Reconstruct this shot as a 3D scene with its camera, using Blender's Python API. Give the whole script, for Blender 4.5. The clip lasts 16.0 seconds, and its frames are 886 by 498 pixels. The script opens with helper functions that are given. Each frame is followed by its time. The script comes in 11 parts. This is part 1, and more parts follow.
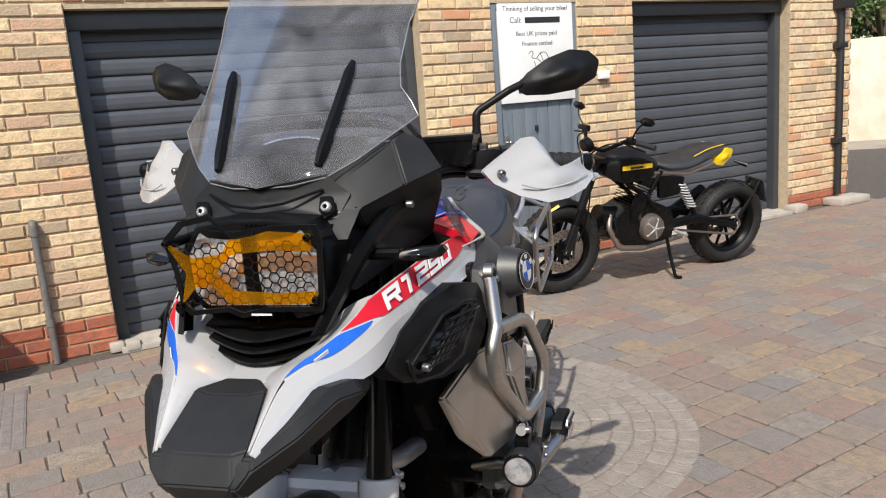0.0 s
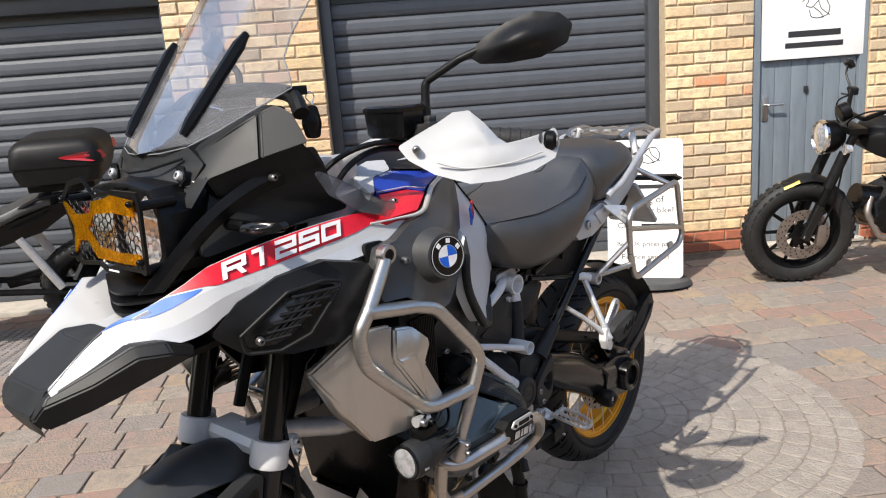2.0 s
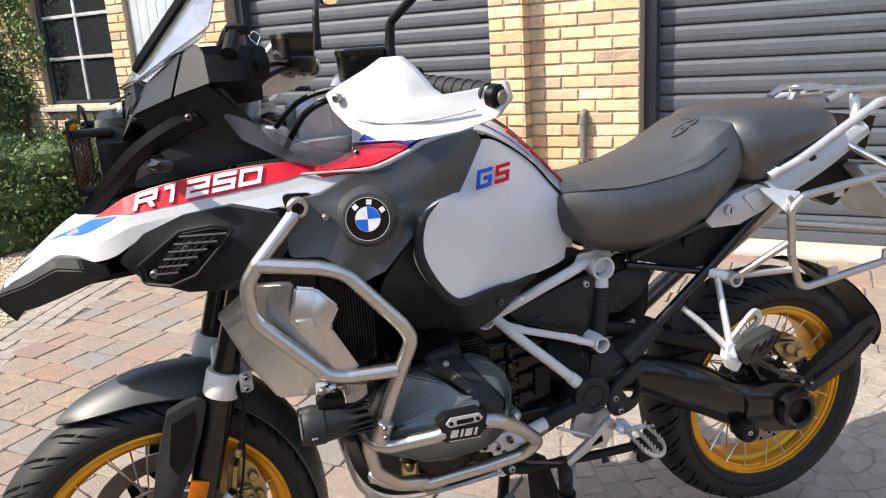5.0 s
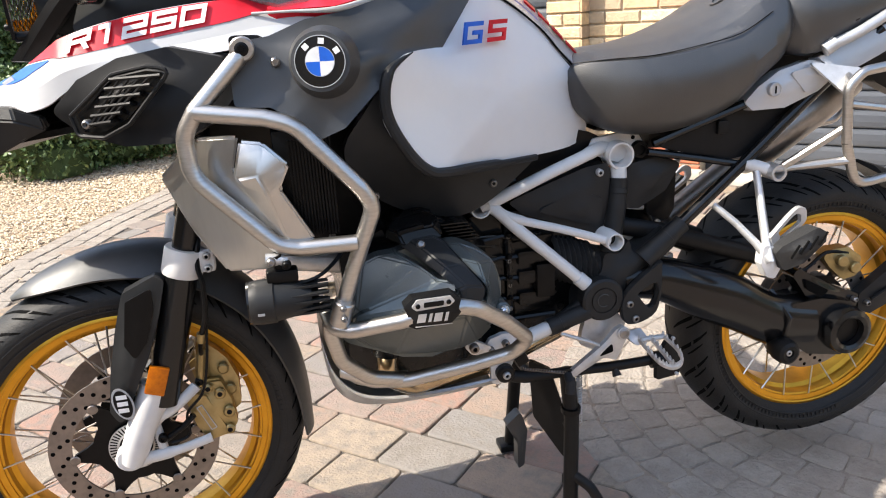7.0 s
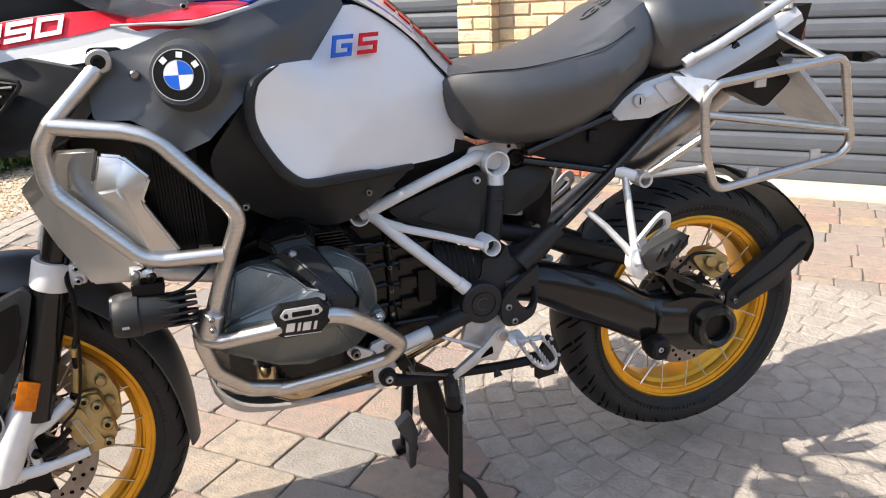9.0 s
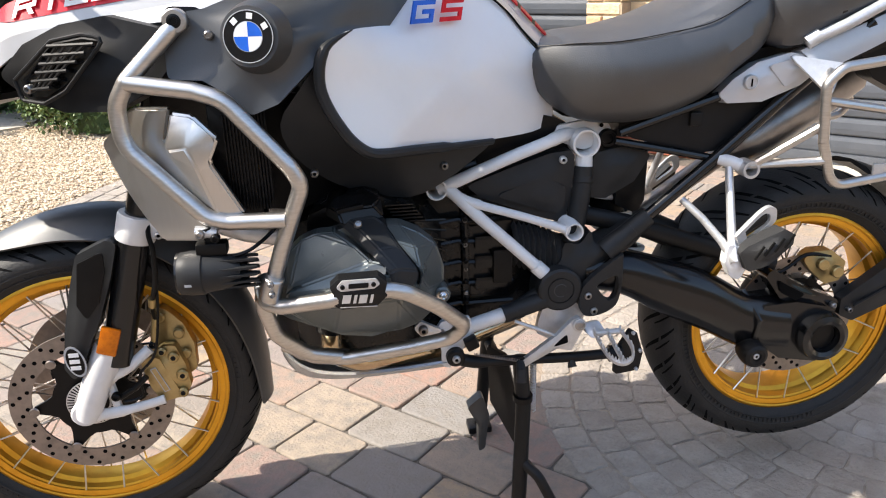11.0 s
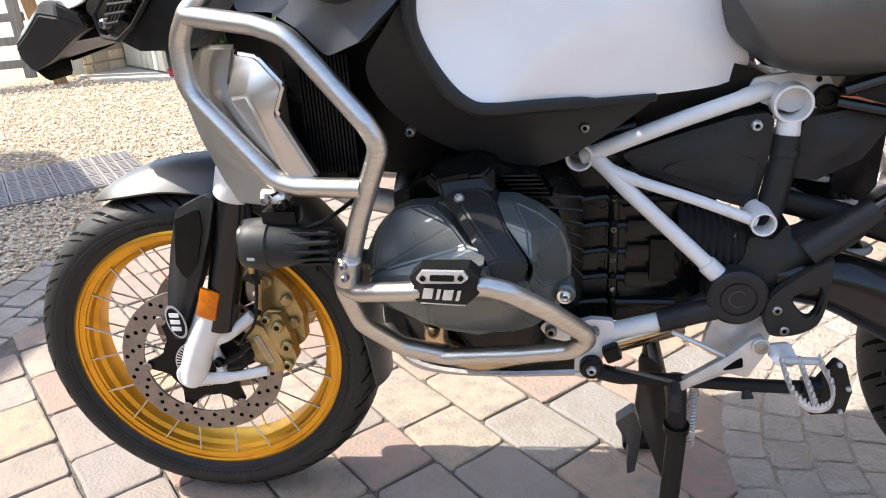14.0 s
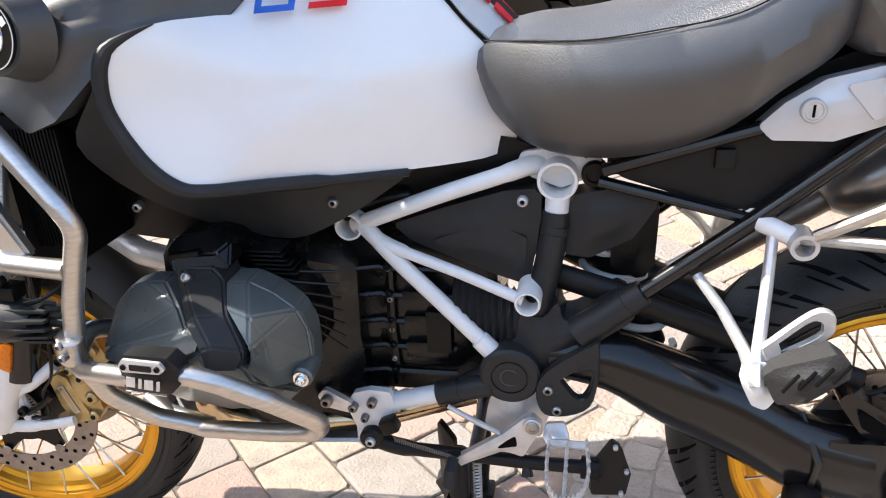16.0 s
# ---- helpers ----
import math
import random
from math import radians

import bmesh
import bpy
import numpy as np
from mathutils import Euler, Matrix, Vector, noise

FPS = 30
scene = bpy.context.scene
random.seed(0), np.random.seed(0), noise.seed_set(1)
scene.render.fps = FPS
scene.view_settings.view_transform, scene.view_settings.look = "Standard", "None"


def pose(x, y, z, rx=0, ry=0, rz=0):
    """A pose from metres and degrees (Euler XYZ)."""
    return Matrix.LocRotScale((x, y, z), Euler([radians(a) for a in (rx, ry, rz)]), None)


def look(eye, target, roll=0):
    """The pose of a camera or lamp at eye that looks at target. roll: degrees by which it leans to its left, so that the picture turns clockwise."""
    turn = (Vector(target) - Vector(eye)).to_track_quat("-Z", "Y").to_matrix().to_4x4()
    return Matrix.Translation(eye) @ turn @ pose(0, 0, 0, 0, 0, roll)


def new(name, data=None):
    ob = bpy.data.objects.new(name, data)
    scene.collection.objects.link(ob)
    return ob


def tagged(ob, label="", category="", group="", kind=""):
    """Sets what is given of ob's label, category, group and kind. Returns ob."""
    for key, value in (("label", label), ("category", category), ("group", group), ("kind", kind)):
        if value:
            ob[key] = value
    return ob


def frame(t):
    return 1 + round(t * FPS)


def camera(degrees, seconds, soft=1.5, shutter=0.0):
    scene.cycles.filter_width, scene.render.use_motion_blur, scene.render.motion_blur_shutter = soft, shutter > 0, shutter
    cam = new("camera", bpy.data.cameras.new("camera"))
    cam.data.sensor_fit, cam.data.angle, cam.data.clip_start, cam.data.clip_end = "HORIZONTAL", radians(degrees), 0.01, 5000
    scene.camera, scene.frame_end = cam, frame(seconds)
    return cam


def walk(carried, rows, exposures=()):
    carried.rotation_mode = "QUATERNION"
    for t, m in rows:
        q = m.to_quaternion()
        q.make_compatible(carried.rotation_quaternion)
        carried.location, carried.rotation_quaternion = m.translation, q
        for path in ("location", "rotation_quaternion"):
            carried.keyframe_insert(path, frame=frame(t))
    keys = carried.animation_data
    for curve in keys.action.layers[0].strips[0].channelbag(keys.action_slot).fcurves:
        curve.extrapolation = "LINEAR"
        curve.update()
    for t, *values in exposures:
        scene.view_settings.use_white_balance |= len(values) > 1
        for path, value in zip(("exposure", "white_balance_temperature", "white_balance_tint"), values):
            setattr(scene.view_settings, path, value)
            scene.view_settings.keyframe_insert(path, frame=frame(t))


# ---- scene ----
cam = camera(60.9, 16.0, 1.1)
PATH = [
    (0, (-0.996, -0.58, 1.368), (0.892, -0.048, 0.976), -4.5),
    (0.5, (-0.939, -0.703, 1.351), (0.883, 0.021, 0.953), -4.6),
    (1, (-0.783, -0.84, 1.34), (0.945, 0.079, 0.927), -4.3),
    (1.5, (-0.681, -1.037, 1.336), (0.93, 0.067, 0.906), -4.2),
    (2, (-0.592, -1.201, 1.343), (0.885, 0.071, 0.898), -4.3),
    (2.5, (-0.423, -1.237, 1.327), (0.888, 0.203, 0.874), -4.5),
    (3, (-0.256, -1.297, 1.33), (0.866, 0.294, 0.872), -4.6),
    (3.2, (-0.203, -1.348, 1.329), (0.858, 0.284, 0.87), -4.6),
    (5.3, (0.219, -1.522, 1.265), (0.737, 0.338, 0.742), -3.6),
    (5.5, (0.249, -1.506, 1.245), (0.737, 0.357, 0.706), -3.7),
    (6, (0.304, -1.472, 1.173), (0.732, 0.395, 0.598), -3.9),
    (6.5, (0.332, -1.447, 1.134), (0.724, 0.421, 0.535), -3.8),
    (7, (0.347, -1.437, 1.095), (0.726, 0.427, 0.477), -3.6),
    (7.5, (0.353, -1.443, 1.095), (0.75, 0.417, 0.475), -3.4),
    (8, (0.367, -1.456, 1.101), (0.817, 0.391, 0.48), -3.1),
    (8.5, (0.392, -1.475, 1.108), (0.918, 0.351, 0.483), -2.8),
    (8.7, (0.408, -1.482, 1.114), (0.965, 0.334, 0.488), -2.7),
    (10.8, (0.565, -1.492, 1.108), (0.894, 0.361, 0.432), -1.7),
    (11, (0.536, -1.454, 1.103), (0.768, 0.411, 0.417), -1.7),
    (11.5, (0.479, -1.35, 1.079), (0.529, 0.518, 0.364), -1.9),
    (12, (0.448, -1.259, 1.059), (0.341, 0.593, 0.312), -2.3),
    (12.5, (0.444, -1.214, 1.024), (0.227, 0.619, 0.253), -2.9),
    (13, (0.471, -1.187, 0.995), (0.176, 0.63, 0.214), -3.4),
    (13.5, (0.558, -1.182, 1.009), (0.219, 0.628, 0.229), -3.8),
    (14, (0.696, -1.192, 1.043), (0.34, 0.617, 0.268), -3.9),
    (14.5, (0.811, -1.202, 1.081), (0.461, 0.609, 0.309), -3.7),
    (15, (0.89, -1.151, 1.105), (0.545, 0.661, 0.333), -3.2),
    (15.5, (0.947, -1.076, 1.12), (0.59, 0.727, 0.333), -3.0),
    (16, (1.034, -1.048, 1.119), (0.646, 0.742, 0.315), -2.9),
]
EXPOSURES = [(0, 0.6, 6800, 10), (1.5, 0.88, 6900, 10), (3.0, 1.0, 6800, 10), (5.5, 1.48, 7000, 10), (8.5, 1.64, 7050, 10), (11.0, 1.68, 6980, 10), (12.5, 1.82, 6900, 10), (15.0, 2.06, 6850, 10), (16.0, 2.12, 6950, 10)]
walk(cam, [(t, look(eye, target, roll)) for t, eye, target, roll in PATH], EXPOSURES)

# ---- light ----
SUN_WAY = Vector((0.955, 0.03, -1.0)).normalized()
world = bpy.data.worlds.new("sky")
scene.world = world
world.use_nodes = True
wn = world.node_tree.nodes
sky = wn.new("ShaderNodeTexSky")
sky.sky_type, sky.sun_disc = "NISHITA", False
sky.sun_elevation, sky.sun_rotation = radians(46.3), radians(-91.8)
sky.air_density, sky.dust_density = 1.0, 1.5
world.node_tree.links.new(sky.outputs[0], wn["Background"].inputs[0])
wn["Background"].inputs[1].default_value = 0.15
sun = new("sun", bpy.data.lights.new("sun", "SUN"))
sun.data.energy, sun.data.angle, sun.data.color = 3.0, radians(0.55), (1.0, 0.97, 0.92)
sun.matrix_world = look((0, 0, 6), Vector((0, 0, 6)) + SUN_WAY)


# ---- materials ----
def mat(name, col, rough=0.5, metal=0.0, col2=None, scale=12.0, bump=0.0, bscale=120.0, rvar=0.08, coat=0.0,
        palette=None, by="object", aniso=0.0, stretch=(1, 1, 1), spec=0.5):
    """A surface: two colours mingled by noise, or a palette drawn per piece; fine relief and uneven gloss."""
    m = bpy.data.materials.new(name)
    m.use_nodes = True
    nt, b = m.node_tree, m.node_tree.nodes["Principled BSDF"]
    N, L = nt.nodes.new, nt.links.new
    co = N("ShaderNodeTexCoord")
    mp = N("ShaderNodeMapping")
    mp.inputs["Scale"].default_value = stretch
    L(co.outputs["Object"], mp.inputs[0])
    if palette:
        src = N("ShaderNodeObjectInfo").outputs["Random"] if by == "object" else N("ShaderNodeNewGeometry").outputs["Random Per Island"]
        ramp = N("ShaderNodeValToRGB")
        ramp.color_ramp.interpolation = "LINEAR"
        el = ramp.color_ramp.elements
        while len(el) < len(palette):
            el.new(0.5)
        for i, c in enumerate(palette):
            el[i].position, el[i].color = i / (len(palette) - 1), (*c, 1)
        L(src, ramp.inputs[0])
        shift = N("ShaderNodeVectorMath")
        shift.operation = "MULTIPLY_ADD"
        L(src, shift.inputs[1])
        shift.inputs[0].default_value = (37.0, 51.0, 23.0)
        L(mp.outputs[0], shift.inputs[2])
        vec, base = shift.outputs[0], ramp.outputs[0]
    else:
        rgb = N("ShaderNodeRGB")
        rgb.outputs[0].default_value = (*col, 1)
        vec, base = mp.outputs[0], rgb.outputs[0]
    n1 = N("ShaderNodeTexNoise")
    n1.inputs["Scale"].default_value, n1.inputs["Detail"].default_value, n1.inputs["Roughness"].default_value = scale, 6, 0.65
    L(vec, n1.inputs["Vector"])
    if col2 is None:
        col2 = tuple(c * 0.72 for c in col)
    mix = N("ShaderNodeMix")
    mix.data_type = "RGBA"
    cr = N("ShaderNodeValToRGB")
    cr.color_ramp.elements[0].position, cr.color_ramp.elements[1].position = 0.42, 0.68
    L(n1.outputs["Fac"], cr.inputs[0])
    L(cr.outputs[0], mix.inputs["Factor"])
    L(base, mix.inputs["A"])
    mix.inputs["B"].default_value = (*col2, 1)
    L(mix.outputs["Result"], b.inputs["Base Color"])
    n2 = N("ShaderNodeTexNoise")
    n2.inputs["Scale"].default_value, n2.inputs["Detail"].default_value = bscale, 4
    L(vec, n2.inputs["Vector"])
    rr = N("ShaderNodeMapRange")
    rr.inputs["To Min"].default_value, rr.inputs["To Max"].default_value = max(rough - rvar, 0.02), min(rough + rvar, 1)
    L(n1.outputs["Fac"], rr.inputs["Value"])
    L(rr.outputs[0], b.inputs["Roughness"])
    if bump:
        bp = N("ShaderNodeBump")
        bp.inputs["Strength"].default_value, bp.inputs["Distance"].default_value = 1.0, bump
        L(n2.outputs["Fac"], bp.inputs["Height"])
        L(bp.outputs[0], b.inputs["Normal"])
    b.inputs["Metallic"].default_value = metal
    b.inputs["Specular IOR Level"].default_value = spec
    b.inputs["Coat Weight"].default_value = coat
    b.inputs["Coat Roughness"].default_value = 0.08
    if aniso:
        b.inputs["Anisotropic"].default_value = aniso
    return m


def clear(name, col, rough=0.03, weight=1.0, ior=1.45):
    m = bpy.data.materials.new(name)
    m.use_nodes = True
    b = m.node_tree.nodes["Principled BSDF"]
    b.inputs["Base Color"].default_value = (*col, 1)
    b.inputs["Transmission Weight"].default_value = weight
    b.inputs["Roughness"].default_value = rough
    b.inputs["IOR"].default_value = ior
    return m


def sheet(name, col, gloss, haze=0.0):
    """A thin clear or tinted sheet: light passes straight, and it shines at a slant."""
    m = bpy.data.materials.new(name)
    m.use_nodes = True
    nt = m.node_tree
    nt.nodes.remove(nt.nodes["Principled BSDF"])
    N, L = nt.nodes.new, nt.links.new
    tr, gl, mx, fr, mul = N("ShaderNodeBsdfTransparent"), N("ShaderNodeBsdfGlossy"), N("ShaderNodeMixShader"), N("ShaderNodeFresnel"), N("ShaderNodeMath")
    tr.inputs[0].default_value = (*col, 1)
    gl.inputs["Roughness"].default_value = gloss
    fr.inputs[0].default_value = 1.22
    mul.operation, mul.inputs[1].default_value = "MULTIPLY", 0.4
    L(fr.outputs[0], mul.inputs[0])
    L(mul.outputs[0], mx.inputs[0])
    L(tr.outputs[0], mx.inputs[1])
    L(gl.outputs[0], mx.inputs[2])
    if haze:
        df, mh, nz, rp = N("ShaderNodeBsdfDiffuse"), N("ShaderNodeMixShader"), N("ShaderNodeTexNoise"), N("ShaderNodeMapRange")
        tc = N("ShaderNodeTexCoord")
        nz.inputs["Scale"].default_value = 9
        nz.inputs["Detail"].default_value = 9
        nz.inputs["Distortion"].default_value = 1.2
        rp.inputs["From Min"].default_value, rp.inputs["From Max"].default_value = 0.3, 0.75
        rp.inputs["To Min"].default_value, rp.inputs["To Max"].default_value = haze * 0.35, haze * 1.7
        df.inputs[0].default_value = (*(c * 0.95 for c in col), 1)
        L(tc.outputs["Object"], nz.inputs["Vector"])
        L(nz.outputs[0], rp.inputs["Value"])
        L(rp.outputs[0], mh.inputs[0])
        L(mx.outputs[0], mh.inputs[1])
        L(df.outputs[0], mh.inputs[2])
        L(mh.outputs[0], nt.nodes["Material Output"].inputs[0])
        return m
    L(mx.outputs[0], nt.nodes["Material Output"].inputs[0])
    return m


BUFF = [(0.38, 0.27, 0.16), (0.69, 0.51, 0.28), (0.76, 0.60, 0.35), (0.60, 0.42, 0.24), (0.74, 0.56, 0.33), (0.66, 0.33, 0.16), (0.76, 0.61, 0.39),
        (0.27, 0.205, 0.15), (0.68, 0.52, 0.32), (0.72, 0.56, 0.36), (0.62, 0.41, 0.27), (0.74, 0.58, 0.34), (0.50, 0.41, 0.30), (0.60, 0.24, 0.11)]
REDB = [(0.36, 0.10, 0.05), (0.44, 0.14, 0.07), (0.30, 0.09, 0.05)]
STONE = [(0.233, 0.190, 0.155), (0.299, 0.206, 0.155), (0.200, 0.181, 0.167), (0.327, 0.233, 0.146), (0.244, 0.201, 0.172), (0.296, 0.174, 0.131), (0.210, 0.196, 0.183), (0.307, 0.253, 0.193), (0.238, 0.153, 0.126)]
SETT = [(0.275, 0.240, 0.205), (0.315, 0.280, 0.240), (0.290, 0.252, 0.215), (0.330, 0.292, 0.250)]
M_BRICK = mat("buff_brick", (0.5, 0.4, 0.2), 0.9, col2=(0.44, 0.33, 0.215), scale=20, bump=0.006, bscale=70, palette=BUFF)
M_BRICK_I = mat("buff_brick_far", (0.5, 0.4, 0.2), 0.9, col2=(0.44, 0.33, 0.215), scale=20, bump=0.006, bscale=70, palette=BUFF, by="island")
M_RED = mat("red_brick", (0.4, 0.1, 0.05), 0.88, col2=(0.25, 0.10, 0.07), scale=20, bump=0.005, bscale=80, palette=REDB)
M_RED_I = mat("red_brick_far", (0.4, 0.1, 0.05), 0.88, col2=(0.25, 0.10, 0.07), scale=20, bump=0.005, bscale=80, palette=REDB, by="island")
M_MORTAR = mat("mortar", (0.50, 0.40, 0.275), 0.95, col2=(0.40, 0.315, 0.21), scale=25, bump=0.006, bscale=160)
M_STONE = mat("paver", (0.4, 0.3, 0.2), 0.9, col2=(0.195, 0.170, 0.145), scale=22, bump=0.0035, bscale=130, palette=STONE)
M_STONE_I = mat("paver_far", (0.4, 0.3, 0.2), 0.9, col2=(0.195, 0.170, 0.145), scale=22, bump=0.007, bscale=95, palette=STONE, by="island")
M_SETT = mat("sett", (0.3, 0.3, 0.3), 0.9, col2=(0.235, 0.205, 0.175), scale=14, bump=0.007, bscale=95, palette=SETT)
M_SETT_I = mat("sett_far", (0.3, 0.3, 0.3), 0.9, col2=(0.235, 0.205, 0.175), scale=14, bump=0.007, bscale=95, palette=SETT, by="island")
M_DIRT = mat("joint_dirt", (0.20, 0.17, 0.14), 0.95, col2=(0.29, 0.255, 0.215), scale=22, bump=0.006, bscale=160)
M_JOINT = mat("joint_sand", (0.13, 0.11, 0.09), 0.95, col2=(0.075, 0.065, 0.055), scale=30, bump=0.008, bscale=200)
M_EARTH = mat("yard_ground", (0.36, 0.31, 0.25), 0.95, col2=(0.28, 0.24, 0.19), scale=1.6, bump=0.01, bscale=60)
PEB = [(0.60, 0.48, 0.33), (0.72, 0.61, 0.45), (0.48, 0.37, 0.25), (0.78, 0.69, 0.54), (0.42, 0.33, 0.25), (0.68, 0.54, 0.37), (0.74, 0.65, 0.50)]
M_PEBBLE = mat("gravel_stones", (0.5, 0.4, 0.3), 0.85, col2=(0.38, 0.29, 0.2), scale=40, palette=PEB, by="island")
M_GRAVELBED = mat("gravel_bed", (0.42, 0.33, 0.23), 0.95, col2=(0.24, 0.18, 0.12), scale=55, bump=0.02, bscale=60)
M_SHUTTER = mat("slate_grey_shutter", (0.064, 0.071, 0.083), 0.40, col2=(0.076, 0.083, 0.095), scale=5, rvar=0.06, bump=0.0006, bscale=300)
M_FRAME = mat("anthracite_frame", (0.040, 0.044, 0.050), 0.4, col2=(0.05, 0.053, 0.058), scale=6)
M_DOOR = mat("blue_grey_door_paint", (0.16, 0.19, 0.215), 0.55, col2=(0.125, 0.15, 0.175), scale=7, bump=0.001, bscale=90, stretch=(3, 3, 0.4))
M_DOOR_L = mat("pale_grey_door_paint", (0.34, 0.37, 0.40), 0.55, col2=(0.29, 0.32, 0.35), scale=7)
M_WHITE = mat("white_board", (0.80, 0.80, 0.78), 0.45, col2=(0.74, 0.735, 0.71), scale=5)
M_CREAM = mat("cream_render", (0.72, 0.64, 0.52), 0.9, col2=(0.60, 0.52, 0.41), scale=3, bump=0.004, bscale=60)
M_CONCRETE = mat("concrete", (0.46, 0.42, 0.36), 0.9, col2=(0.36, 0.325, 0.28), scale=9, bump=0.003, bscale=120)
M_INK = mat("black_print", (0.02, 0.02, 0.022), 0.6)
M_BLACKIRON = mat("black_iron", (0.02, 0.02, 0.022), 0.5, rvar=0.12, bump=0.0008, bscale=160)
M_PIPE = mat("grey_pipe", (0.16, 0.15, 0.14), 0.55, col2=(0.11, 0.10, 0.09), scale=20)
M_LEAF = mat("leaf", (0.135, 0.200, 0.048), 0.45, col2=(0.070, 0.128, 0.032), scale=9,
             palette=[(0.047, 0.088, 0.024), (0.101, 0.162, 0.047), (0.149, 0.216, 0.068), (0.068, 0.115, 0.034), (0.203, 0.257, 0.095)], by="island")
M_BARK = mat("bark", (0.12, 0.085, 0.055), 0.95, bump=0.006, bscale=50)
M_GLASS_DARK = mat("window_pane", (0.02, 0.022, 0.025), 0.06, rvar=0.03)
M_TIMBER = mat("oiled_timber", (0.34, 0.20, 0.09), 0.6, col2=(0.24, 0.13, 0.06), scale=8, stretch=(6, 6, 0.6), bump=0.001)
M_TIMBER_G = mat("weathered_timber", (0.26, 0.24, 0.21), 0.8, col2=(0.17, 0.155, 0.13), scale=8, stretch=(5, 5, 0.6), bump=0.002)
M_GRILLE = mat("ribbed_drain_plastic", (0.21, 0.19, 0.18), 0.65, col2=(0.27, 0.24, 0.22), scale=14)
M_YELLOW = mat("bright_yellow", (0.75, 0.50, 0.01), 0.35, coat=0.4)


# ---- building helpers ----
def mesh_of(bm, name, smooth=None):
    me = bpy.data.meshes.new(name)
    bm.normal_update()
    bm.to_mesh(me)
    bm.free()
    if smooth is not None:
        me.shade_smooth()
        me.set_sharp_from_angle(angle=radians(smooth))
    return me


def part(name, bm, material, parent=None, label="", smooth=35, kind=""):
    """Links a bmesh (or a mesh) as one object under a thing or a part."""
    me = bm if isinstance(bm, bpy.types.Mesh) else mesh_of(bm, name, smooth)
    if not me.materials:
        me.materials.append(material)
    ob = new(name, me)
    if parent is not None:
        ob.parent = parent
    return tagged(ob, label=label, kind=kind)


def thing(name, label, category, group="", kind="", at=None):
    ob = new(name)
    ob.empty_display_size = 0.1
    if at is not None:
        ob.matrix_world = at
    return tagged(ob, label, category, group, kind)


def add_box(bm, lo, hi, bevel=0.0, m=None, seg=2):
    r = bmesh.ops.create_cube(bm, size=1.0)
    vs = r["verts"]
    for v in vs:
        v.co = Vector([lo[i] + (v.co[i] + 0.5) * (hi[i] - lo[i]) for i in range(3)])
    if bevel:
        es = list({e for v in vs for e in v.link_edges})
        out = bmesh.ops.bevel(bm, geom=es, offset=bevel, segments=seg, affect="EDGES", profile=0.6)
        vs = list({v for f in out["faces"] for v in f.verts} | {v for v in vs if v.is_valid})
    if m is not None:
        bmesh.ops.transform(bm, matrix=m, verts=[v for v in vs if v.is_valid])
    return vs


def box(lo, hi, bevel=0.0, m=None, seg=2):
    bm = bmesh.new()
    add_box(bm, lo, hi, bevel, m, seg)
    return bm


def rings(bm, loops, close_ends=True, closed_u=True, close_v=False):
    """A skin over loops of points, all of one length."""
    vs = [[bm.verts.new(p) for p in loop] for loop in loops]
    n = len(vs[0])
    last = len(vs) if close_v else len(vs) - 1
    for i in range(last):
        a, b = vs[i], vs[(i + 1) % len(vs)]
        for j in range(n if closed_u else n - 1):
            k = (j + 1) % n
            try:
                bm.faces.new((a[j], a[k], b[k], b[j]))
            except ValueError:
                pass
    if close_ends and not close_v:
        bm.faces.new(vs[0][::-1])
        bm.faces.new(vs[-1])
    bmesh.ops.recalc_face_normals(bm, faces=bm.faces[:])
    return vs


def fillet(pts, r, n=6, closed=False):
    """A polyline with its corners rounded to radius r (or one radius per corner)."""
    pts = [Vector(p) for p in pts]
    out = []
    m = len(pts)
    for i, p in enumerate(pts):
        if not closed and i in (0, m - 1):
            out.append(p)
            continue
        a, b = pts[(i - 1) % m], pts[(i + 1) % m]
        da, db = (a - p), (b - p)
        la, lb = da.length, db.length
        da, db = da / la, db / lb
        ang = da.angle(db)
        rr = r[i] if isinstance(r, (list, tuple)) else r
        d = min(rr / max(math.tan(ang / 2), 1e-3), la * 0.49, lb * 0.49)
        s, e = p + da * d, p + db * d
        for k in range(n + 1):
            t = k / n
            out.append(s.lerp(p, t).lerp(p.lerp(e, t), t))
    return out


def tube(bm, pts, r, n=12, ends=True, flat=1.0):
    """A round bar along a polyline; r may be one radius per point."""
    pts = [Vector(p) for p in pts]
    keep = [pts[0]]
    for p in pts[1:]:
        if (p - keep[-1]).length > 1e-5:
            keep.append(p)
    pts = keep
    rad = r if isinstance(r, (list, tuple)) else [r] * len(pts)
    rad = list(rad) + [rad[-1]] * (len(pts) - len(rad))
    loops, up = [], None
    for i, p in enumerate(pts):
        d = (pts[min(i + 1, len(pts) - 1)] - pts[max(i - 1, 0)]).normalized()
        if up is None:
            up = Vector((0, 1, 0)) if abs(d.y) < 0.9 else Vector((0, 0, 1))
        up = (up - d * up.dot(d)).normalized()
        side = d.cross(up)
        loops.append([p + (up * math.cos(k * 2 * math.pi / n) * flat + side * math.sin(k * 2 * math.pi / n)) * rad[i] for k in range(n)])
    rings(bm, loops, close_ends=ends)


def rod(pts, r, n=12, flat=1.0):
    bm = bmesh.new()
    tube(bm, pts, r, n, flat=flat)
    return bm


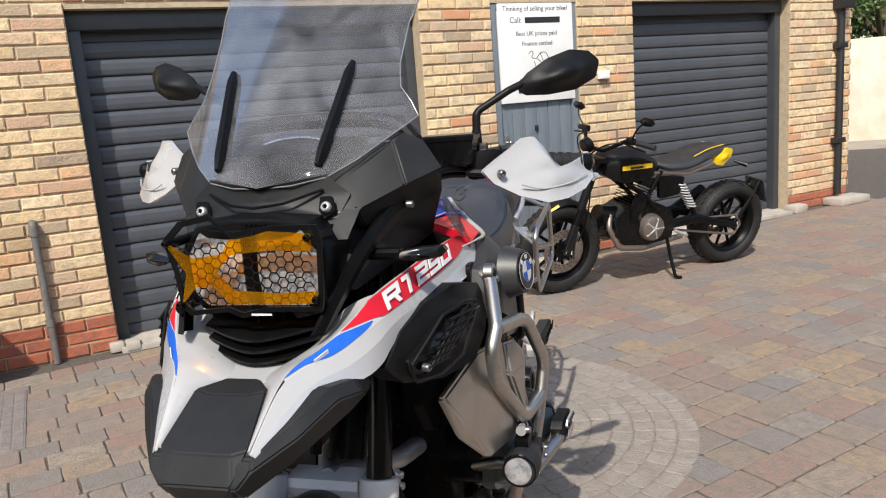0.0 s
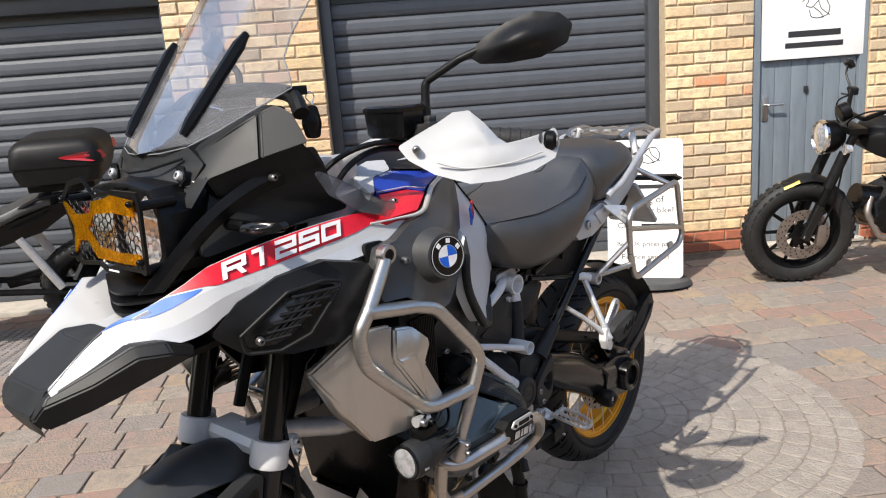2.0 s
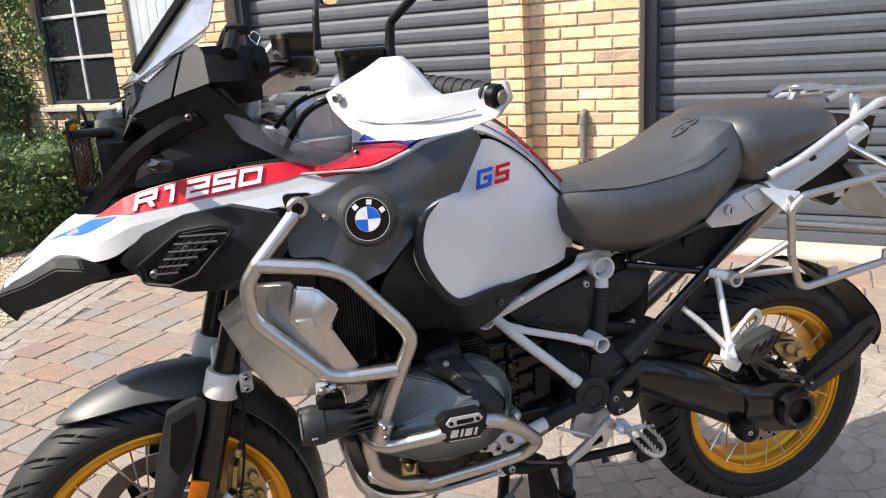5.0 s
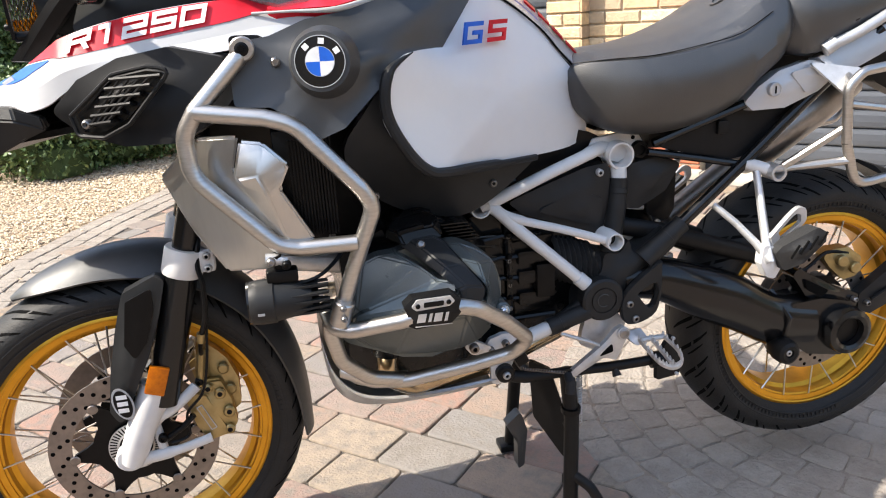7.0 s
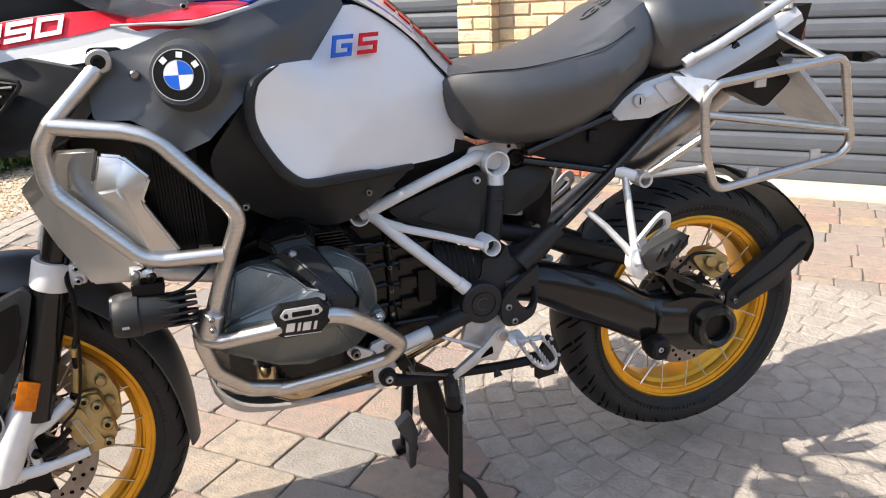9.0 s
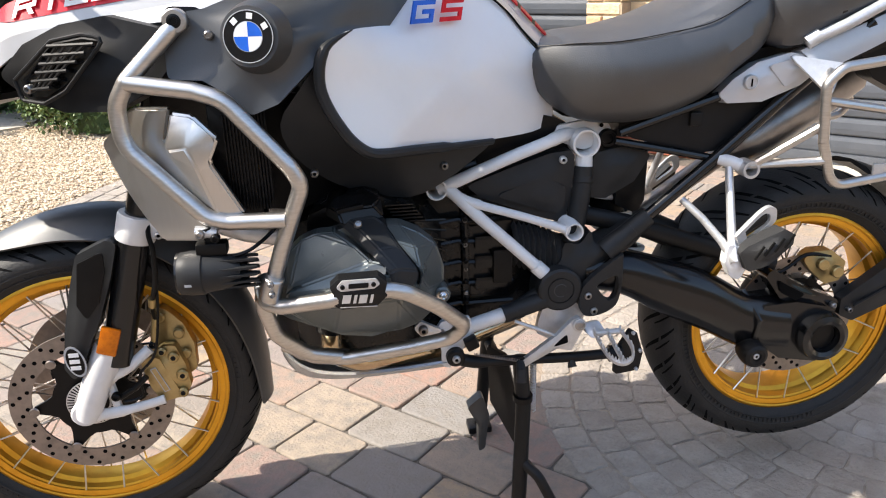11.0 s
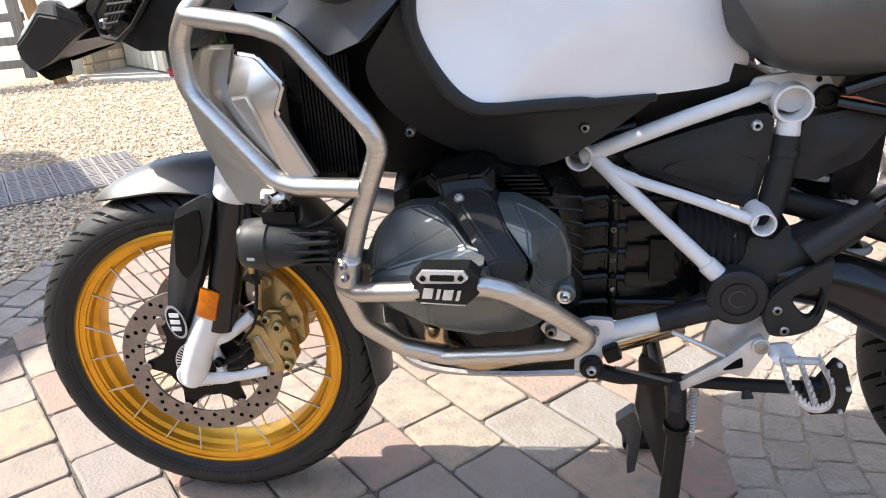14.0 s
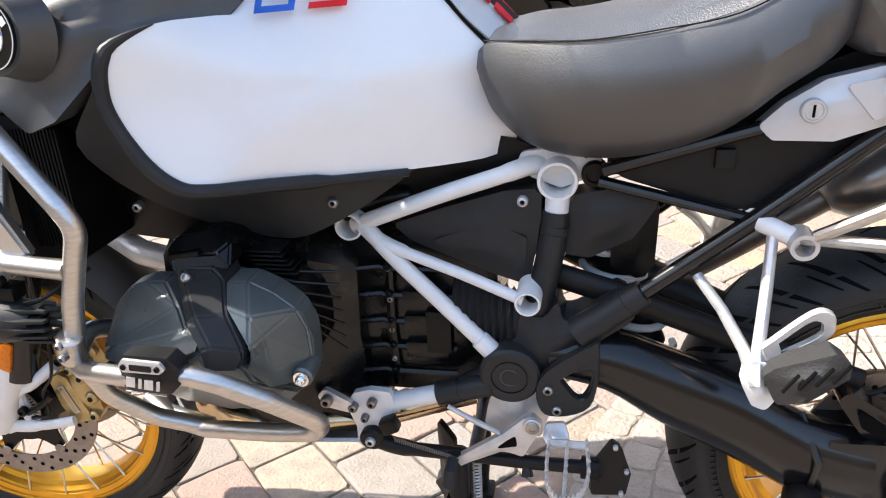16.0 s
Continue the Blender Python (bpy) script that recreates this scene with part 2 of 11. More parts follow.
def lathe(bm, profile, axis="y", centre=(0, 0, 0), n=48, close=False):
    """Turns a profile of (radius, along) round an axis through centre."""
    loops = []
    for r, h in profile:
        loop = []
        for k in range(n):
            a = 2 * math.pi * k / n
            c, s = r * math.cos(a), r * math.sin(a)
            p = {"y": (c, h, s), "z": (c, s, h), "x": (h, c, s)}[axis]
            loop.append(Vector(centre) + Vector(p))
        loops.append(loop)
    rings(bm, loops, close_ends=False, close_v=close)


def turned(profile, axis="y", centre=(0, 0, 0), n=48, close=False):
    bm = bmesh.new()
    lathe(bm, profile, axis, centre, n, close)
    return bm


def cyl(a, b, r, n=20, r2=None, chamfer=0.0):
    """A short solid cylinder from a to b."""
    bm = bmesh.new()
    add_cyl(bm, a, b, r, n, r2, chamfer)
    return bm


def add_cyl(bm, a, b, r, n=20, r2=None, chamfer=0.0):
    a, b = Vector(a), Vector(b)
    r2 = r if r2 is None else r2
    d = (b - a).normalized()
    up = Vector((0, 0, 1)) if abs(d.z) < 0.9 else Vector((1, 0, 0))
    up = (up - d * up.dot(d)).normalized()
    side = d.cross(up)
    prof = [(a, r), (b, r2)] if not chamfer else [(a, r - chamfer), (a + d * chamfer, r), (b - d * chamfer, r2), (b, r2 - chamfer)]
    rings(bm, [[p + (up * math.cos(k * 2 * math.pi / n) + side * math.sin(k * 2 * math.pi / n)) * q for k in range(n)] for p, q in prof])


def plate(bm, outline, thick, plane="y", at=0.0, bevel=0.0):
    """A flat plate from an outline in two coordinates; plane names the axis across it, at its middle."""
    def put(p, h):
        return {"y": (p[0], h, p[1]), "z": (p[0], p[1], h), "x": (h, p[0], p[1])}[plane]
    loops = [[Vector(put(p, at - thick / 2)) for p in outline], [Vector(put(p, at + thick / 2)) for p in outline]]
    if bevel:
        c = sum((Vector((*p, 0)) for p in outline), Vector()) / len(outline)
        small = [(c.x + (p[0] - c.x) * (1 - bevel), c.y + (p[1] - c.y) * (1 - bevel)) for p in outline]
        b = thick * 0.3
        loops = [[Vector(put(p, at - thick / 2)) for p in small], [Vector(put(p, at - thick / 2 + b)) for p in outline],
                 [Vector(put(p, at + thick / 2 - b)) for p in outline], [Vector(put(p, at + thick / 2)) for p in small]]
    rings(bm, loops)


def text_mesh(body, size, m, material, parent=None, name="lettering", extrude=0.0006, align="CENTER", shear=0.0, squeeze=1.0, label="", bold=0.0):
    """Raised letters as a mesh."""
    cu = bpy.data.curves.new(name, "FONT")
    cu.body, cu.size, cu.extrude, cu.align_x, cu.align_y, cu.shear = body, size, extrude, align, "CENTER", shear
    cu.resolution_u = 3
    cu.offset = bold
    ob = bpy.data.objects.new(name, cu)
    me = bpy.data.meshes.new_from_object(ob)
    bpy.data.objects.remove(ob)
    bpy.data.curves.remove(cu)
    me.name = name
    me.transform(m @ Matrix.Diagonal((squeeze, 1, 1, 1)))
    me.materials.clear()
    return part(name, me, material, parent, label)


def quads_mesh(name, verts, faces, material, smooth=False):
    me = bpy.data.meshes.new(name)
    me.from_pydata(verts, [], faces)
    me.update()
    me.materials.append(material)
    if smooth:
        me.shade_smooth()
    return me

# ---- the yard: garage block, paving, gravel ----
WALL = Matrix.Translation((2.78, 2.61, 0)) @ Matrix.Rotation(radians(-46.8), 4, "Z")   # x along the front, y into the wall


def wall_point(u, out, z):
    return WALL @ Vector((u, -out, z))


TOP, HEAD = 3.1, 2.03
OPEN = [(-5.82, -4.75, 0.97, HEAD), (-4.52, -3.68, 0.0, HEAD), (-3.33, -0.95, 0.0, HEAD), (0.0, 2.26, 0.0, HEAD),
        (2.86, 3.66, 0.0, HEAD), (4.24, 6.19, 0.0, HEAD)]
LEFT, RIGHT = -9.0, 7.10

ground = part("ground", quads_mesh("ground", [(-260, -260, -0.03), (260, -260, -0.03), (260, 260, -0.03), (-260, 260, -0.03)], [(0, 1, 2, 3)], M_EARTH), M_EARTH)
tagged(ground, "pale dusty ground reaching away from the yard", "ground", kind="structure")

wall_front = thing("wall_front", "weathered buff brick garage front with a red brick plinth", "wall", kind="structure", at=WALL)
bm = bmesh.new()
cuts = sorted({LEFT, RIGHT, *(o[0] for o in OPEN), *(o[1] for o in OPEN)})
for a, b in zip(cuts, cuts[1:]):
    hole = [o for o in OPEN if o[0] <= a and b <= o[1]]
    if not hole:
        add_box(bm, (a, 0.012, -0.2), (b, 0.34, TOP))
    else:
        if hole[0][2] > 0:
            add_box(bm, (a, 0.012, -0.2), (b, 0.34, hole[0][2]))
        add_box(bm, (a, 0.012, hole[0][3]), (b, 0.34, TOP))
part("mortar_backing", bm, M_MORTAR, wall_front)
pier = [(-0.95, -0.72)]
bm = box((-0.945, -0.108, -0.2), (-0.725, 0.011, TOP))
part("pier_backing", bm, M_MORTAR, wall_front)

# garage interior and returns
bm = bmesh.new()
add_box(bm, (RIGHT - 0.34, 0.345, -0.2), (RIGHT, 6.0, TOP))
add_box(bm, (LEFT, 5.7, -0.2), (RIGHT - 0.345, 6.0, TOP))
add_box(bm, (LEFT, 0.345, -0.2), (LEFT + 0.3, 5.695, TOP))
tagged(part("wall_back", bm, M_MORTAR), "plain brick garage side and back walls", "wall", kind="structure").matrix_world = WALL
bm = bmesh.new()
rings(bm, [[(u, -0.35, TOP + 0.004), (u, 3.0, TOP + 1.5), (u, 6.3, TOP + 0.004), (u, 6.3, TOP + 0.12), (u, 3.0, TOP + 1.65), (u, -0.35, TOP + 0.12)] for u in (LEFT - 0.2, RIGHT + 0.2)])
tagged(part("roof", bm, mat("roof_tile", (0.22, 0.12, 0.08), 0.85, bump=0.01, bscale=30)), "pitched tiled roof over the garages", "roof", kind="structure").matrix_world = WALL

brick_meshes = {}


def brick_mesh(w, h, red):
    key = (round(w / 0.004), round(h / 0.004), red, random.randrange(3))
    if key not in brick_meshes:
        e = 0.006
        v, f = [], []
        for y, s in ((0.03, 0.0), (0.006, 0.0), (0.0, e)):
            for x, z in ((s, s), (w - s, s), (w - s, h - s), (s, h - s)):
                v.append((x + random.uniform(-1, 1) * 0.0018, y + random.uniform(-1, 1) * 0.0015 * (y < 0.02), z + random.uniform(-1, 1) * 0.0018))
        for k in (0, 4):
            for j in range(4):
                f.append((k + j, k + (j + 1) % 4, k + 4 + (j + 1) % 4, k + 4 + j))
        f.append((8, 9, 10, 11))
        brick_meshes[key] = (v, f)
    return key, brick_meshes[key]


def lay_bricks():
    rng = random.Random(5)
    wall_rects = []
    for a, b in zip(cuts, cuts[1:]):
        hole = [o for o in OPEN if o[0] <= a and b <= o[1]]
        if not hole:
            wall_rects.append((a, b, 0.0, TOP, 0.0))
        else:
            if hole[0][2] > 0:
                wall_rects.append((a, b, 0.0, hole[0][2], 0.0))
            wall_rects.append((a, b, hole[0][3], TOP, 0.0))
    wall_rects.append((-0.95, -0.72, 0.0, TOP, -0.12))
    far = {M_BRICK_I: ([], []), M_RED_I: ([], [])}
    shared = {}
    count = 0
    for a, b, z0, z1, y in wall_rects:
        row = int(round(z0 / 0.0765))
        while row * 0.0765 + 0.066 <= z1 + 0.02:
            z = row * 0.0765 + 0.004
            red = row < 2 or (row < 3 and -4.0 < a < -0.5)
            x = a + 0.003
            shift = (row % 2) * 0.112 + (a * 7.3 % 0.2)
            edges = [a + 0.002]
            g = math.floor((a - shift) / 0.225) * 0.225 + shift
            while g < b:
                if a + 0.05 < g < b - 0.05:
                    edges.append(g)
                g += 0.225
            edges.append(b + 0.008)
            for x0, x1 in zip(edges, edges[1:]):
                w = x1 - x0 - 0.010
                if w < 0.03:
                    continue
                key, (v, f) = brick_mesh(w, 0.0655, red)
                dy = y + rng.uniform(-0.002, 0.003)
                near = (2.2 < x0 < 2.9 or -1.0 < x0 < 0.0 or 3.6 < x0 < 4.3) and z < 2.03
                if near and count < 300:
                    if key not in shared:
                        shared[key] = quads_mesh("brick", v, f, M_RED if red else M_BRICK)
                    ob = new("brick", shared[key])
                    ob.parent = wall_front
                    ob.location = (x0, dy, z)
                    count += 1
                else:
                    vv, ff = far[M_RED_I if red else M_BRICK_I]
                    n = len(vv)
                    vv.extend((px + x0, py + dy, pz + z) for px, py, pz in v)
                    ff.extend(tuple(i + n for i in q) for q in f)
            row += 1
    # the pier's cheek and the corner return, header by header
    for row in range(int(TOP / 0.0765)):
        z = row * 0.0765 + 0.004
        for x, ya, yb in ((-0.72, -0.12, 0.0), (RIGHT, 0.0, 2.4)):
            g = ya + (0.004 if x < 0 else (row % 2) * 0.11)
            while g < yb - 0.02:
                w = min(0.215, yb - g - 0.004)
                vv, ff = far[M_RED_I if row < 2 else M_BRICK_I]
                n = len(vv)
                j = rng.uniform(0, 0.003)
                for xx in (x - 0.004, x + 0.006 + j):
                    vv.extend([(xx, g, z), (xx, g + w, z), (xx, g + w, z + 0.0655), (xx, g, z + 0.0655)])
                ff.extend([(n + 4, n + 5, n + 6, n + 7), (n, n + 1, n + 5, n + 4), (n + 1, n + 2, n + 6, n + 5), (n + 2, n + 3, n + 7, n + 6), (n + 3, n, n + 4, n + 7)])
                g += w + 0.01
    for m, (vv, ff) in far.items():
        part("brickwork", quads_mesh("brickwork", vv, ff, m), m, wall_front, kind="stuff")


# roller shutters
def slat_profile(h):
    return [(0.018, 0.0), (0.004, 0.004), (0.0, 0.012), (-0.004, h * 0.35), (-0.003, h * 0.7), (0.002, h - 0.012), (0.012, h - 0.007), (0.018, h - 0.003)]


def roller_shutter(u0, u1, label):
    t = thing("roller_shutter", label, "shutter", group="garage roller shutters", at=WALL)
    depth = 0.20
    slat_h = 0.1045
    bm = bmesh.new()
    add_box(bm, (u0 + 0.002, depth - 0.085, 0.0), (u0 + 0.075, depth + 0.03, HEAD), 0.004)
    part("guide_rail", bm, M_FRAME, t)
    bm = bmesh.new()
    add_box(bm, (u1 - 0.075, depth - 0.085, 0.0), (u1 - 0.002, depth + 0.03, HEAD), 0.004)
    part("guide_rail", bm, M_FRAME, t)
    bm = box((u0 + 0.004, depth - 0.10, HEAD - 0.11), (u1 - 0.004, depth + 0.14, HEAD - 0.002), 0.006)
    part("shutter_box", bm, M_FRAME, t)
    prof = slat_profile(slat_h)
    v = [(x, depth + y, z) for x in (u0 + 0.06, u1 - 0.06) for y, z in prof]
    n = len(prof)
    slat = quads_mesh("slat", v, [(i, i + 1, n + i + 1, n + i) for i in range(n - 1)], M_SHUTTER)
    z = 0.09
    while z + slat_h < HEAD - 0.1:
        ob = new("slat", slat)
        ob.parent, ob.location = t, (0, 0, z)
        z += slat_h
    part("bottom_rail", box((u0 + 0.06, depth - 0.012, 0.028), (u1 - 0.06, depth + 0.02, 0.092), 0.004), M_SHUTTER, t)
    part("closing_panel", box((u0 + 0.06, depth + 0.022, 0.028), (u1 - 0.06, depth + 0.05, HEAD - 0.1)), M_FRAME, t)
    tagged(part("threshold", box((u0 + 0.004, -0.10, -0.02), (u1 - 0.004, 0.34, 0.026), 0.008), M_CONCRETE), "worn concrete threshold strip under a garage shutter", "threshold", kind="structure").matrix_world = WALL
    return t


roller_shutter(-3.33, -0.95, "closed slate-grey roller shutter beside the parked black scooter")
roller_shutter(0.0, 2.26, "closed slate-grey roller shutter behind the white and red tourer")
roller_shutter(4.24, 6.19, "closed slate-grey roller shutter behind the black and yellow scrambler")


def text_at(body, size, u, z, out, parent, squeeze=1.0, material=None, name="lettering"):
    return text_mesh(body, size, Matrix.Translation((u, -out, z)) @ Matrix.Rotation(radians(90), 4, "X"), material or M_INK, parent, name, squeeze=squeeze)


# plank door with its notice board
door = thing("door_1", "blue-grey painted plank door with a steel lever handle", "door", kind="structure", at=WALL)
part("door_frame", box((2.864, 0.02, 0.0), (2.915, 0.13, HEAD), 0.003), M_DOOR, door)
part("door_frame", box((3.605, 0.02, 0.0), (3.656, 0.13, HEAD), 0.003), M_DOOR, door)
part("door_frame", box((2.917, 0.02, HEAD - 0.055), (3.603, 0.13, HEAD - 0.002), 0.003), M_DOOR, door)
for k in range(6):
    a = 2.919 + k * 0.1138
    part("plank", box((a + 0.0015, 0.052 + (k % 2) * 0.0012, 0.03), (a + 0.1123, 0.086, HEAD - 0.058), 0.0035), M_DOOR, door)
part("back_panel", box((2.919, 0.088, 0.03), (3.601, 0.10, HEAD - 0.058)), M_DOOR, door)
M_STEEL = mat("satin_steel", (0.62, 0.60, 0.57), 0.32, 1.0, col2=(0.5, 0.48, 0.45), scale=60, rvar=0.1)
part("handle_plate", box((2.945, 0.044, 0.88), (2.985, 0.0515, 1.05), 0.002), M_STEEL, door)
part("lever", rod(fillet([(2.965, 0.044, 0.99), (2.965, 0.0, 0.99), (3.07, -0.004, 0.992)], 0.012), 0.009), M_STEEL, door, "bent steel lever handle")
part("padlock", box((3.235, 0.035, 1.06), (3.262, 0.0515, 1.10), 0.004), M_BLACKIRON, door)
part("step", box((2.864, -0.05, 0.0), (3.656, 0.13, 0.028), 0.005), M_CONCRETE, door)

sign = thing("notice_board", "white notice board with black lettering fixed on the plank door", "sign", at=WALL)
part("board", box((2.925, 0.016, 1.285), (3.625, 0.046, 2.19), 0.006), M_WHITE, sign)
text_at("Thinking of selling your bike?", 0.052, 3.275, 1.985, -0.0154, sign)
text_at("Call:", 0.062, 3.085, 1.90, -0.0154, sign)
part("covered_number", box((3.17, 0.0145, 1.878), (3.50, 0.0155, 1.922)), M_INK, sign)
text_at("Best UK prices paid", 0.048, 3.275, 1.80, -0.0154, sign)
text_at("Finance settled", 0.048, 3.275, 1.725, -0.0154, sign)


def hare_mark(parent, u, z, s, out):
    """A line drawing reduced to plain strokes."""
    bm = bmesh.new()
    for pts in ([(-1, .5), (-.7, .75), (-.55, .5), (-.8, .2), (-.3, .1), (.1, .55), (.6, .6), (.9, .1), (.8, -.4), (.3, -.55)], [(-.5, -.05), (-.4, -.5), (0, -.6), (.5, -.55)], [(.1, .5), (.3, .0), (.9, -.45)], [(-.2, .1), (.2, -.2), (.4, -.45)]):
        tube(bm, fillet([(u + x * s, -out, z + y * s) for x, y in pts], s * .25), 0.0028, 6)
    part("drawn_mark", bm, M_INK, parent)


hare_mark(sign, 3.29, 1.60, 0.10, -0.0157)
part("covered_name", box((3.10, 0.0145, 1.425), (3.46, 0.0155, 1.465)), M_INK, sign)
part("covered_name", box((3.08, 0.0145, 1.355), (3.48, 0.0155, 1.390)), M_INK, sign)

door2 = thing("door_2", "pale grey painted plank door beside the window", "door", kind="structure", at=WALL)
for k in range(7):
    a = -4.515 + k * 0.1185
    part("plank", box((a + 0.002, 0.05, 0.02), (a + 0.1165, 0.09, HEAD - 0.005), 0.004), M_DOOR_L, door2)
part("back_panel", box((-4.515, 0.092, 0.02), (-3.685, 0.11, HEAD - 0.005)), M_DOOR_L, door2)

win = thing("window_1", "black framed garage window with white glazing bars", "window", kind="structure", at=WALL)
M_GLAZEBAR = mat("grey_white_bar_paint", (0.42, 0.42, 0.42), 0.5)
for a, b in (((-5.815, 0.06, 0.975), (-5.765, 0.14, HEAD - 0.005)), ((-4.805, 0.06, 0.975), (-4.755, 0.14, HEAD - 0.005)), ((-5.763, 0.06, 0.975), (-4.807, 0.14, 1.02)), ((-5.763, 0.06, HEAD - 0.05), (-4.807, 0.14, HEAD - 0.005))):
    part("window_frame", box(a, b, 0.004), M_FRAME, win)
part("glazing_bar", box((-5.30, 0.07, 1.022), (-5.265, 0.11, HEAD - 0.052), 0.003), M_GLAZEBAR, win)
part("glazing_bar", box((-5.762, 0.068, 1.40), (-4.808, 0.108, 1.43), 0.003), M_GLAZEBAR, win)
part("glazing_bar", box((-5.762, 0.068, 1.78), (-4.808, 0.108, 1.81), 0.003), M_GLAZEBAR, win)
for a, b in ((-5.762, -5.302), (-5.263, -4.808)):
    for z0, z1 in ((1.022, 1.398), (1.432, 1.778), (1.812, HEAD - 0.052)):
        part("pane", box((a, 0.088, z0), (b, 0.094, z1)), M_GLASS_DARK, win)
part("window_sill", box((-5.86, -0.06, 0.925), (-4.71, 0.058, 0.968), 0.008), M_CONCRETE, win)

# pipes, meter and drain on the wall
bm = rod(fillet([(-0.35, -0.035, 0.0), (-0.35, -0.035, 0.80), (-0.35, -0.032, 0.84), (-0.35, 0.02, 0.845)], 0.02), 0.021, 14)
p = part("waste_pipe", bm, M_PIPE)
tagged(p, "short grey waste pipe standing against the brick wall", "pipe").matrix_world = WALL
for z in (0.25, 0.79):
    part("collar", cyl((-0.35, -0.035, z - 0.02), (-0.35, -0.035, z + 0.02), 0.026), M_PIPE, p)
d = part("downpipe", rod([(6.87, -0.05, 0.10), (6.87, -0.05, TOP - 0.05)], 0.034, 16), M_BLACKIRON)
tagged(d, "black rainwater downpipe on the garage corner", "downpipe").matrix_world = WALL
for z in (0.62, 1.55, 2.4):
    part("bracket", box((6.81, -0.088, z), (6.93, 0.0, z + 0.05), 0.004), M_BLACKIRON, d)
part("rain_head", box((6.80, -0.14, 1.92), (6.95, 0.0, 2.10), 0.01), M_BLACKIRON, d)
b = part("drain_block", box((6.70, -0.22, 0.0), (7.16, -0.004, 0.075), 0.02), M_CONCRETE)
tagged(b, "mossy concrete gully block under the downpipe", "block").matrix_world = WALL
b = part("kerb_stone", box((6.12, -0.14, 0.0), (6.30, 0.0, 0.08), 0.02), M_CONCRETE)
tagged(b, "rounded concrete guard stone by the shutter jamb", "stone").matrix_world = WALL
for u in (-0.06, 0.03):
    b = part("guard_stone", box((u, -0.10 - u * .3, 0.0), (u + 0.085, 0.0 , 0.055), 0.015), M_CONCRETE)
    tagged(b, "small worn stone at the shutter jamb", "stone").matrix_world = WALL
j = part("junction_box", box((3.84, -0.055, 1.42), (3.93, 0.0, 1.485), 0.008), M_WHITE)
tagged(j, "small white socket box on the brick wall", "socket").matrix_world = WALL
c = part("conduit", rod(fillet([(4.02, -0.012, 1.0), (4.02, -0.012, 0.55)], 0.01), 0.009), M_PIPE)
tagged(c, "thin metal conduit fixed to the brickwork", "conduit").matrix_world = WALL

# ---- paving ----
EDGE = [(-4.0, -1.62), (-1.0, -1.40), (0.4, -1.31), (0.88, -1.29), (1.6, -1.22), (2.35, -1.12), (3.15, -0.84), (3.93, -0.49), (4.9, 0.05), (5.6, 0.5)]


def edge_x(y):
    for (y0, x0), (y1, x1) in zip(EDGE, EDGE[1:]):
        if y <= y1:
            return x0 + (x1 - x0) * max(y - y0, 0) / (y1 - y0)
    return EDGE[-1][1]


CIRCLE, RADIUS = (1.90, 0.15), 0.90
TO_WALL = WALL.inverted()


def piece(w, h, rng, drop=0.0, key=0):
    """A worn paving block with rounded arrises, lying from (0, 0) to (w, h)."""
    c = 0.009
    out = [(c, 0), (w / 2, 0), (w - c, 0), (w, c), (w, h / 2), (w, h - c), (w - c, h), (w / 2, h), (c, h), (0, h - c), (0, h / 2), (0, c)]
    out = [(x + rng.uniform(-1, 1) * 0.0022, y + rng.uniform(-1, 1) * 0.0022) for x, y in out]
    v, f, n = [], [], len(out)
    for z, s in ((-0.03, 0.0), (-0.004, 0.0), (-0.0009, 0.0022), (0.0, 0.0065)):
        for x, y in out:
            v.append((x + (w / 2 - x) * s * 2 / w, y + (h / 2 - y) * s * 2 / h, z + rng.uniform(-1, 1) * 0.0007 - drop))
    for k in range(3):
        for i in range(n):
            f.append((k * n + i, k * n + (i + 1) % n, (k + 1) * n + (i + 1) % n, (k + 1) * n + i))
    f.append(tuple(range(3 * n, 4 * n)))
    return v, f


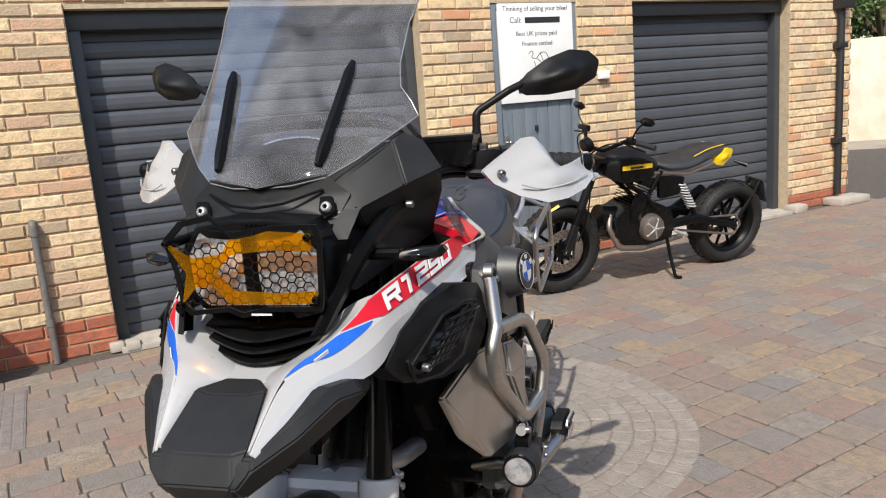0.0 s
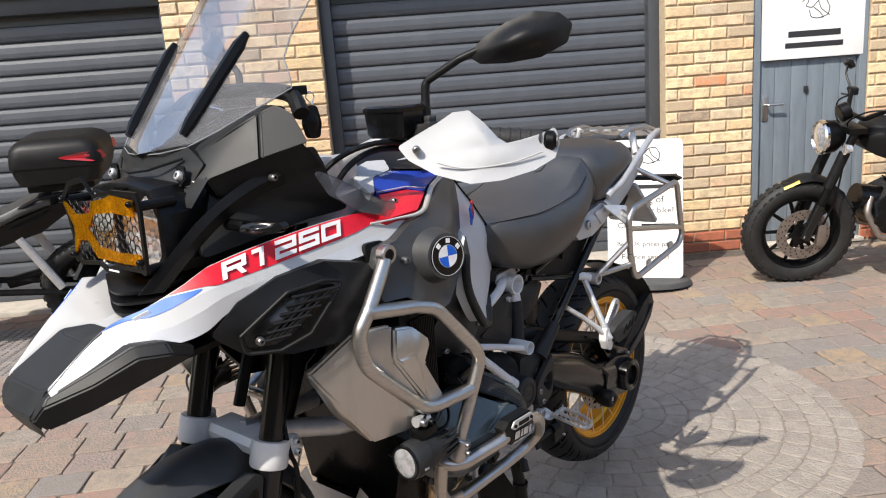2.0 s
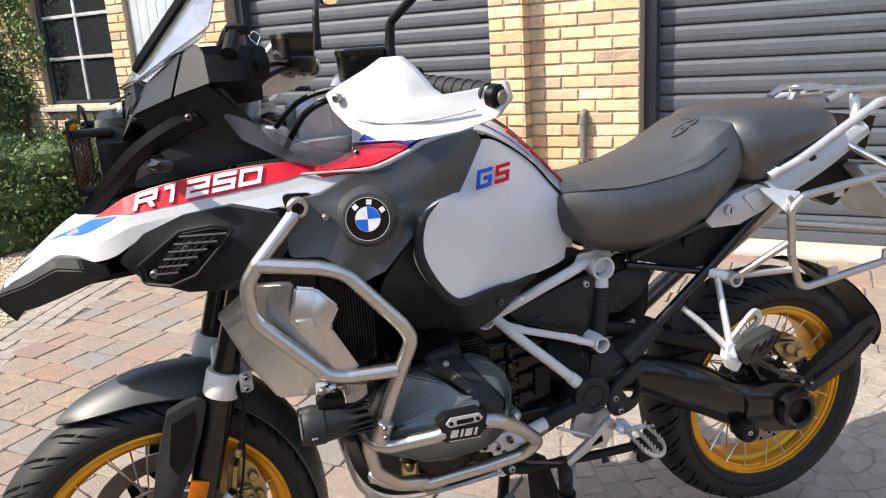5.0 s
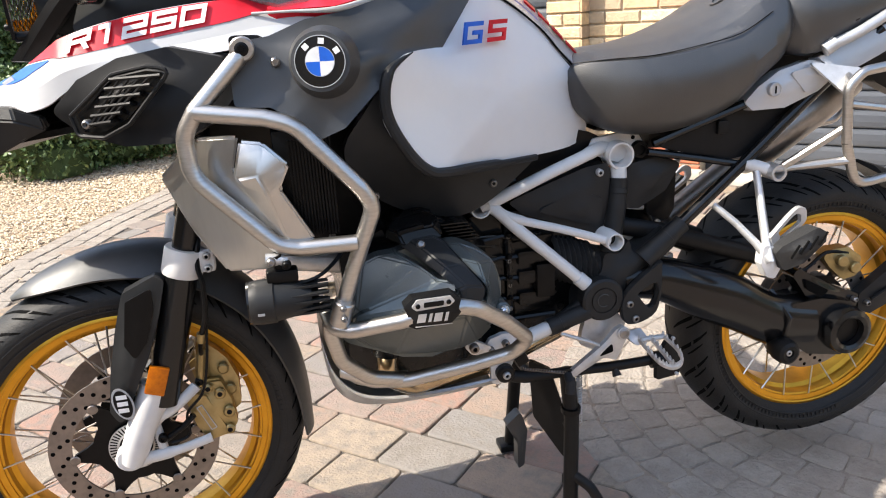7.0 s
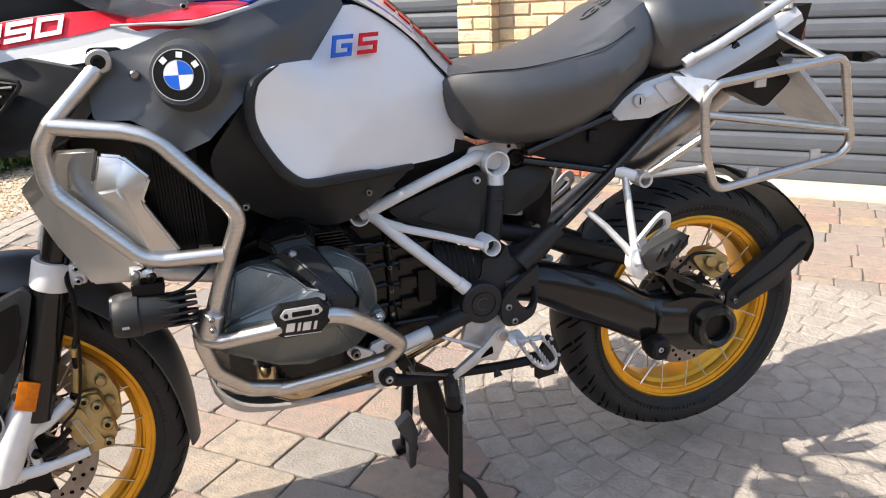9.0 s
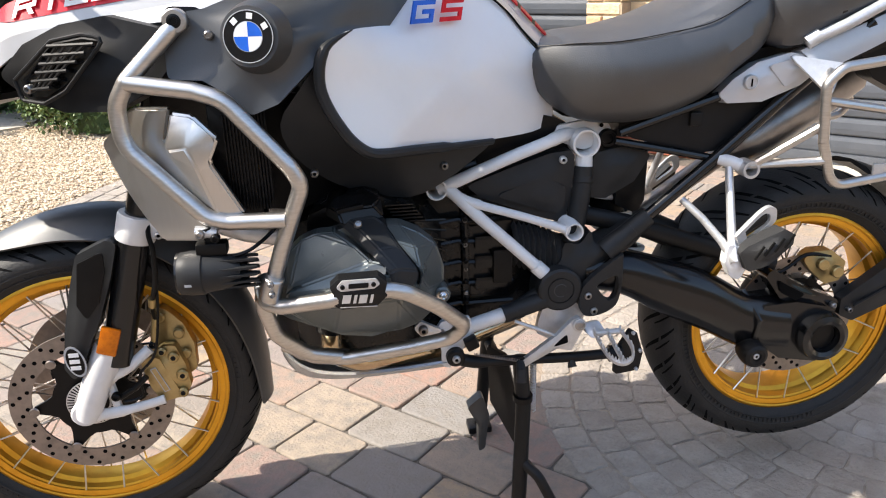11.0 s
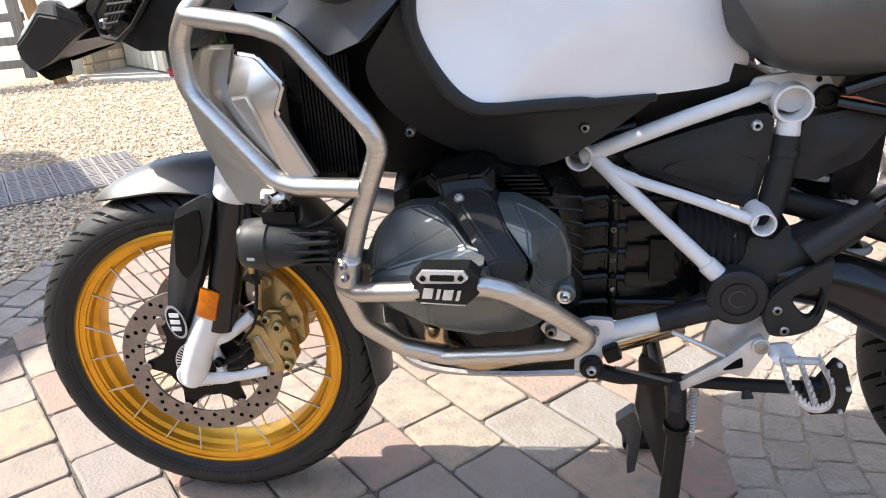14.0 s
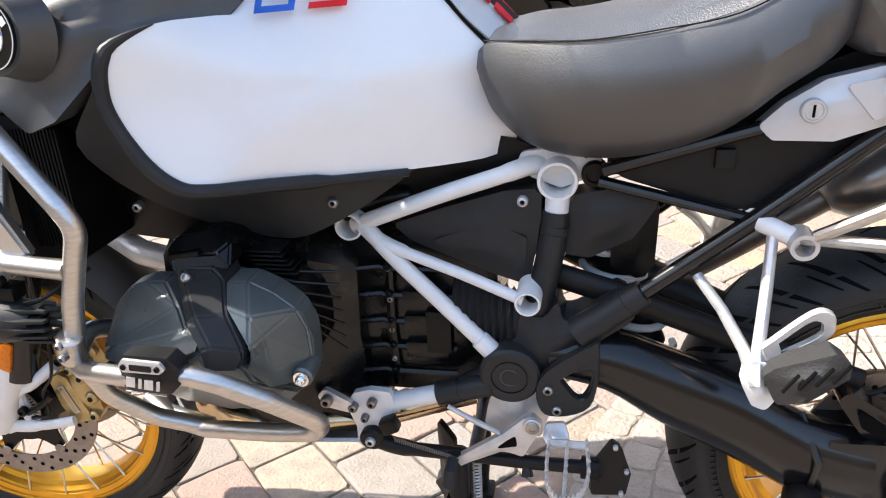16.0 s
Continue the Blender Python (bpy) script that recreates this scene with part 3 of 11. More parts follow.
def lay_paving():
    rng = random.Random(11)
    paving = thing("paving", "tumbled buff and grey block paving with dark sanded joints", "paving", kind="structure")
    bm = bmesh.new()
    ring = []
    for y, x in EDGE:
        ring.append((x, y))
    poly = [(x, y, -0.0075) for x, y in ring] + [(13.0, 4.9, -0.0075), (13.0, -7.0, -0.0075), (-1.62, -7.0, -0.0075)]
    part("sand_bed", quads_mesh("sand_bed", poly, [tuple(range(len(poly)))[::-1]], M_JOINT), M_JOINT, paving)
    rot = Matrix.Rotation(radians(-43.5), 4, "Z")
    stock = {}
    for k, w in enumerate((0.115, 0.15, 0.185, 0.225)):
        for j in range(4):
            stock[k, j] = piece(w, 0.1522, rng)
    meshes = {k: quads_mesh("paver", v, f, M_STONE) for k, (v, f) in stock.items()}
    vv, ff, count = [], [], 0
    widths = (0.115, 0.15, 0.185, 0.225)
    for row in range(-60, 66):
        y = row * 0.1575 + 0.03
        x = -9 + rng.uniform(0, 0.2)
        while x < 9:
            k = rng.choices(range(4), (1, 3, 4, 4))[0]
            p = rot @ Vector((x + widths[k] / 2, y + 0.076, 0))
            q = TO_WALL @ p
            ok = p.x > edge_x(p.y) + 0.30 and q.y < -0.13 and -8 < p.y < 5.2 and p.x < 9.0 and (Vector((p.x, p.y)) - Vector(CIRCLE)).length > RADIUS - 0.125
            if ok:
                j = rng.randrange(4)
                turn = rng.uniform(-0.012, 0.012)
                near_ring = (Vector((p.x, p.y)) - Vector(CIRCLE)).length < RADIUS + 0.14
                m = rot @ Matrix.Translation((x, y, rng.uniform(-0.0025, 0.0015) if not near_ring else rng.uniform(-0.0034, -0.0026))) @ Matrix.Rotation(turn, 4, "Z")
                if -1.05 < p.x < 1.05 and -0.35 < p.y < 1.6 and count < 300:
                    ob = new("paver", meshes[k, j])
                    ob.parent, ob.matrix_basis = paving, m
                    count += 1
                else:
                    v, f = stock[k, j]
                    n = len(vv)
                    vv.extend(tuple(m @ Vector(c)) for c in v)
                    ff.extend(tuple(i + n for i in q4) for q4 in f)
            x += widths[k] + 0.0055 + rng.uniform(-0.001, 0.0025)
    part("block_paving", quads_mesh("block_paving", vv, ff, M_STONE_I), M_STONE_I, paving, kind="stuff")
    # dirt trodden into the joints of the sett circle
    v, f = [(CIRCLE[0], CIRCLE[1], -0.0022)], []
    nr, na = 16, 120
    for a in range(1, nr + 1):
        for b in range(na):
            q = 2 * math.pi * b / na
            p = (CIRCLE[0] + 0.90 * a / nr * math.cos(q), CIRCLE[1] + 0.90 * a / nr * math.sin(q))
            v.append((*p, -0.0030 + 0.0016 * noise.noise(Vector((p[0] * 7, p[1] * 7, 3.0))) - (0.002 if a == nr else 0)))
    for b in range(na):
        f.append((0, 1 + b, 1 + (b + 1) % na))
        for a in range(nr - 1):
            f.append((1 + a * na + b, 1 + (a + 1) * na + b, 1 + (a + 1) * na + (b + 1) % na, 1 + a * na + (b + 1) % na))
    part("joint_dirt", quads_mesh("joint_dirt", v, f, M_DIRT), M_DIRT, paving)
    # rings of small setts
    vv, ff = [], []
    near = 0
    rr = RADIUS
    while rr > 0.12:
        mid = rr - 0.042
        n = max(5, int(2 * math.pi * mid / 0.092))
        arc = 2 * math.pi / n
        sets = []
        for j in range(3):
            v, f = piece(arc * mid - 0.0034, 0.0805, rng)
            sets.append(([((rr - 0.083 + y) * math.cos((x + 0.0019) / mid), (rr - 0.083 + y) * math.sin((x + 0.0019) / mid), z) for x, y, z in v], [tuple(q[::-1]) for q in f]))
        sett_meshes = [quads_mesh("sett", v, f, M_SETT) for v, f in sets]
        for i in range(n):
            a = arc * i + rr * 3
            m = Matrix.Translation((*CIRCLE, rng.uniform(-0.0005, 0.0012))) @ Matrix.Rotation(a, 4, "Z")
            j = rng.randrange(3)
            if CIRCLE[0] + mid * math.cos(a) < 2.2 and near < 300:
                ob = new("sett", sett_meshes[j])
                ob.parent, ob.matrix_basis = paving, m
                near += 1
            else:
                v, f = sets[j]
                k = len(vv)
                vv.extend(tuple(m @ Vector(c)) for c in v)
                ff.extend(tuple(q + k for q in q4) for q4 in f)
        rr -= 0.0845
    if vv:
        part("sett_circle", quads_mesh("sett_circle", vv, ff, M_SETT_I), M_SETT_I, paving, kind="stuff")
    sets = [piece(0.118, 0.098, rng) for _ in range(6)]
    # border of darker setts along the gravel
    vv, ff = [], []
    step = 0.0
    for (y0, x0), (y1, x1) in zip(EDGE, EDGE[1:]):
        d = Vector((x1 - x0, y1 - y0, 0))
        L, a = d.length, math.atan2(d.y, d.x)
        while step < L:
            for c in range(3):
                j = rng.randrange(6)
                m = Matrix.Translation((x0, y0, rng.uniform(-0.002, 0.001))) @ Matrix.Rotation(a, 4, "Z") @ Matrix.Translation((step + (c % 2) * 0.06, -0.105 - c * 0.106, 0))
                v, f = sets[j]
                k = len(vv)
                vv.extend(tuple(m @ Vector(p)) for p in v)
                ff.extend(tuple(q + k for q in q4) for q4 in f)
            step += 0.127
        step -= L
    part("sett_border", quads_mesh("sett_border", vv, ff, M_SETT_I), M_SETT_I, paving, kind="stuff")


# ---- gravel ----
def lay_gravel():
    poly = [(x - 0.004, y, -0.018) for y, x in EDGE] + [(0.5, 8.5, -0.018), (-9, 8.5, -0.018), (-9, -4.0, -0.018)]
    bed = part("gravel_bed", quads_mesh("gravel_bed", poly, [tuple(range(len(poly)))], M_GRAVELBED), M_GRAVELBED)
    tagged(bed, "warm buff gravel bed beside the paving", "gravel", kind="structure")
    r = np.random.RandomState(3)
    n = 90000
    x = -4.6 + 5.2 * r.rand(n) ** 0.75
    y = -0.2 + 6.0 * r.rand(n)
    ex = np.interp(y, [p[0] for p in EDGE], [p[1] for p in EDGE])
    keep = (x < ex - 0.005 - 0.02 * r.rand(n)) | ((x < ex + 0.35) & (r.rand(n) < 0.004))
    x, y = x[keep], y[keep]
    n = len(x)
    size = 0.0052 + 0.0075 * r.rand(n) ** 1.5
    base = np.array([(1, 0, 0), (0, 1, 0), (-1, 0, 0), (0, -1, 0), (0, 0, 1), (0.0, 0, -0.6), (0.75, 0.75, 0.35), (-0.75, 0.7, 0.3)], float)[:6]
    jit = base[None] * (0.7 + 0.6 * r.rand(n, 6, 1)) + 0.15 * r.randn(n, 6, 3)
    a = 2 * np.pi * r.rand(n)
    ca, sa = np.cos(a), np.sin(a)
    px = jit[..., 0] * 1.3
    vx = (px * ca[:, None] - jit[..., 1] * sa[:, None]) * size[:, None] + x[:, None]
    vy = (px * sa[:, None] + jit[..., 1] * ca[:, None]) * size[:, None] + y[:, None]
    vz = jit[..., 2] * 0.62 * size[:, None] + (-0.012 + 0.012 * r.rand(n))[:, None]
    on = (x > np.interp(y, [p[0] for p in EDGE], [p[1] for p in EDGE]))
    vz[on] += 0.012
    verts = np.stack([vx, vy, vz], -1).reshape(-1, 3)
    tri = np.array([(0, 1, 4), (1, 2, 4), (2, 3, 4), (3, 0, 4), (1, 0, 5), (2, 1, 5), (3, 2, 5), (0, 3, 5)])
    faces = (tri[None] + 6 * np.arange(n)[:, None, None]).reshape(-1, 3)
    ob = part("gravel", quads_mesh("gravel", verts.tolist(), faces.tolist(), M_PEBBLE), M_PEBBLE)
    tagged(ob, "loose golden pea gravel spread beside the paving", "gravel", kind="stuff")


def drain_cover(m, nu, nv, label):
    """A ribbed plastic cover of small slotted tiles."""
    t = thing("drain_cover", label, "drain cover", group="ribbed drain covers", at=m)
    for i in range(nu):
        for j in range(nv):
            bm = bmesh.new()
            s = 0.21
            x0, y0 = i * (s + 0.004), j * (s + 0.004)
            add_box(bm, (x0, y0, -0.02), (x0 + s, y0 + s, 0.004), 0.003)
            for a in range(4):
                for b in range(7):
                    add_box(bm, (x0 + 0.012 + a * 0.05, y0 + 0.010 + b * 0.028, 0.0041), (x0 + 0.050 + a * 0.05, y0 + 0.024 + b * 0.028, 0.009))
            part("panel", bm, M_GRILLE, t)
    return t


# ---- hedge and tree ----
def leaf_cloud(name, centres, n, size, rng, label, category, core=True, fill=0.35):
    """Leaves in a shell about many lumps; each lump is (centre, radii)."""
    r = np.random.RandomState(rng)
    vs, fs = [], []
    vol = np.array([c[1][0] * c[1][1] * c[1][2] for c in centres]) ** 0.67
    pick = r.choice(len(centres), n, p=vol / vol.sum())
    d = r.randn(n, 3)
    d /= np.linalg.norm(d, axis=1)[:, None]
    rad = 1.0 - fill * r.rand(n) ** 1.6 + 0.10 * r.randn(n)
    cen = np.array([c[0] for c in centres])[pick]
    rr = np.array([c[1] for c in centres])[pick]
    pos = cen + d * rad[:, None] * rr
    pos = pos[pos[:, 2] > 0.015]
    n = len(pos)
    a = r.randn(n, 3)
    a[:, 2] -= 0.5
    a /= np.linalg.norm(a, axis=1)[:, None]
    b = np.cross(a, r.randn(n, 3))
    b /= np.linalg.norm(b, axis=1)[:, None]
    c = np.cross(a, b)
    s = size * (0.6 + 0.8 * r.rand(n))[:, None]
    v = np.stack([pos, pos + a * s * 0.5 + b * s * 0.3 + c * s * 0.06, pos + a * s, pos + a * s * 0.5 - b * s * 0.3 + c * s * 0.06], 1).reshape(-1, 3)
    f = (np.array([(0, 1, 2), (0, 2, 3)])[None] + 4 * np.arange(n)[:, None, None]).reshape(-1, 3)
    return quads_mesh(name, v.tolist(), f.tolist(), M_LEAF)


def lumps(spec, r):
    out = []
    for (x0, x1), (y0, y1), h, k in spec:
        for _ in range(k):
            x, y = r.uniform(x0, x1), r.uniform(y0, y1)
            s = r.uniform(0.22, 0.38)
            z = r.uniform(0.1, max(h - s * 0.8, 0.12))
            out.append(((x, y, z), (s, s, s * 0.9)))
    return out


def hedge():
    r = random.Random(8)
    ls = lumps([((-5.75, -4.25), (-1.75, -0.35), 0.86, 80), ((-9.0, -6.25), (-1.7, -0.3), 2.2, 110), ((-6.5, -6.0), (-1.2, -0.3), 1.45, 26)], r)
    t = thing("hedge", "dense evergreen hedge growing against the garage wall", "hedge", at=WALL)
    part("foliage", leaf_cloud("foliage", ls, 120000, 0.040, 4, "", ""), M_LEAF, t, kind="stuff")
    # dark lumps behind the leaves: the hedge's inner shade put into colour
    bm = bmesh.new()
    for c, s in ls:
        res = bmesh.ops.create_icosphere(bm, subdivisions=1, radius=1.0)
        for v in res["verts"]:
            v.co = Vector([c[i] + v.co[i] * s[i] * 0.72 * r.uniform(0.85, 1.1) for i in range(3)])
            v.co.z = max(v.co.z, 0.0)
    part("inner_shade", bm, mat("hedge_shade", (0.055, 0.085, 0.026), 0.9), t)
    for k in range(5):
        x = -4.7 - k * 0.8
        part("stem", rod([(x, -0.9, -0.02), (x + 0.05, -0.8, 0.5), (x, -0.7, 0.9)], [0.03, 0.022, 0.012], 8), M_BARK, t)
    # ivy on the wall, left of and above the window
    iv = []
    for _ in range(90):
        u = r.uniform(-8.8, -5.85)
        iv.append(((u, -0.05, r.uniform(0.8, 2.9)), (r.uniform(.12, .3), 0.06, r.uniform(.12, .3))))
    t2 = thing("ivy", "ivy climbing the brick wall round the window", "ivy", at=WALL)
    part("foliage", leaf_cloud("ivy_foliage", iv, 22000, 0.042, 9, "", "", fill=0.6), M_LEAF, t2, kind="stuff")
    part("vine_stem", rod([(-6.2, -0.03, 0.0), (-6.1, -0.02, 1.2), (-6.3, -0.02, 2.6)], [0.02, 0.014, 0.008], 8), M_BARK, t2)


def tree(at, h, spread, seed, label):
    r = random.Random(seed)
    t = thing("tree", label, "tree", group="trees behind the far wall", at=Matrix.Translation(at))
    part("trunk", rod([(0, 0, -0.05), (0.1, 0.05, h * 0.3), (0.0, 0.1, h * 0.6)], [0.2, 0.15, 0.08], 10), M_BARK, t)
    ls = []
    for k in range(7):
        a = k * 0.9
        e = Vector((math.cos(a) * spread * 0.7, math.sin(a) * spread * 0.7, h * r.uniform(0.45, 0.85)))
        part("limb", rod([(0.05, 0.05, h * 0.35), tuple(e * 0.6 + Vector((0, 0, h * 0.15))), tuple(e)], [0.07, 0.04, 0.015], 7), M_BARK, t)
    for _ in range(70):
        a, q = r.uniform(0, 6.28), spread * math.sqrt(r.random())
        z = h * r.uniform(0.22, 1.0)
        s = r.uniform(0.35, 0.7)
        ls.append(((math.cos(a) * q, math.sin(a) * q, z), (s, s, s * 0.8)))
    part("crown", leaf_cloud("crown", ls, 26000, 0.11, seed, "", "", fill=0.7), M_LEAF, t, kind="stuff")


def surroundings():
    hedge()
    drain_cover(WALL @ Matrix.Translation((-2.22, -1.29, 0)), 8, 4, "dark ribbed drain cover set in the paving by the shutter")
    drain_cover(Matrix.Translation((-1.84, 2.61, 0.004)) @ Matrix.Rotation(radians(221.8), 4, "Z"), 6, 3, "grey ribbed drain cover set in the gravel")
    # far cream wall and the trees over it
    w = part("wall_far", box((14.9, -14.0, -0.1), (15.2, -3.0, 1.85), 0.02), M_CREAM)
    tagged(w, "cream rendered boundary wall beyond the garages", "wall", kind="structure")
    tree((17.2, -5.4, 0), 5.2, 2.2, 21, "leafy green tree rising over the cream wall")
    tree((17.8, -9.5, 0), 5.6, 2.4, 22, "broad green tree behind the cream wall")
    # the outbuilding across the gravel
    s = thing("outbuilding", "old stone outbuilding with cream plank doors standing open", "shed")
    foot = [Vector((-3.90, 5.32, 0)), Vector((-3.72, 5.72, 0)), Vector((-4.02, 5.86, 0)), Vector((-4.20, 5.46, 0))]
    bm = bmesh.new()
    rings(bm, [[p + Vector((0, 0, z)) for p in foot] for z in (-0.05, 2.7)])
    pier = part("stone_pier", bm, M_MORTAR, s)
    rp = random.Random(31)
    for a, b, n in ((foot[0], foot[1], 3), (foot[3], foot[0], 2)):
        d = b - a
        out_ = Vector((d.y, -d.x, 0)).normalized()
        ang = math.atan2(d.y, d.x)
        for row in range(24):
            cuts = sorted([0.0, 1.0] + [min(0.85, max(0.15, (k + 1) / n + rp.uniform(-0.12, 0.12))) for k in range(n - 1)])
            for u0, u1 in zip(cuts, cuts[1:]):
                m = Matrix.Translation(a + out_ * rp.uniform(0.004, 0.014)) @ Matrix.Rotation(ang, 4, "Z")
                part("stone", box((u0 * d.length + 0.005, -0.004, row * 0.1 + 0.006), (u1 * d.length - 0.005, 0.03, row * 0.1 + 0.094), 0.008, m), M_BRICK, pier)
    # back wall in a dark colour that stands for the interior's shade
    part("back_wall", box((-3.9, 6.7, -0.02), (-2.48, 6.84, 2.05)), M_FRAME, s)
    part("side_wall", box((-2.62, 6.20, -0.02), (-2.48, 6.699, 2.05)), M_BRICK_WALL, s)
    part("side_wall", box((-4.0, 5.87, -0.02), (-3.86, 6.699, 2.05)), M_BRICK_WALL, s)
    # unseen slab added overhead to keep sun out of the doorway
    part("roof_slab", box((-4.1, 5.40, 2.06), (-2.46, 6.84, 2.15)), M_TIMBER_G, s)
    part("lintel", box((-3.70, 5.44, 2.2), (-2.11, 5.60, 2.7)), M_TIMBER_G, s)
    for a, b, n, gap in ((Vector((-3.70, 5.74, 0)), Vector((-3.00, 5.22, 0)), 7, 0.003), (Vector((-4.00, 5.155, 0)), Vector((-3.87, 5.275, 0)), 2, 0.002)):
        d = b - a
        for k in range(n):
            m = Matrix.Translation(a) @ Matrix.Rotation(math.atan2(d.y, d.x), 4, "Z")
            part("door_plank", box((k * d.length / n + gap, -0.018, 0.03), ((k + 1) * d.length / n - gap, 0.018, 2.15), 0.004, m), M_CREAMPAINT, s)
    lean = Matrix.Translation((-3.96, 5.03, 0)) @ Matrix.Rotation(radians(33), 4, "Z")
    bm = box((-0.055, -0.05, -0.02), (0.055, 0.05, 2.2), 0.006)
    for v in bm.verts:
        v.co.x -= 0.13 * v.co.z
    bmesh.ops.transform(bm, matrix=lean, verts=bm.verts[:])
    part("timber_post", bm, M_TIMBER, s)
    bm = bmesh.new()
    plate(bm, [(-3.95, 5.25), (-3.45, 5.02), (-2.95, 4.93), (-2.45, 4.86), (-2.11, 5.2), (-2.11, 6.69), (-3.85, 6.69), (-3.85, 5.85)], 0.03, "z", -0.003)
    part("floor_slab", bm, M_CONCRETE, s)
    g = thing("field_gate", "weathered timber five-bar gate beside the outbuilding", "gate", at=Matrix.Translation((-4.08, 4.99, 0)) @ Matrix.Rotation(radians(23), 4, "Z"))
    for z in (0.15, 0.35, 0.55, 0.8, 1.1):
        part("rail", box((-2.3, 0.03, z), (-0.05, 0.07, z + 0.075), 0.006), M_TIMBER_G, g)
    part("brace", rod([(-2.2, 0.0, 0.15), (-0.55, 0.0, 1.15)], 0.03, 4), M_TIMBER_G, g)
    part("brace", rod([(-0.85, 0.0, 0.12), (-0.35, 0.0, 1.15)], 0.03, 4), M_TIMBER_G, g)
    part("stile", box((-0.16, -0.001, 0.06), (-0.06, 0.029, 1.25), 0.006), M_TIMBER_G, g)
    part("stile", box((-2.3, -0.001, 0.0), (-2.2, 0.029, 1.25), 0.006), M_TIMBER_G, g)
    rt = thing("red_tub", "small red plastic tub on the outbuilding floor", "tub")
    part("tub", turned([(0.0, 0.014), (0.07, 0.014), (0.085, 0.07), (0.075, 0.07), (0.06, 0.02)], "z", (-2.84, 5.10, 0.0)), mat("red_plastic", (0.35, 0.03, 0.06), 0.4), rt)
    # added unseen wall, its outline cut to cast the shade on the gravel
    bm = bmesh.new()
    plate(bm, [(-9.0, -0.1), (2.64, -0.1), (2.64, 1.6), (2.6, 2.15), (2.27, 2.54), (1.81, 3.02), (1.2, 3.38), (0.48, 3.74), (-0.9, 3.74), (-1.0, 3.0), (-9.0, 3.0)], 0.35, "x", -4.6)
    w = part("wall_west", bm, M_BRICK_WALL)
    tagged(w, "plain brick wall added out of view", "wall", kind="structure")
    w = part("wall_south", box((-4.2, -9.0, -0.1), (14.0, -8.7, 3.0), 0.01), M_BRICK_WALL)
    tagged(w, "plain brick wall added out of view", "wall", kind="structure")


M_BRICK_WALL = mat("plain_buff_masonry", (0.46, 0.33, 0.19), 0.9, col2=(0.30, 0.20, 0.11), scale=9, bump=0.01, bscale=40)
M_CREAMPAINT = mat("cream_plank_paint", (0.62, 0.60, 0.50), 0.6, col2=(0.52, 0.50, 0.41), scale=8)


def a_board():
    a, b = Vector((3.555, 1.025, 0)), Vector((3.735, 0.585, 0))
    d = (b - a).normalized()
    m = Matrix.Translation((a + b) / 2) @ Matrix.Rotation(math.atan2(d.y, d.x), 4, "Z") @ Matrix.Rotation(radians(-4), 4, "X")
    t = thing("pavement_sign", "white pavement sign with black lettering on a dark rubber base", "sign", at=m)
    w, h = 0.226, 0.885
    out = fillet([(-w, 0.03, 0), (w, 0.03, 0), (w, h, 0), (-w, h, 0)], 0.035, 5, closed=True)
    bm = bmesh.new()
    plate(bm, [(p.x, p.y) for p in out], 0.03, "y", 0.0, 0.01)
    part("panel", bm, M_WHITE, t)
    bm = bmesh.new()
    lathe(bm, [(0.0, 0.035), (0.26, 0.032), (0.275, 0.02), (0.28, 0.004)], "z", (0, -0.03, 0), 40)
    for v in bm.verts:
        v.co.y *= 0.8
    part("base", bm, mat("black_rubber_base", (0.05, 0.05, 0.05), 0.75), t, "dark rubber sign base")
    y = 0.0158
    hare_mark(t, 0.02, 0.790, 0.080, y)
    for z, a0, a1, hh in ((0.660, -0.19, 0.19, 0.030), (0.600, -0.17, 0.17, 0.024), (0.360, -0.02, 0.18, 0.026)):
        part("covered_line", box((a0, -y - 0.0006, z - hh / 2), (a1, -y + 0.001, z + hh / 2)), M_INK, t)
    text_at("Thinking of", 0.058, -0.02, 0.520, y, t)
    text_at("selling your bike?", 0.050, 0.0, 0.455, y, t)
    text_at("Call:", 0.048, -0.12, 0.360, y, t)
    text_at("Best UK prices paid", 0.042, 0.0, 0.245, y, t)
    text_at("Finance settled", 0.047, 0.0, 0.165, y, t)

# ---- the adventure motorcycle ----
M_TYRE = mat("tyre_rubber", (0.015, 0.015, 0.0147), 0.58, col2=(0.023, 0.022, 0.0215), spec=0.30, scale=26, bump=0.0008, bscale=220)
# near-black for grooves, slots and holes: the shade in them put into colour
M_RECESS_SHADE = mat("recess_shade", (0.003, 0.003, 0.003), 0.9, spec=0.1)
M_GOLD = mat("gold_anodised_rim", (0.72, 0.36, 0.035), 0.36, 0.85, col2=(0.60, 0.29, 0.03), scale=14, rvar=0.08)
M_SPOKE = mat("steel_spoke", (0.62, 0.60, 0.57), 0.3, 1.0)
M_DISC = mat("brake_steel", (0.27, 0.23, 0.20), 0.42, 0.75, col2=(0.21, 0.18, 0.155), scale=50, rvar=0.1)
M_BLACK = mat("satin_black", (0.003, 0.003, 0.0032), 0.36, spec=0.18, col2=(0.005, 0.005, 0.0052), scale=30, rvar=0.1, bump=0.0003, bscale=500)
M_MATT = mat("matt_black_plastic", (0.006, 0.006, 0.0063), 0.45, spec=0.22, col2=(0.009, 0.009, 0.0093), scale=26, rvar=0.08, bump=0.0002, bscale=900)
M_DGREY = mat("dark_grey_plastic", (0.028, 0.029, 0.030), 0.46, col2=(0.035, 0.036, 0.037), spec=0.75, scale=18, rvar=0.08, bump=0.0002, bscale=800)
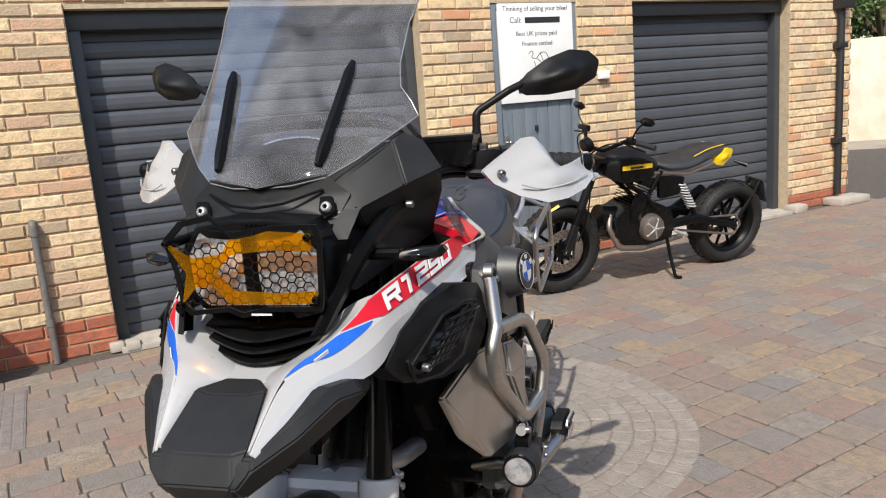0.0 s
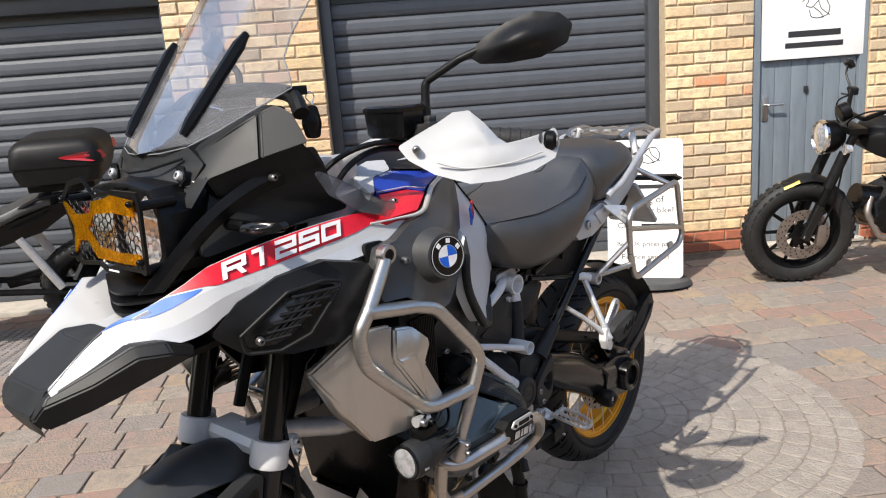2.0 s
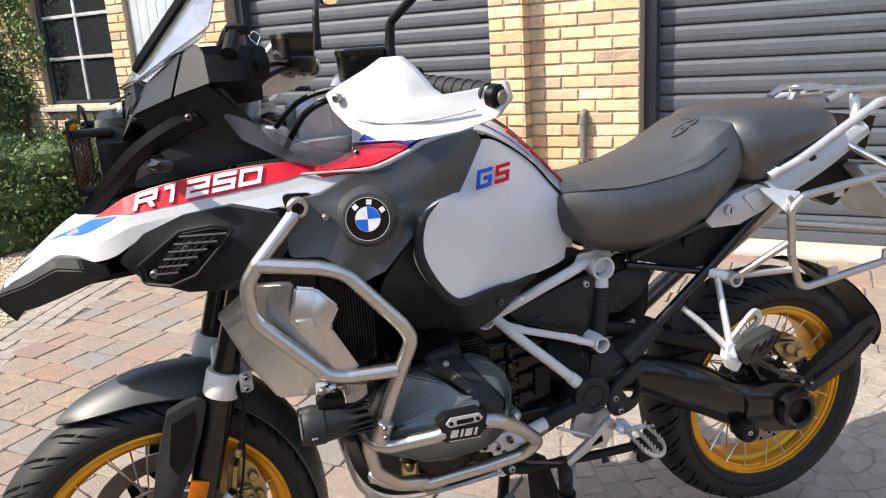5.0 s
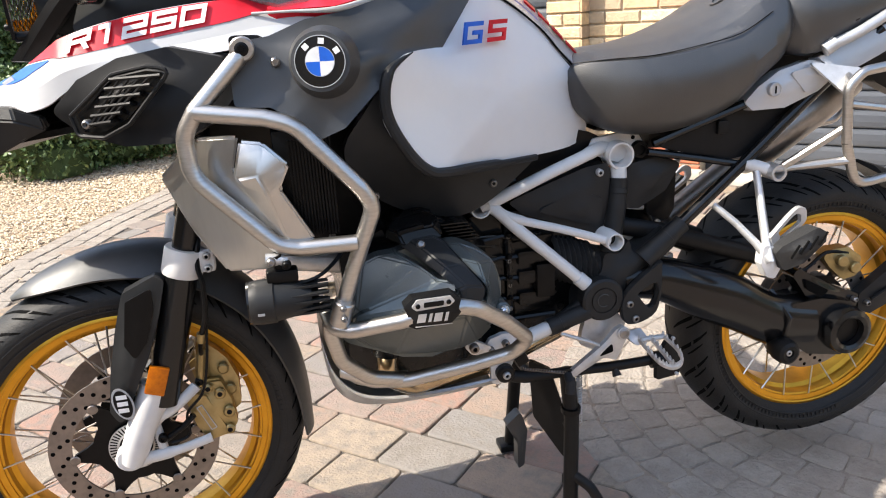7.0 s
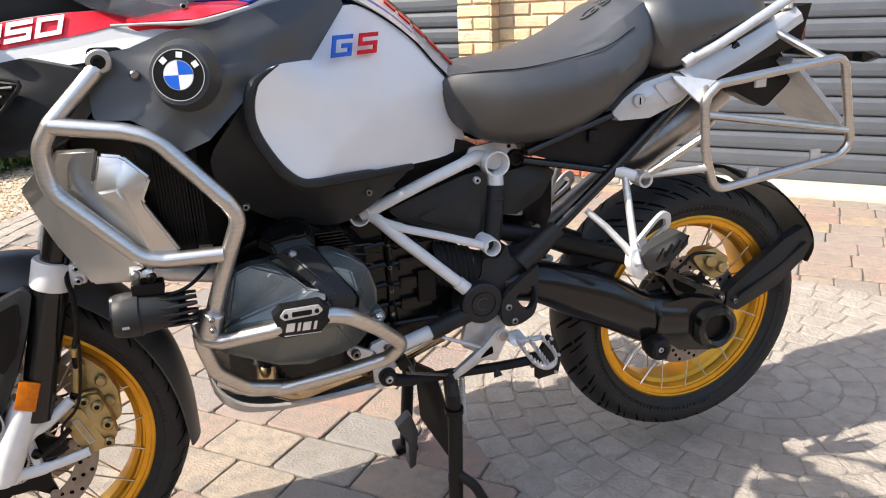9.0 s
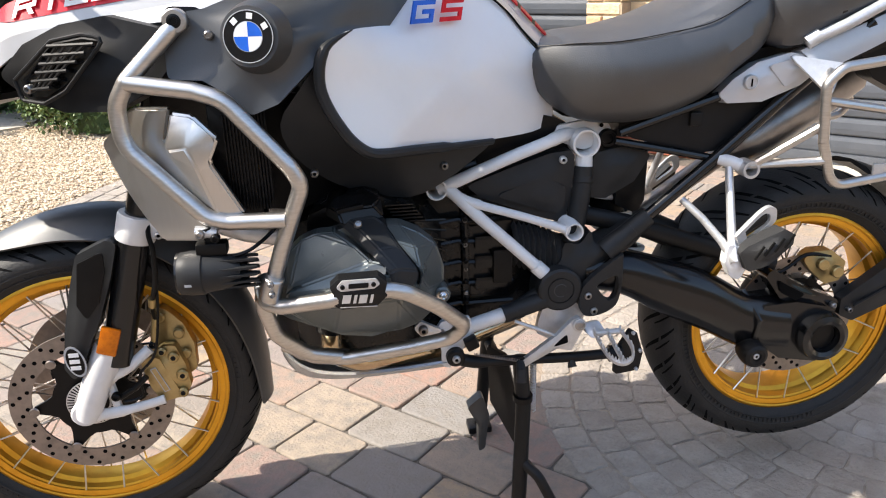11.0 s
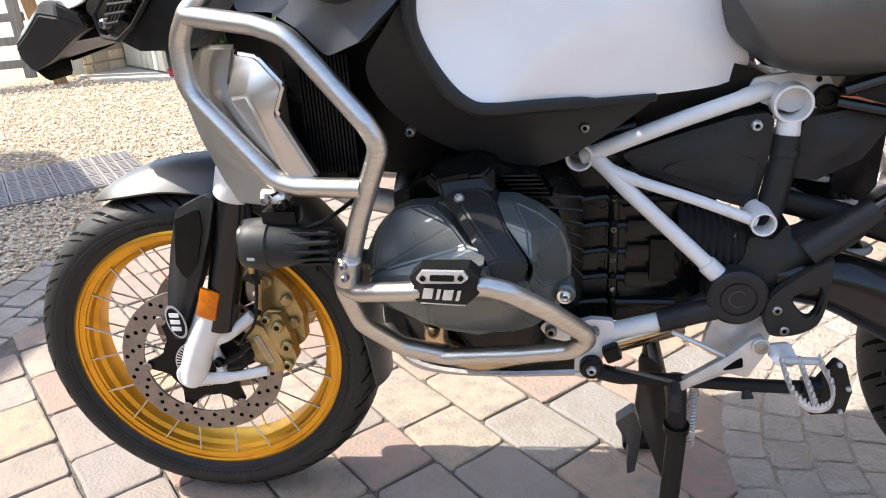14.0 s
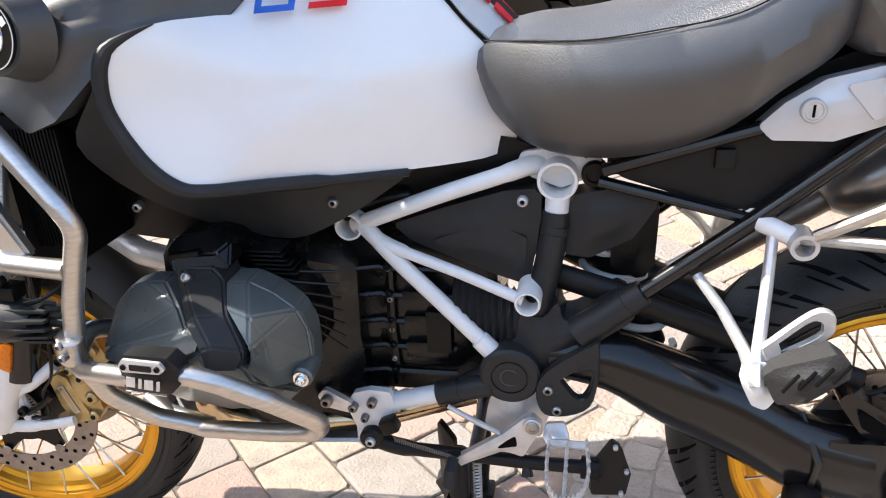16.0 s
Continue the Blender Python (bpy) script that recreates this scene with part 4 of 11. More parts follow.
M_FAIR = mat("satin_fairing_grey", (0.016, 0.0165, 0.017), 0.46, col2=(0.021, 0.0215, 0.022), spec=0.24, scale=18, rvar=0.08, bump=0.0002, bscale=800)
M_LACQ = mat("black_lacquer", (0.003, 0.003, 0.0034), 0.14, spec=0.22, rvar=0.04)
M_GLOSS = mat("gloss_black", (0.006, 0.006, 0.0065), 0.20, coat=0.1, rvar=0.06, spec=0.38)
M_PWHITE = mat("white_paint", (0.46, 0.46, 0.455), 0.28, col2=(0.43, 0.43, 0.425), scale=6, coat=0.5, rvar=0.05)
M_PGREY = mat("light_grey_metal_paint", (0.52, 0.525, 0.535), 0.36, 0.25, col2=(0.47, 0.475, 0.485), scale=8, coat=0.2, rvar=0.05)
M_SILVER = mat("satin_silver_paint", (0.70, 0.705, 0.71), 0.40, 0.15, col2=(0.66, 0.665, 0.67), scale=5, coat=0.15, rvar=0.05)
M_RPAINT = mat("racing_red", (0.66, 0.010, 0.026), 0.34, spec=0.3, coat=0.08, rvar=0.05)
M_BPAINT = mat("racing_blue", (0.012, 0.040, 0.33), 0.34, spec=0.3, coat=0.08, rvar=0.05)
M_LBLUE = mat("light_blue", (0.012, 0.12, 0.60), 0.36, spec=0.25, coat=0.05, rvar=0.05)
M_BRUSHED = mat("brushed_steel_tube", (0.52, 0.50, 0.475), 0.36, 1.0, col2=(0.44, 0.42, 0.395), scale=45, rvar=0.1, stretch=(1, 1, 6))
M_ALU = mat("brushed_aluminium", (0.53, 0.515, 0.49), 0.31, 0.95, col2=(0.49, 0.475, 0.45), scale=60, rvar=0.05, stretch=(1, 1, 0.12))
M_FRAMEW = mat("silver_white_frame_paint", (0.66, 0.66, 0.655), 0.40, 0.05, col2=(0.60, 0.60, 0.595), scale=20)
M_CAST = mat("cast_alloy", (0.55, 0.55, 0.55), 0.42, 0.6, col2=(0.46, 0.46, 0.46), scale=40, bump=0.0006, bscale=400)
M_ENGINE = mat("graphite_engine_paint", (0.098, 0.112, 0.110), 0.30, 0.45, col2=(0.115, 0.128, 0.126), scale=26, bump=0.0002, bscale=500)
M_ENGBLK = mat("black_engine_casting", (0.003, 0.003, 0.0032), 0.26, col2=(0.005, 0.005, 0.0052), spec=0.28, scale=30, bump=0.0002, bscale=260)
M_SEAT = mat("black_seat_vinyl", (0.020, 0.020, 0.0206), 0.42, col2=(0.027, 0.027, 0.0276), spec=1.0, scale=14, rvar=0.08, bump=0.0003, bscale=520)
M_SEATG = mat("grey_seat_vinyl", (0.026, 0.026, 0.027), 0.47, spec=1.0, col2=(0.034, 0.034, 0.035), scale=14, rvar=0.06, bump=0.0009, bscale=520)
M_BRASS = mat("gold_caliper", (0.42, 0.32, 0.15), 0.4, 0.8, col2=(0.34, 0.25, 0.11), scale=40, rvar=0.1)
M_AMBER = mat("amber_reflector", (0.58, 0.15, 0.003), 0.30, coat=0.1, spec=0.25, col2=(0.44, 0.10, 0.002), scale=120)
M_AMBERSHEET = sheet("amber_guard_film", (0.95, 0.56, 0.03), 0.10, 0.10)
M_SCREEN = sheet("clear_screen", (0.80, 0.81, 0.84), 0.05, 0.055)
M_EDGE = mat("screen_edge_plastic", (0.20, 0.21, 0.22), 0.25)
M_STEEL = mat("dull_steel_bolt", (0.33, 0.32, 0.31), 0.32, 0.9)
M_SMOKE = sheet("smoked_deflector", (0.60, 0.60, 0.62), 0.06, 0.10)
M_CHROME = mat("chrome", (0.78, 0.77, 0.75), 0.1, 1.0, col2=(0.7, 0.69, 0.67), rvar=0.04)
M_PIPEWARM = mat("heat_tinted_steel", (0.55, 0.44, 0.28), 0.2, 1.0, col2=(0.40, 0.30, 0.20), scale=10, rvar=0.08)
M_LENS = mat("lamp_lens", (0.75, 0.76, 0.78), 0.12, 0.6, col2=(0.30, 0.305, 0.31), scale=70, coat=1.0)
M_WHITEDECAL = mat("white_decal", (0.80, 0.80, 0.80), 0.4)
M_GREYDECAL = mat("grey_decal", (0.45, 0.46, 0.47), 0.4)
M_RUBBER = mat("grip_rubber", (0.012, 0.012, 0.0125), 0.7, bump=0.001, bscale=300)


def flip_y(bm):
    for v in bm.verts:
        v.co.y = -v.co.y
    bmesh.ops.reverse_faces(bm, faces=bm.faces[:])
    return bm


def pair(name, make, material, parent, label="", smooth=35):
    """A part on the machine's left side and its twin on the right."""
    a = part(name, make(), material, parent, label, smooth)
    b = part(name, flip_y(make()), material, parent, label, smooth)
    return a, b


def shell(outline, bulge=0.01, depth=0.012, way=(0, -1, 0), r=0.0, steps=(0.06, 0.16, 0.34, 0.6, 0.85), sharp=2.0):
    """A curved panel over a closed outline: swelling towards way, with an edge that turns back by depth."""
    w = Vector(way).normalized()
    pts = fillet(outline, r, 4, closed=True) if r else [Vector(p) for p in outline]
    n = len(pts)
    base = np.array([tuple(p) for p in pts])
    c = base.mean(0)
    ss = np.array((0.0,) + tuple(steps))
    P = base[None] * (1 - ss[:, None, None]) + c * ss[:, None, None]
    for _ in range(60):
        inner = np.concatenate([P[2:], np.broadcast_to(c, (1, n, 3))])
        P[1:] = 0.25 * (np.roll(P[1:], 1, 1) + np.roll(P[1:], -1, 1)) + 0.5 * (P[1:] * 0.4 + 0.3 * (P[:-1] + inner))
        c = P[-1].mean(0)
    k = 1 - (1 - ss) ** sharp
    P = P + np.array(w) * bulge * k[:, None, None]
    loops = [[Vector(p) - w * depth for p in P[0]]] + [[Vector(p) for p in row] for row in P]
    bm = bmesh.new()
    vs = rings(bm, loops, close_ends=False)
    top = bm.verts.new(Vector(c) + w * bulge)
    for j in range(n):
        bm.faces.new((vs[-1][j], vs[-1][(j + 1) % n], top))
    bm.faces.new(vs[0][::-1])
    bmesh.ops.recalc_face_normals(bm, faces=bm.faces[:])
    return bm


def soft(pts, n=4, sharp=()):
    """A closed outline drawn smoothly through the points; the corners named in sharp stay crisp."""
    pts = [Vector(p) for p in pts]
    m, out = len(pts), []
    for i in range(m):
        p0, p1, p2, p3 = pts[i - 1], pts[i], pts[(i + 1) % m], pts[(i + 2) % m]
        t1 = (p2 - p1) if i in sharp else (p2 - p0) * 0.5
        t2 = (p2 - p1) if (i + 1) % m in sharp else (p3 - p1) * 0.5
        for k in range(n):
            t = k / n
            out.append(p1 * (2 * t ** 3 - 3 * t * t + 1) + t1 * (t ** 3 - 2 * t * t + t) + p2 * (3 * t * t - 2 * t ** 3) + t2 * (t ** 3 - t * t))
    return out


def faceted(verts, faces, depth, s=1, edge=0.0022):
    """A panel of flat facets with softened creases, its border turned back by depth."""
    bm = bmesh.new()
    vs = {q: bm.verts.new((p[0], p[1] * s, p[2])) for q, p in verts.items() if any(q in f for f in faces)}
    for f in faces:
        bm.faces.new([vs[q] for q in f])
    out = [e for e in bm.edges if len(e.link_faces) == 1]
    made = bmesh.ops.extrude_edge_only(bm, edges=out)["geom"]
    bmesh.ops.translate(bm, verts=[g for g in made if isinstance(g, bmesh.types.BMVert)], vec=(depth[0], depth[1] * s, depth[2]) if isinstance(depth, tuple) else (0, depth * s, 0))
    bmesh.ops.recalc_face_normals(bm, faces=bm.faces[:])
    if sum(f.normal.y * s * f.calc_area() for f in bm.faces) > 0:
        bmesh.ops.reverse_faces(bm, faces=bm.faces[:])
    bmesh.ops.bevel(bm, geom=[e for e in bm.edges if len(e.link_faces) == 2], offset=edge, segments=2, affect="EDGES", clamp_overlap=True)
    return bm


BLOCKS = {"R": "AFBGLQ", "1": "JK", "2": "ABGED", "5": "AFGCD", "0": "AFBECD", "G": "AFEDCH", "S": "AFGCD"}


def block_letter(ch, w, h, t, m, lean=0.28, deep=0.0008):
    """A broad angular letter made of straight strokes, leaning to the right."""
    a, b, c, g = h / 2, h / 2 - t, t / 2, w / 2
    strokes = {"A": (-g, b, g, a), "D": (-g, -a, g, -b), "G": (-g, -c, g, c), "H": (0.0, -c, g, c), "F": (-g, c, -g + t, b), "B": (g - t, c, g, b),
               "E": (-g, -b, -g + t, -c), "C": (g - t, -b, g, -c), "J": (-0.1 * g, -a, -0.1 * g + t, a), "K": (-0.75 * g, b, -0.1 * g, a), "L": (-g, -a, -g + t, -c), "Q": (g - t * 1.9, -a, g - t * 0.7, -c)}
    bm = bmesh.new()
    for q in BLOCKS[ch]:
        x0, y0, x1, y1 = strokes[q]
        if q == "E" and "F" in BLOCKS[ch] and "G" not in BLOCKS[ch]:
            y1 = c
        if q == "C" and "B" in BLOCKS[ch]:
            y1 = c
        if q == "C" and "H" in BLOCKS[ch]:
            y1 = -c
        n = len(bm.verts)
        add_box(bm, (x0, y0, -deep), (x1, y1, deep))
        if q == "Q":
            bm.verts.ensure_lookup_table()
            for v in bm.verts[n:]:
                v.co.x += t * 0.7 if v.co.y < (y0 + y1) / 2 else -t * 0.5
    for v in bm.verts:
        v.co.x += v.co.y * lean
    bmesh.ops.transform(bm, matrix=m, verts=bm.verts[:])
    return bm


def smooth_line(pts, n=8):
    """A soft curve through the given points."""
    pts = [Vector(p) for p in pts]
    out = []
    for i in range(len(pts) - 1):
        p0, p1, p2, p3 = pts[max(i - 1, 0)], pts[i], pts[i + 1], pts[min(i + 2, len(pts) - 1)]
        for k in range(n):
            t = k / n
            out.append(0.5 * ((2 * p1) + (p2 - p0) * t + (2 * p0 - 5 * p1 + 4 * p2 - p3) * t * t + (3 * p1 - p0 - 3 * p2 + p3) * t ** 3))
    out.append(pts[-1])
    return out


def band(a, b, n=6, across=4, lift=0.0, way=(0, -1, 0), depth=0.004):
    """A thick strip of skin between two edge curves, swelling by lift in the middle."""
    w = Vector(way).normalized()
    A, B = smooth_line(a, n), smooth_line(b, n)
    front = []
    for p, q in zip(A, B):
        front.append([p.lerp(q, k / across) + w * lift * 4 * (k / across) * (1 - k / across) for k in range(across + 1)])
    bm = bmesh.new()
    loops = [row + [p - w * depth for p in row[::-1]] for row in front]
    rings(bm, loops)
    return bm


def loft(sections, n=6, ends=True):
    """A smooth body through closed sections of equal count."""
    cols = [smooth_line([s[j] for s in sections], n) for j in range(len(sections[0]))]
    bm = bmesh.new()
    rings(bm, [[c[i] for c in cols] for i in range(len(cols[0]))], close_ends=ends)
    return bm


def bolt(parent, at, r=0.008, way=(0, -1, 0), material=None, h=0.006):
    """A domed button-head bolt with a dark hexagon socket."""
    a = Vector(at)
    d = Vector(way).normalized()
    r *= 0.88
    bm = bmesh.new()
    up = Vector((0, 0, 1)) if abs(d.z) < 0.9 else Vector((1, 0, 0))
    up = (up - d * up.dot(d)).normalized()
    side = d.cross(up)
    prof = [(-0.006, r), (h * 0.45, r), (h * 0.8, r * 0.86), (h, r * 0.62), (h, r * 0.5), (h * 0.45, r * 0.46)]
    rings(bm, [[a + d * q + (up * math.cos(k * math.pi / 9) + side * math.sin(k * math.pi / 9)) * w for k in range(18)] for q, w in prof])
    ob = part("bolt", bm, material or M_STEEL, parent)
    if parent is not None and parent.parent is None:
        part("bolt_socket", cyl(a + d * h * 0.46, a + d * h * 0.62, r * 0.45, 6), M_RECESS_SHADE, ob)
    return ob


# ---- wheels ----
def tyre_profile(rim_r, top_r, half):
    k = top_r - rim_r
    side = [(rim_r - 0.004, half * 0.70), (rim_r + k * 0.10, half * 0.86), (rim_r + k * 0.35, half * 0.99), (rim_r + k * 0.52, half * 0.985),
            (rim_r + k * 0.68, half * 0.90), (rim_r + k * 0.82, half * 0.72), (rim_r + k * 0.93, half * 0.45), (rim_r + k * 0.99, half * 0.18), (top_r, 0.0)]
    return [(r, -y) for r, y in side] + [(r, y) for r, y in side[-2::-1]]


def spoked_wheel(name, parent, cx, cz, rim_r, top_r, half, rim_half, hub_r, seed, label, both_sides=True):
    c = (cx, 0, cz)
    w = rim_half
    lip = [(rim_r, w), (rim_r - 0.0045, w + 0.0012), (rim_r - 0.0075, w - 0.0005), (rim_r - 0.0082, w - 0.004), (rim_r - 0.0125, w - 0.005), (rim_r - 0.0180, w - 0.0062), (rim_r - 0.0186, w - 0.0095),
           (rim_r - 0.0225, w - 0.0115), (rim_r - 0.0235, w * 0.62), (rim_r - 0.0255, w * 0.52), (rim_r - 0.034, w * 0.42), (rim_r - 0.0355, w * 0.2)]
    prof = [(rim_r, -w), (rim_r + 0.004, -w + 0.003), (rim_r - 0.002, -w + 0.008), (rim_r - 0.014, -w + 0.014), (rim_r - 0.022, 0), (rim_r - 0.014, w - 0.014), (rim_r - 0.002, w - 0.008), (rim_r + 0.004, w - 0.003)]
    prof += lip + [(r, -q) for r, q in lip[::-1][:-1]]
    wheel = part(name, turned(prof, "y", c, 96, close=True), M_GOLD, parent, label)
    tp = tyre_profile(rim_r, top_r, half)
    part("tyre", turned(tp, "y", c, 96), M_TYRE, wheel, "black road tyre with slanted tread grooves")
    # tread grooves: near-black strips just above the rubber, groove shade as colour
    def on_tyre(s, a, up=0.0006):
        x = s * (len(tp) - 1)
        i = min(int(x), len(tp) - 2)
        r, y = (tp[i][q] + (tp[i + 1][q] - tp[i][q]) * (x - i) for q in (0, 1))
        r += up
        return (cx + r * math.cos(a), y * 1.004, cz + r * math.sin(a))
    v, f = [], []
    n = 30
    for k in range(n):
        for sgn in (0, 1):
            a0 = 2 * math.pi * (k + 0.5 * sgn) / n
            for s0, s1, da, wid in ((0.20, 0.46, 0.25, 0.0105), (0.235, 0.35, 0.11, 0.006)):
                base = len(v)
                m = 7
                off = 0 if wid > 0.01 else 0.1
                for i in range(m):
                    t = i / (m - 1)
                    s = s0 + (s1 - s0) * t
                    s = s if not sgn else 1 - s
                    a = a0 + off + da * t
                    wd = wid * (0.35 + 0.65 * math.sin(math.pi * (0.1 + 0.8 * t))) / top_r * 0.5
                    v += [on_tyre(s, a - wd), on_tyre(s, a + wd)]
                f += [(base + 2 * i, base + 2 * i + 1, base + 2 * i + 3, base + 2 * i + 2) for i in range(m - 1)]
    part("tread_pattern", quads_mesh("tread_pattern", v, f, M_RECESS_SHADE), M_RECESS_SHADE, wheel, kind="stuff")
    # sidewall rings
    rr = rim_r + (top_r - rim_r) * 0.2
    part("sidewall_rib", turned([(rr - 0.002, -half * 0.935), (rr, -half * 0.96), (rr + 0.002, -half * 0.955)], "y", c, 72), M_TYRE, wheel)
    part("sidewall_rib", turned([(rr + 0.012, -half * 0.99), (rr + 0.014, -half * 1.004), (rr + 0.016, -half * 0.996)], "y", c, 72), M_TYRE, wheel)
    kb = bmesh.new()
    for k in range(150):
        a = 2 * math.pi * k / 150
        if (k // 15) % 5 < 3:
            m = Matrix.Translation(c) @ Matrix.Rotation(-a, 4, "Y")
            add_box(kb, (rr + 0.003, -half * 0.985, -0.0012), (rr + 0.011, -half * 0.955, 0.0012), m=m)
    part("sidewall_knurl", kb, M_TYRE, wheel, kind="stuff")
    hub = part("hub", turned([(0.012, -w * 0.95), (hub_r * 0.55, -w * 0.95), (hub_r * 0.6, -w * 0.7), (hub_r, -w * 0.62), (hub_r, -w * 0.48), (hub_r * 0.6, -w * 0.4), (hub_r * 0.55, 0), (hub_r * 0.6, w * 0.4), (hub_r, w * 0.48), (hub_r, w * 0.62), (hub_r * 0.6, w * 0.7), (hub_r * 0.55, w * 0.95), (0.012, w * 0.95)], "y", c, 40), M_BLACK, wheel)
    bm = bmesh.new()
    tube(bm, [(0, 0, 0), (0, 0, 1)], 0.0019, 6)
    spoke = mesh_of(bm, "spoke", 40)
    spoke.materials.append(M_SPOKE)
    ns = 20
    for sgn in (-1, 1):
        for k in range(ns):
            a = 2 * math.pi * (k + (0.5 if sgn > 0 else 0)) / ns + 0.05
            b = a + (0.62 if k % 2 else -0.62)
            p = Vector((cx + hub_r * 0.95 * math.cos(b), sgn * w * 0.55, cz + hub_r * 0.95 * math.sin(b)))
            q = Vector((cx + (rim_r - 0.016) * math.cos(a), sgn * (w - 0.008), cz + (rim_r - 0.016) * math.sin(a)))
            ob = new("spoke", spoke)
            ob.parent = wheel
            d = q - p
            ob.matrix_basis = Matrix.Translation(p) @ d.to_track_quat("Z", "Y").to_matrix().to_4x4() @ Matrix.Diagonal((1, 1, d.length, 1))
    return wheel


def brake_disc(wheel, cx, cz, y, r1, r0, carrier=True):
    c = (cx, 0, cz)
    d = part("brake_disc", turned([(r0, y - 0.0022), (r1, y - 0.0022), (r1, y + 0.0022), (r0, y + 0.0022)], "y", c, 80, close=True), M_DISC, wheel, "drilled steel brake disc")
    # drilled holes drawn as near-black discs on the steel
    bm = bmesh.new()
    s = -1 if y < 0 else 1
    for k in range(60):
        a = 2 * math.pi * k / 60
        r = r0 + (r1 - r0) * (0.2, 0.5, 0.8)[k % 3]
        p = Vector((cx + r * math.cos(a), y + s * 0.0023, cz + r * math.sin(a)))
        add_cyl(bm, p, p + Vector((0, s * 0.0004, 0)), 0.0042, 10)
    part("drilled_hole", bm, M_RECESS_SHADE, wheel, kind="stuff")
    if carrier:
        pts = []
        for k in range(48):
            a = 2 * math.pi * k / 48
            rr = (r0 - 0.002) if (k % 8) in (0, 1) else (r0 - 0.026 if (k % 8) in (2, 7) else r0 - 0.036)
            pts.append((cx + rr * math.cos(a), cz + rr * math.sin(a)))
        bm = bmesh.new()
        plate(bm, pts, 0.006, "y", y + s * -0.004)
        part("disc_carrier", bm, M_BLACK, wheel)
        for k in range(6):
            a = 2 * math.pi * (k * 8 + 0.5) / 48
            p = Vector((cx + (r0 - 0.002) * math.cos(a), y + s * 0.002, cz + (r0 - 0.002) * math.sin(a)))
            part("disc_bobbin", cyl(p, p + Vector((0, s * 0.004, 0)), 0.010, 14, chamfer=0.002), M_DISC, wheel)
    return d


bike = thing("touring_motorcycle", "white, red, blue and silver adventure motorcycle standing on its centre stand", "motorcycle")
FX, FZ, RX, RZ = -0.004, 0.331, 1.478, 0.380

fw = spoked_wheel("front_wheel", bike, FX, FZ, 0.257, 0.331, 0.061, 0.048, 0.052, 1, "gold cross-spoked front wheel")
for y in (-0.071, 0.071):
    brake_disc(fw, FX, FZ, y, 0.1525, 0.112)
part("sensor_ring", turned([(0.030, -0.079), (0.049, -0.079), (0.049, -0.076), (0.030, -0.076)], "y", (FX, 0, FZ), 48, close=True), M_CAST, fw)
bm = bmesh.new()
for k in range(44):
    a = 2 * math.pi * k / 44
    m = Matrix.Translation((FX, -0.0792, FZ)) @ Matrix.Rotation(-a, 4, "Y")
    add_box(bm, (0.034, -0.0006, -0.0011), (0.047, 0.0004, 0.0011), m=m)
part("sensor_slots", bm, M_RECESS_SHADE, fw, kind="stuff")
part("axle_end", cyl((FX, -0.112, FZ), (FX, 0.112, FZ), 0.015, 20, chamfer=0.003), M_CAST, fw)
part("axle_nut", cyl((FX, -0.128, FZ), (FX, -0.1215, FZ), 0.0105, 6), M_CHROME, fw)
part("axle_washer", cyl((FX, -0.1213, FZ), (FX, -0.118, FZ), 0.018, 20), M_CHROME, fw)

rw = spoked_wheel("rear_wheel", bike, RX, RZ, 0.232, 0.320, 0.085, 0.066, 0.06, 2, "gold cross-spoked rear wheel")
brake_disc(rw, RX, RZ, -0.062, 0.138, 0.10)
# the steering is turned a little to the left
STEER_AXIS = Vector((0.284, 0, 0.959))


def steered(degrees, at=(0.275, 0, 1.13)):
    return Matrix.Translation(at) @ Matrix.Rotation(radians(degrees), 4, STEER_AXIS) @ Matrix.Translation(-Vector(at))


fw.matrix_basis = steered(5.7, (FX, 0, FZ))
part("wheel_centre", turned([(0.0, 0.05), (0.07, 0.05), (0.085, 0.02), (0.085, -0.06), (0.0, -0.06)], "y", (RX, 0, RZ), 32), M_BLACK, rw)

# ---- fork and front end ----
AX = Vector((0.296, 0, 1)).normalized()


def fork_at(z, y=-0.104, dx=0.0):
    return Vector((0.0735 + dx + (z - 0.432) * 0.296, y, z))


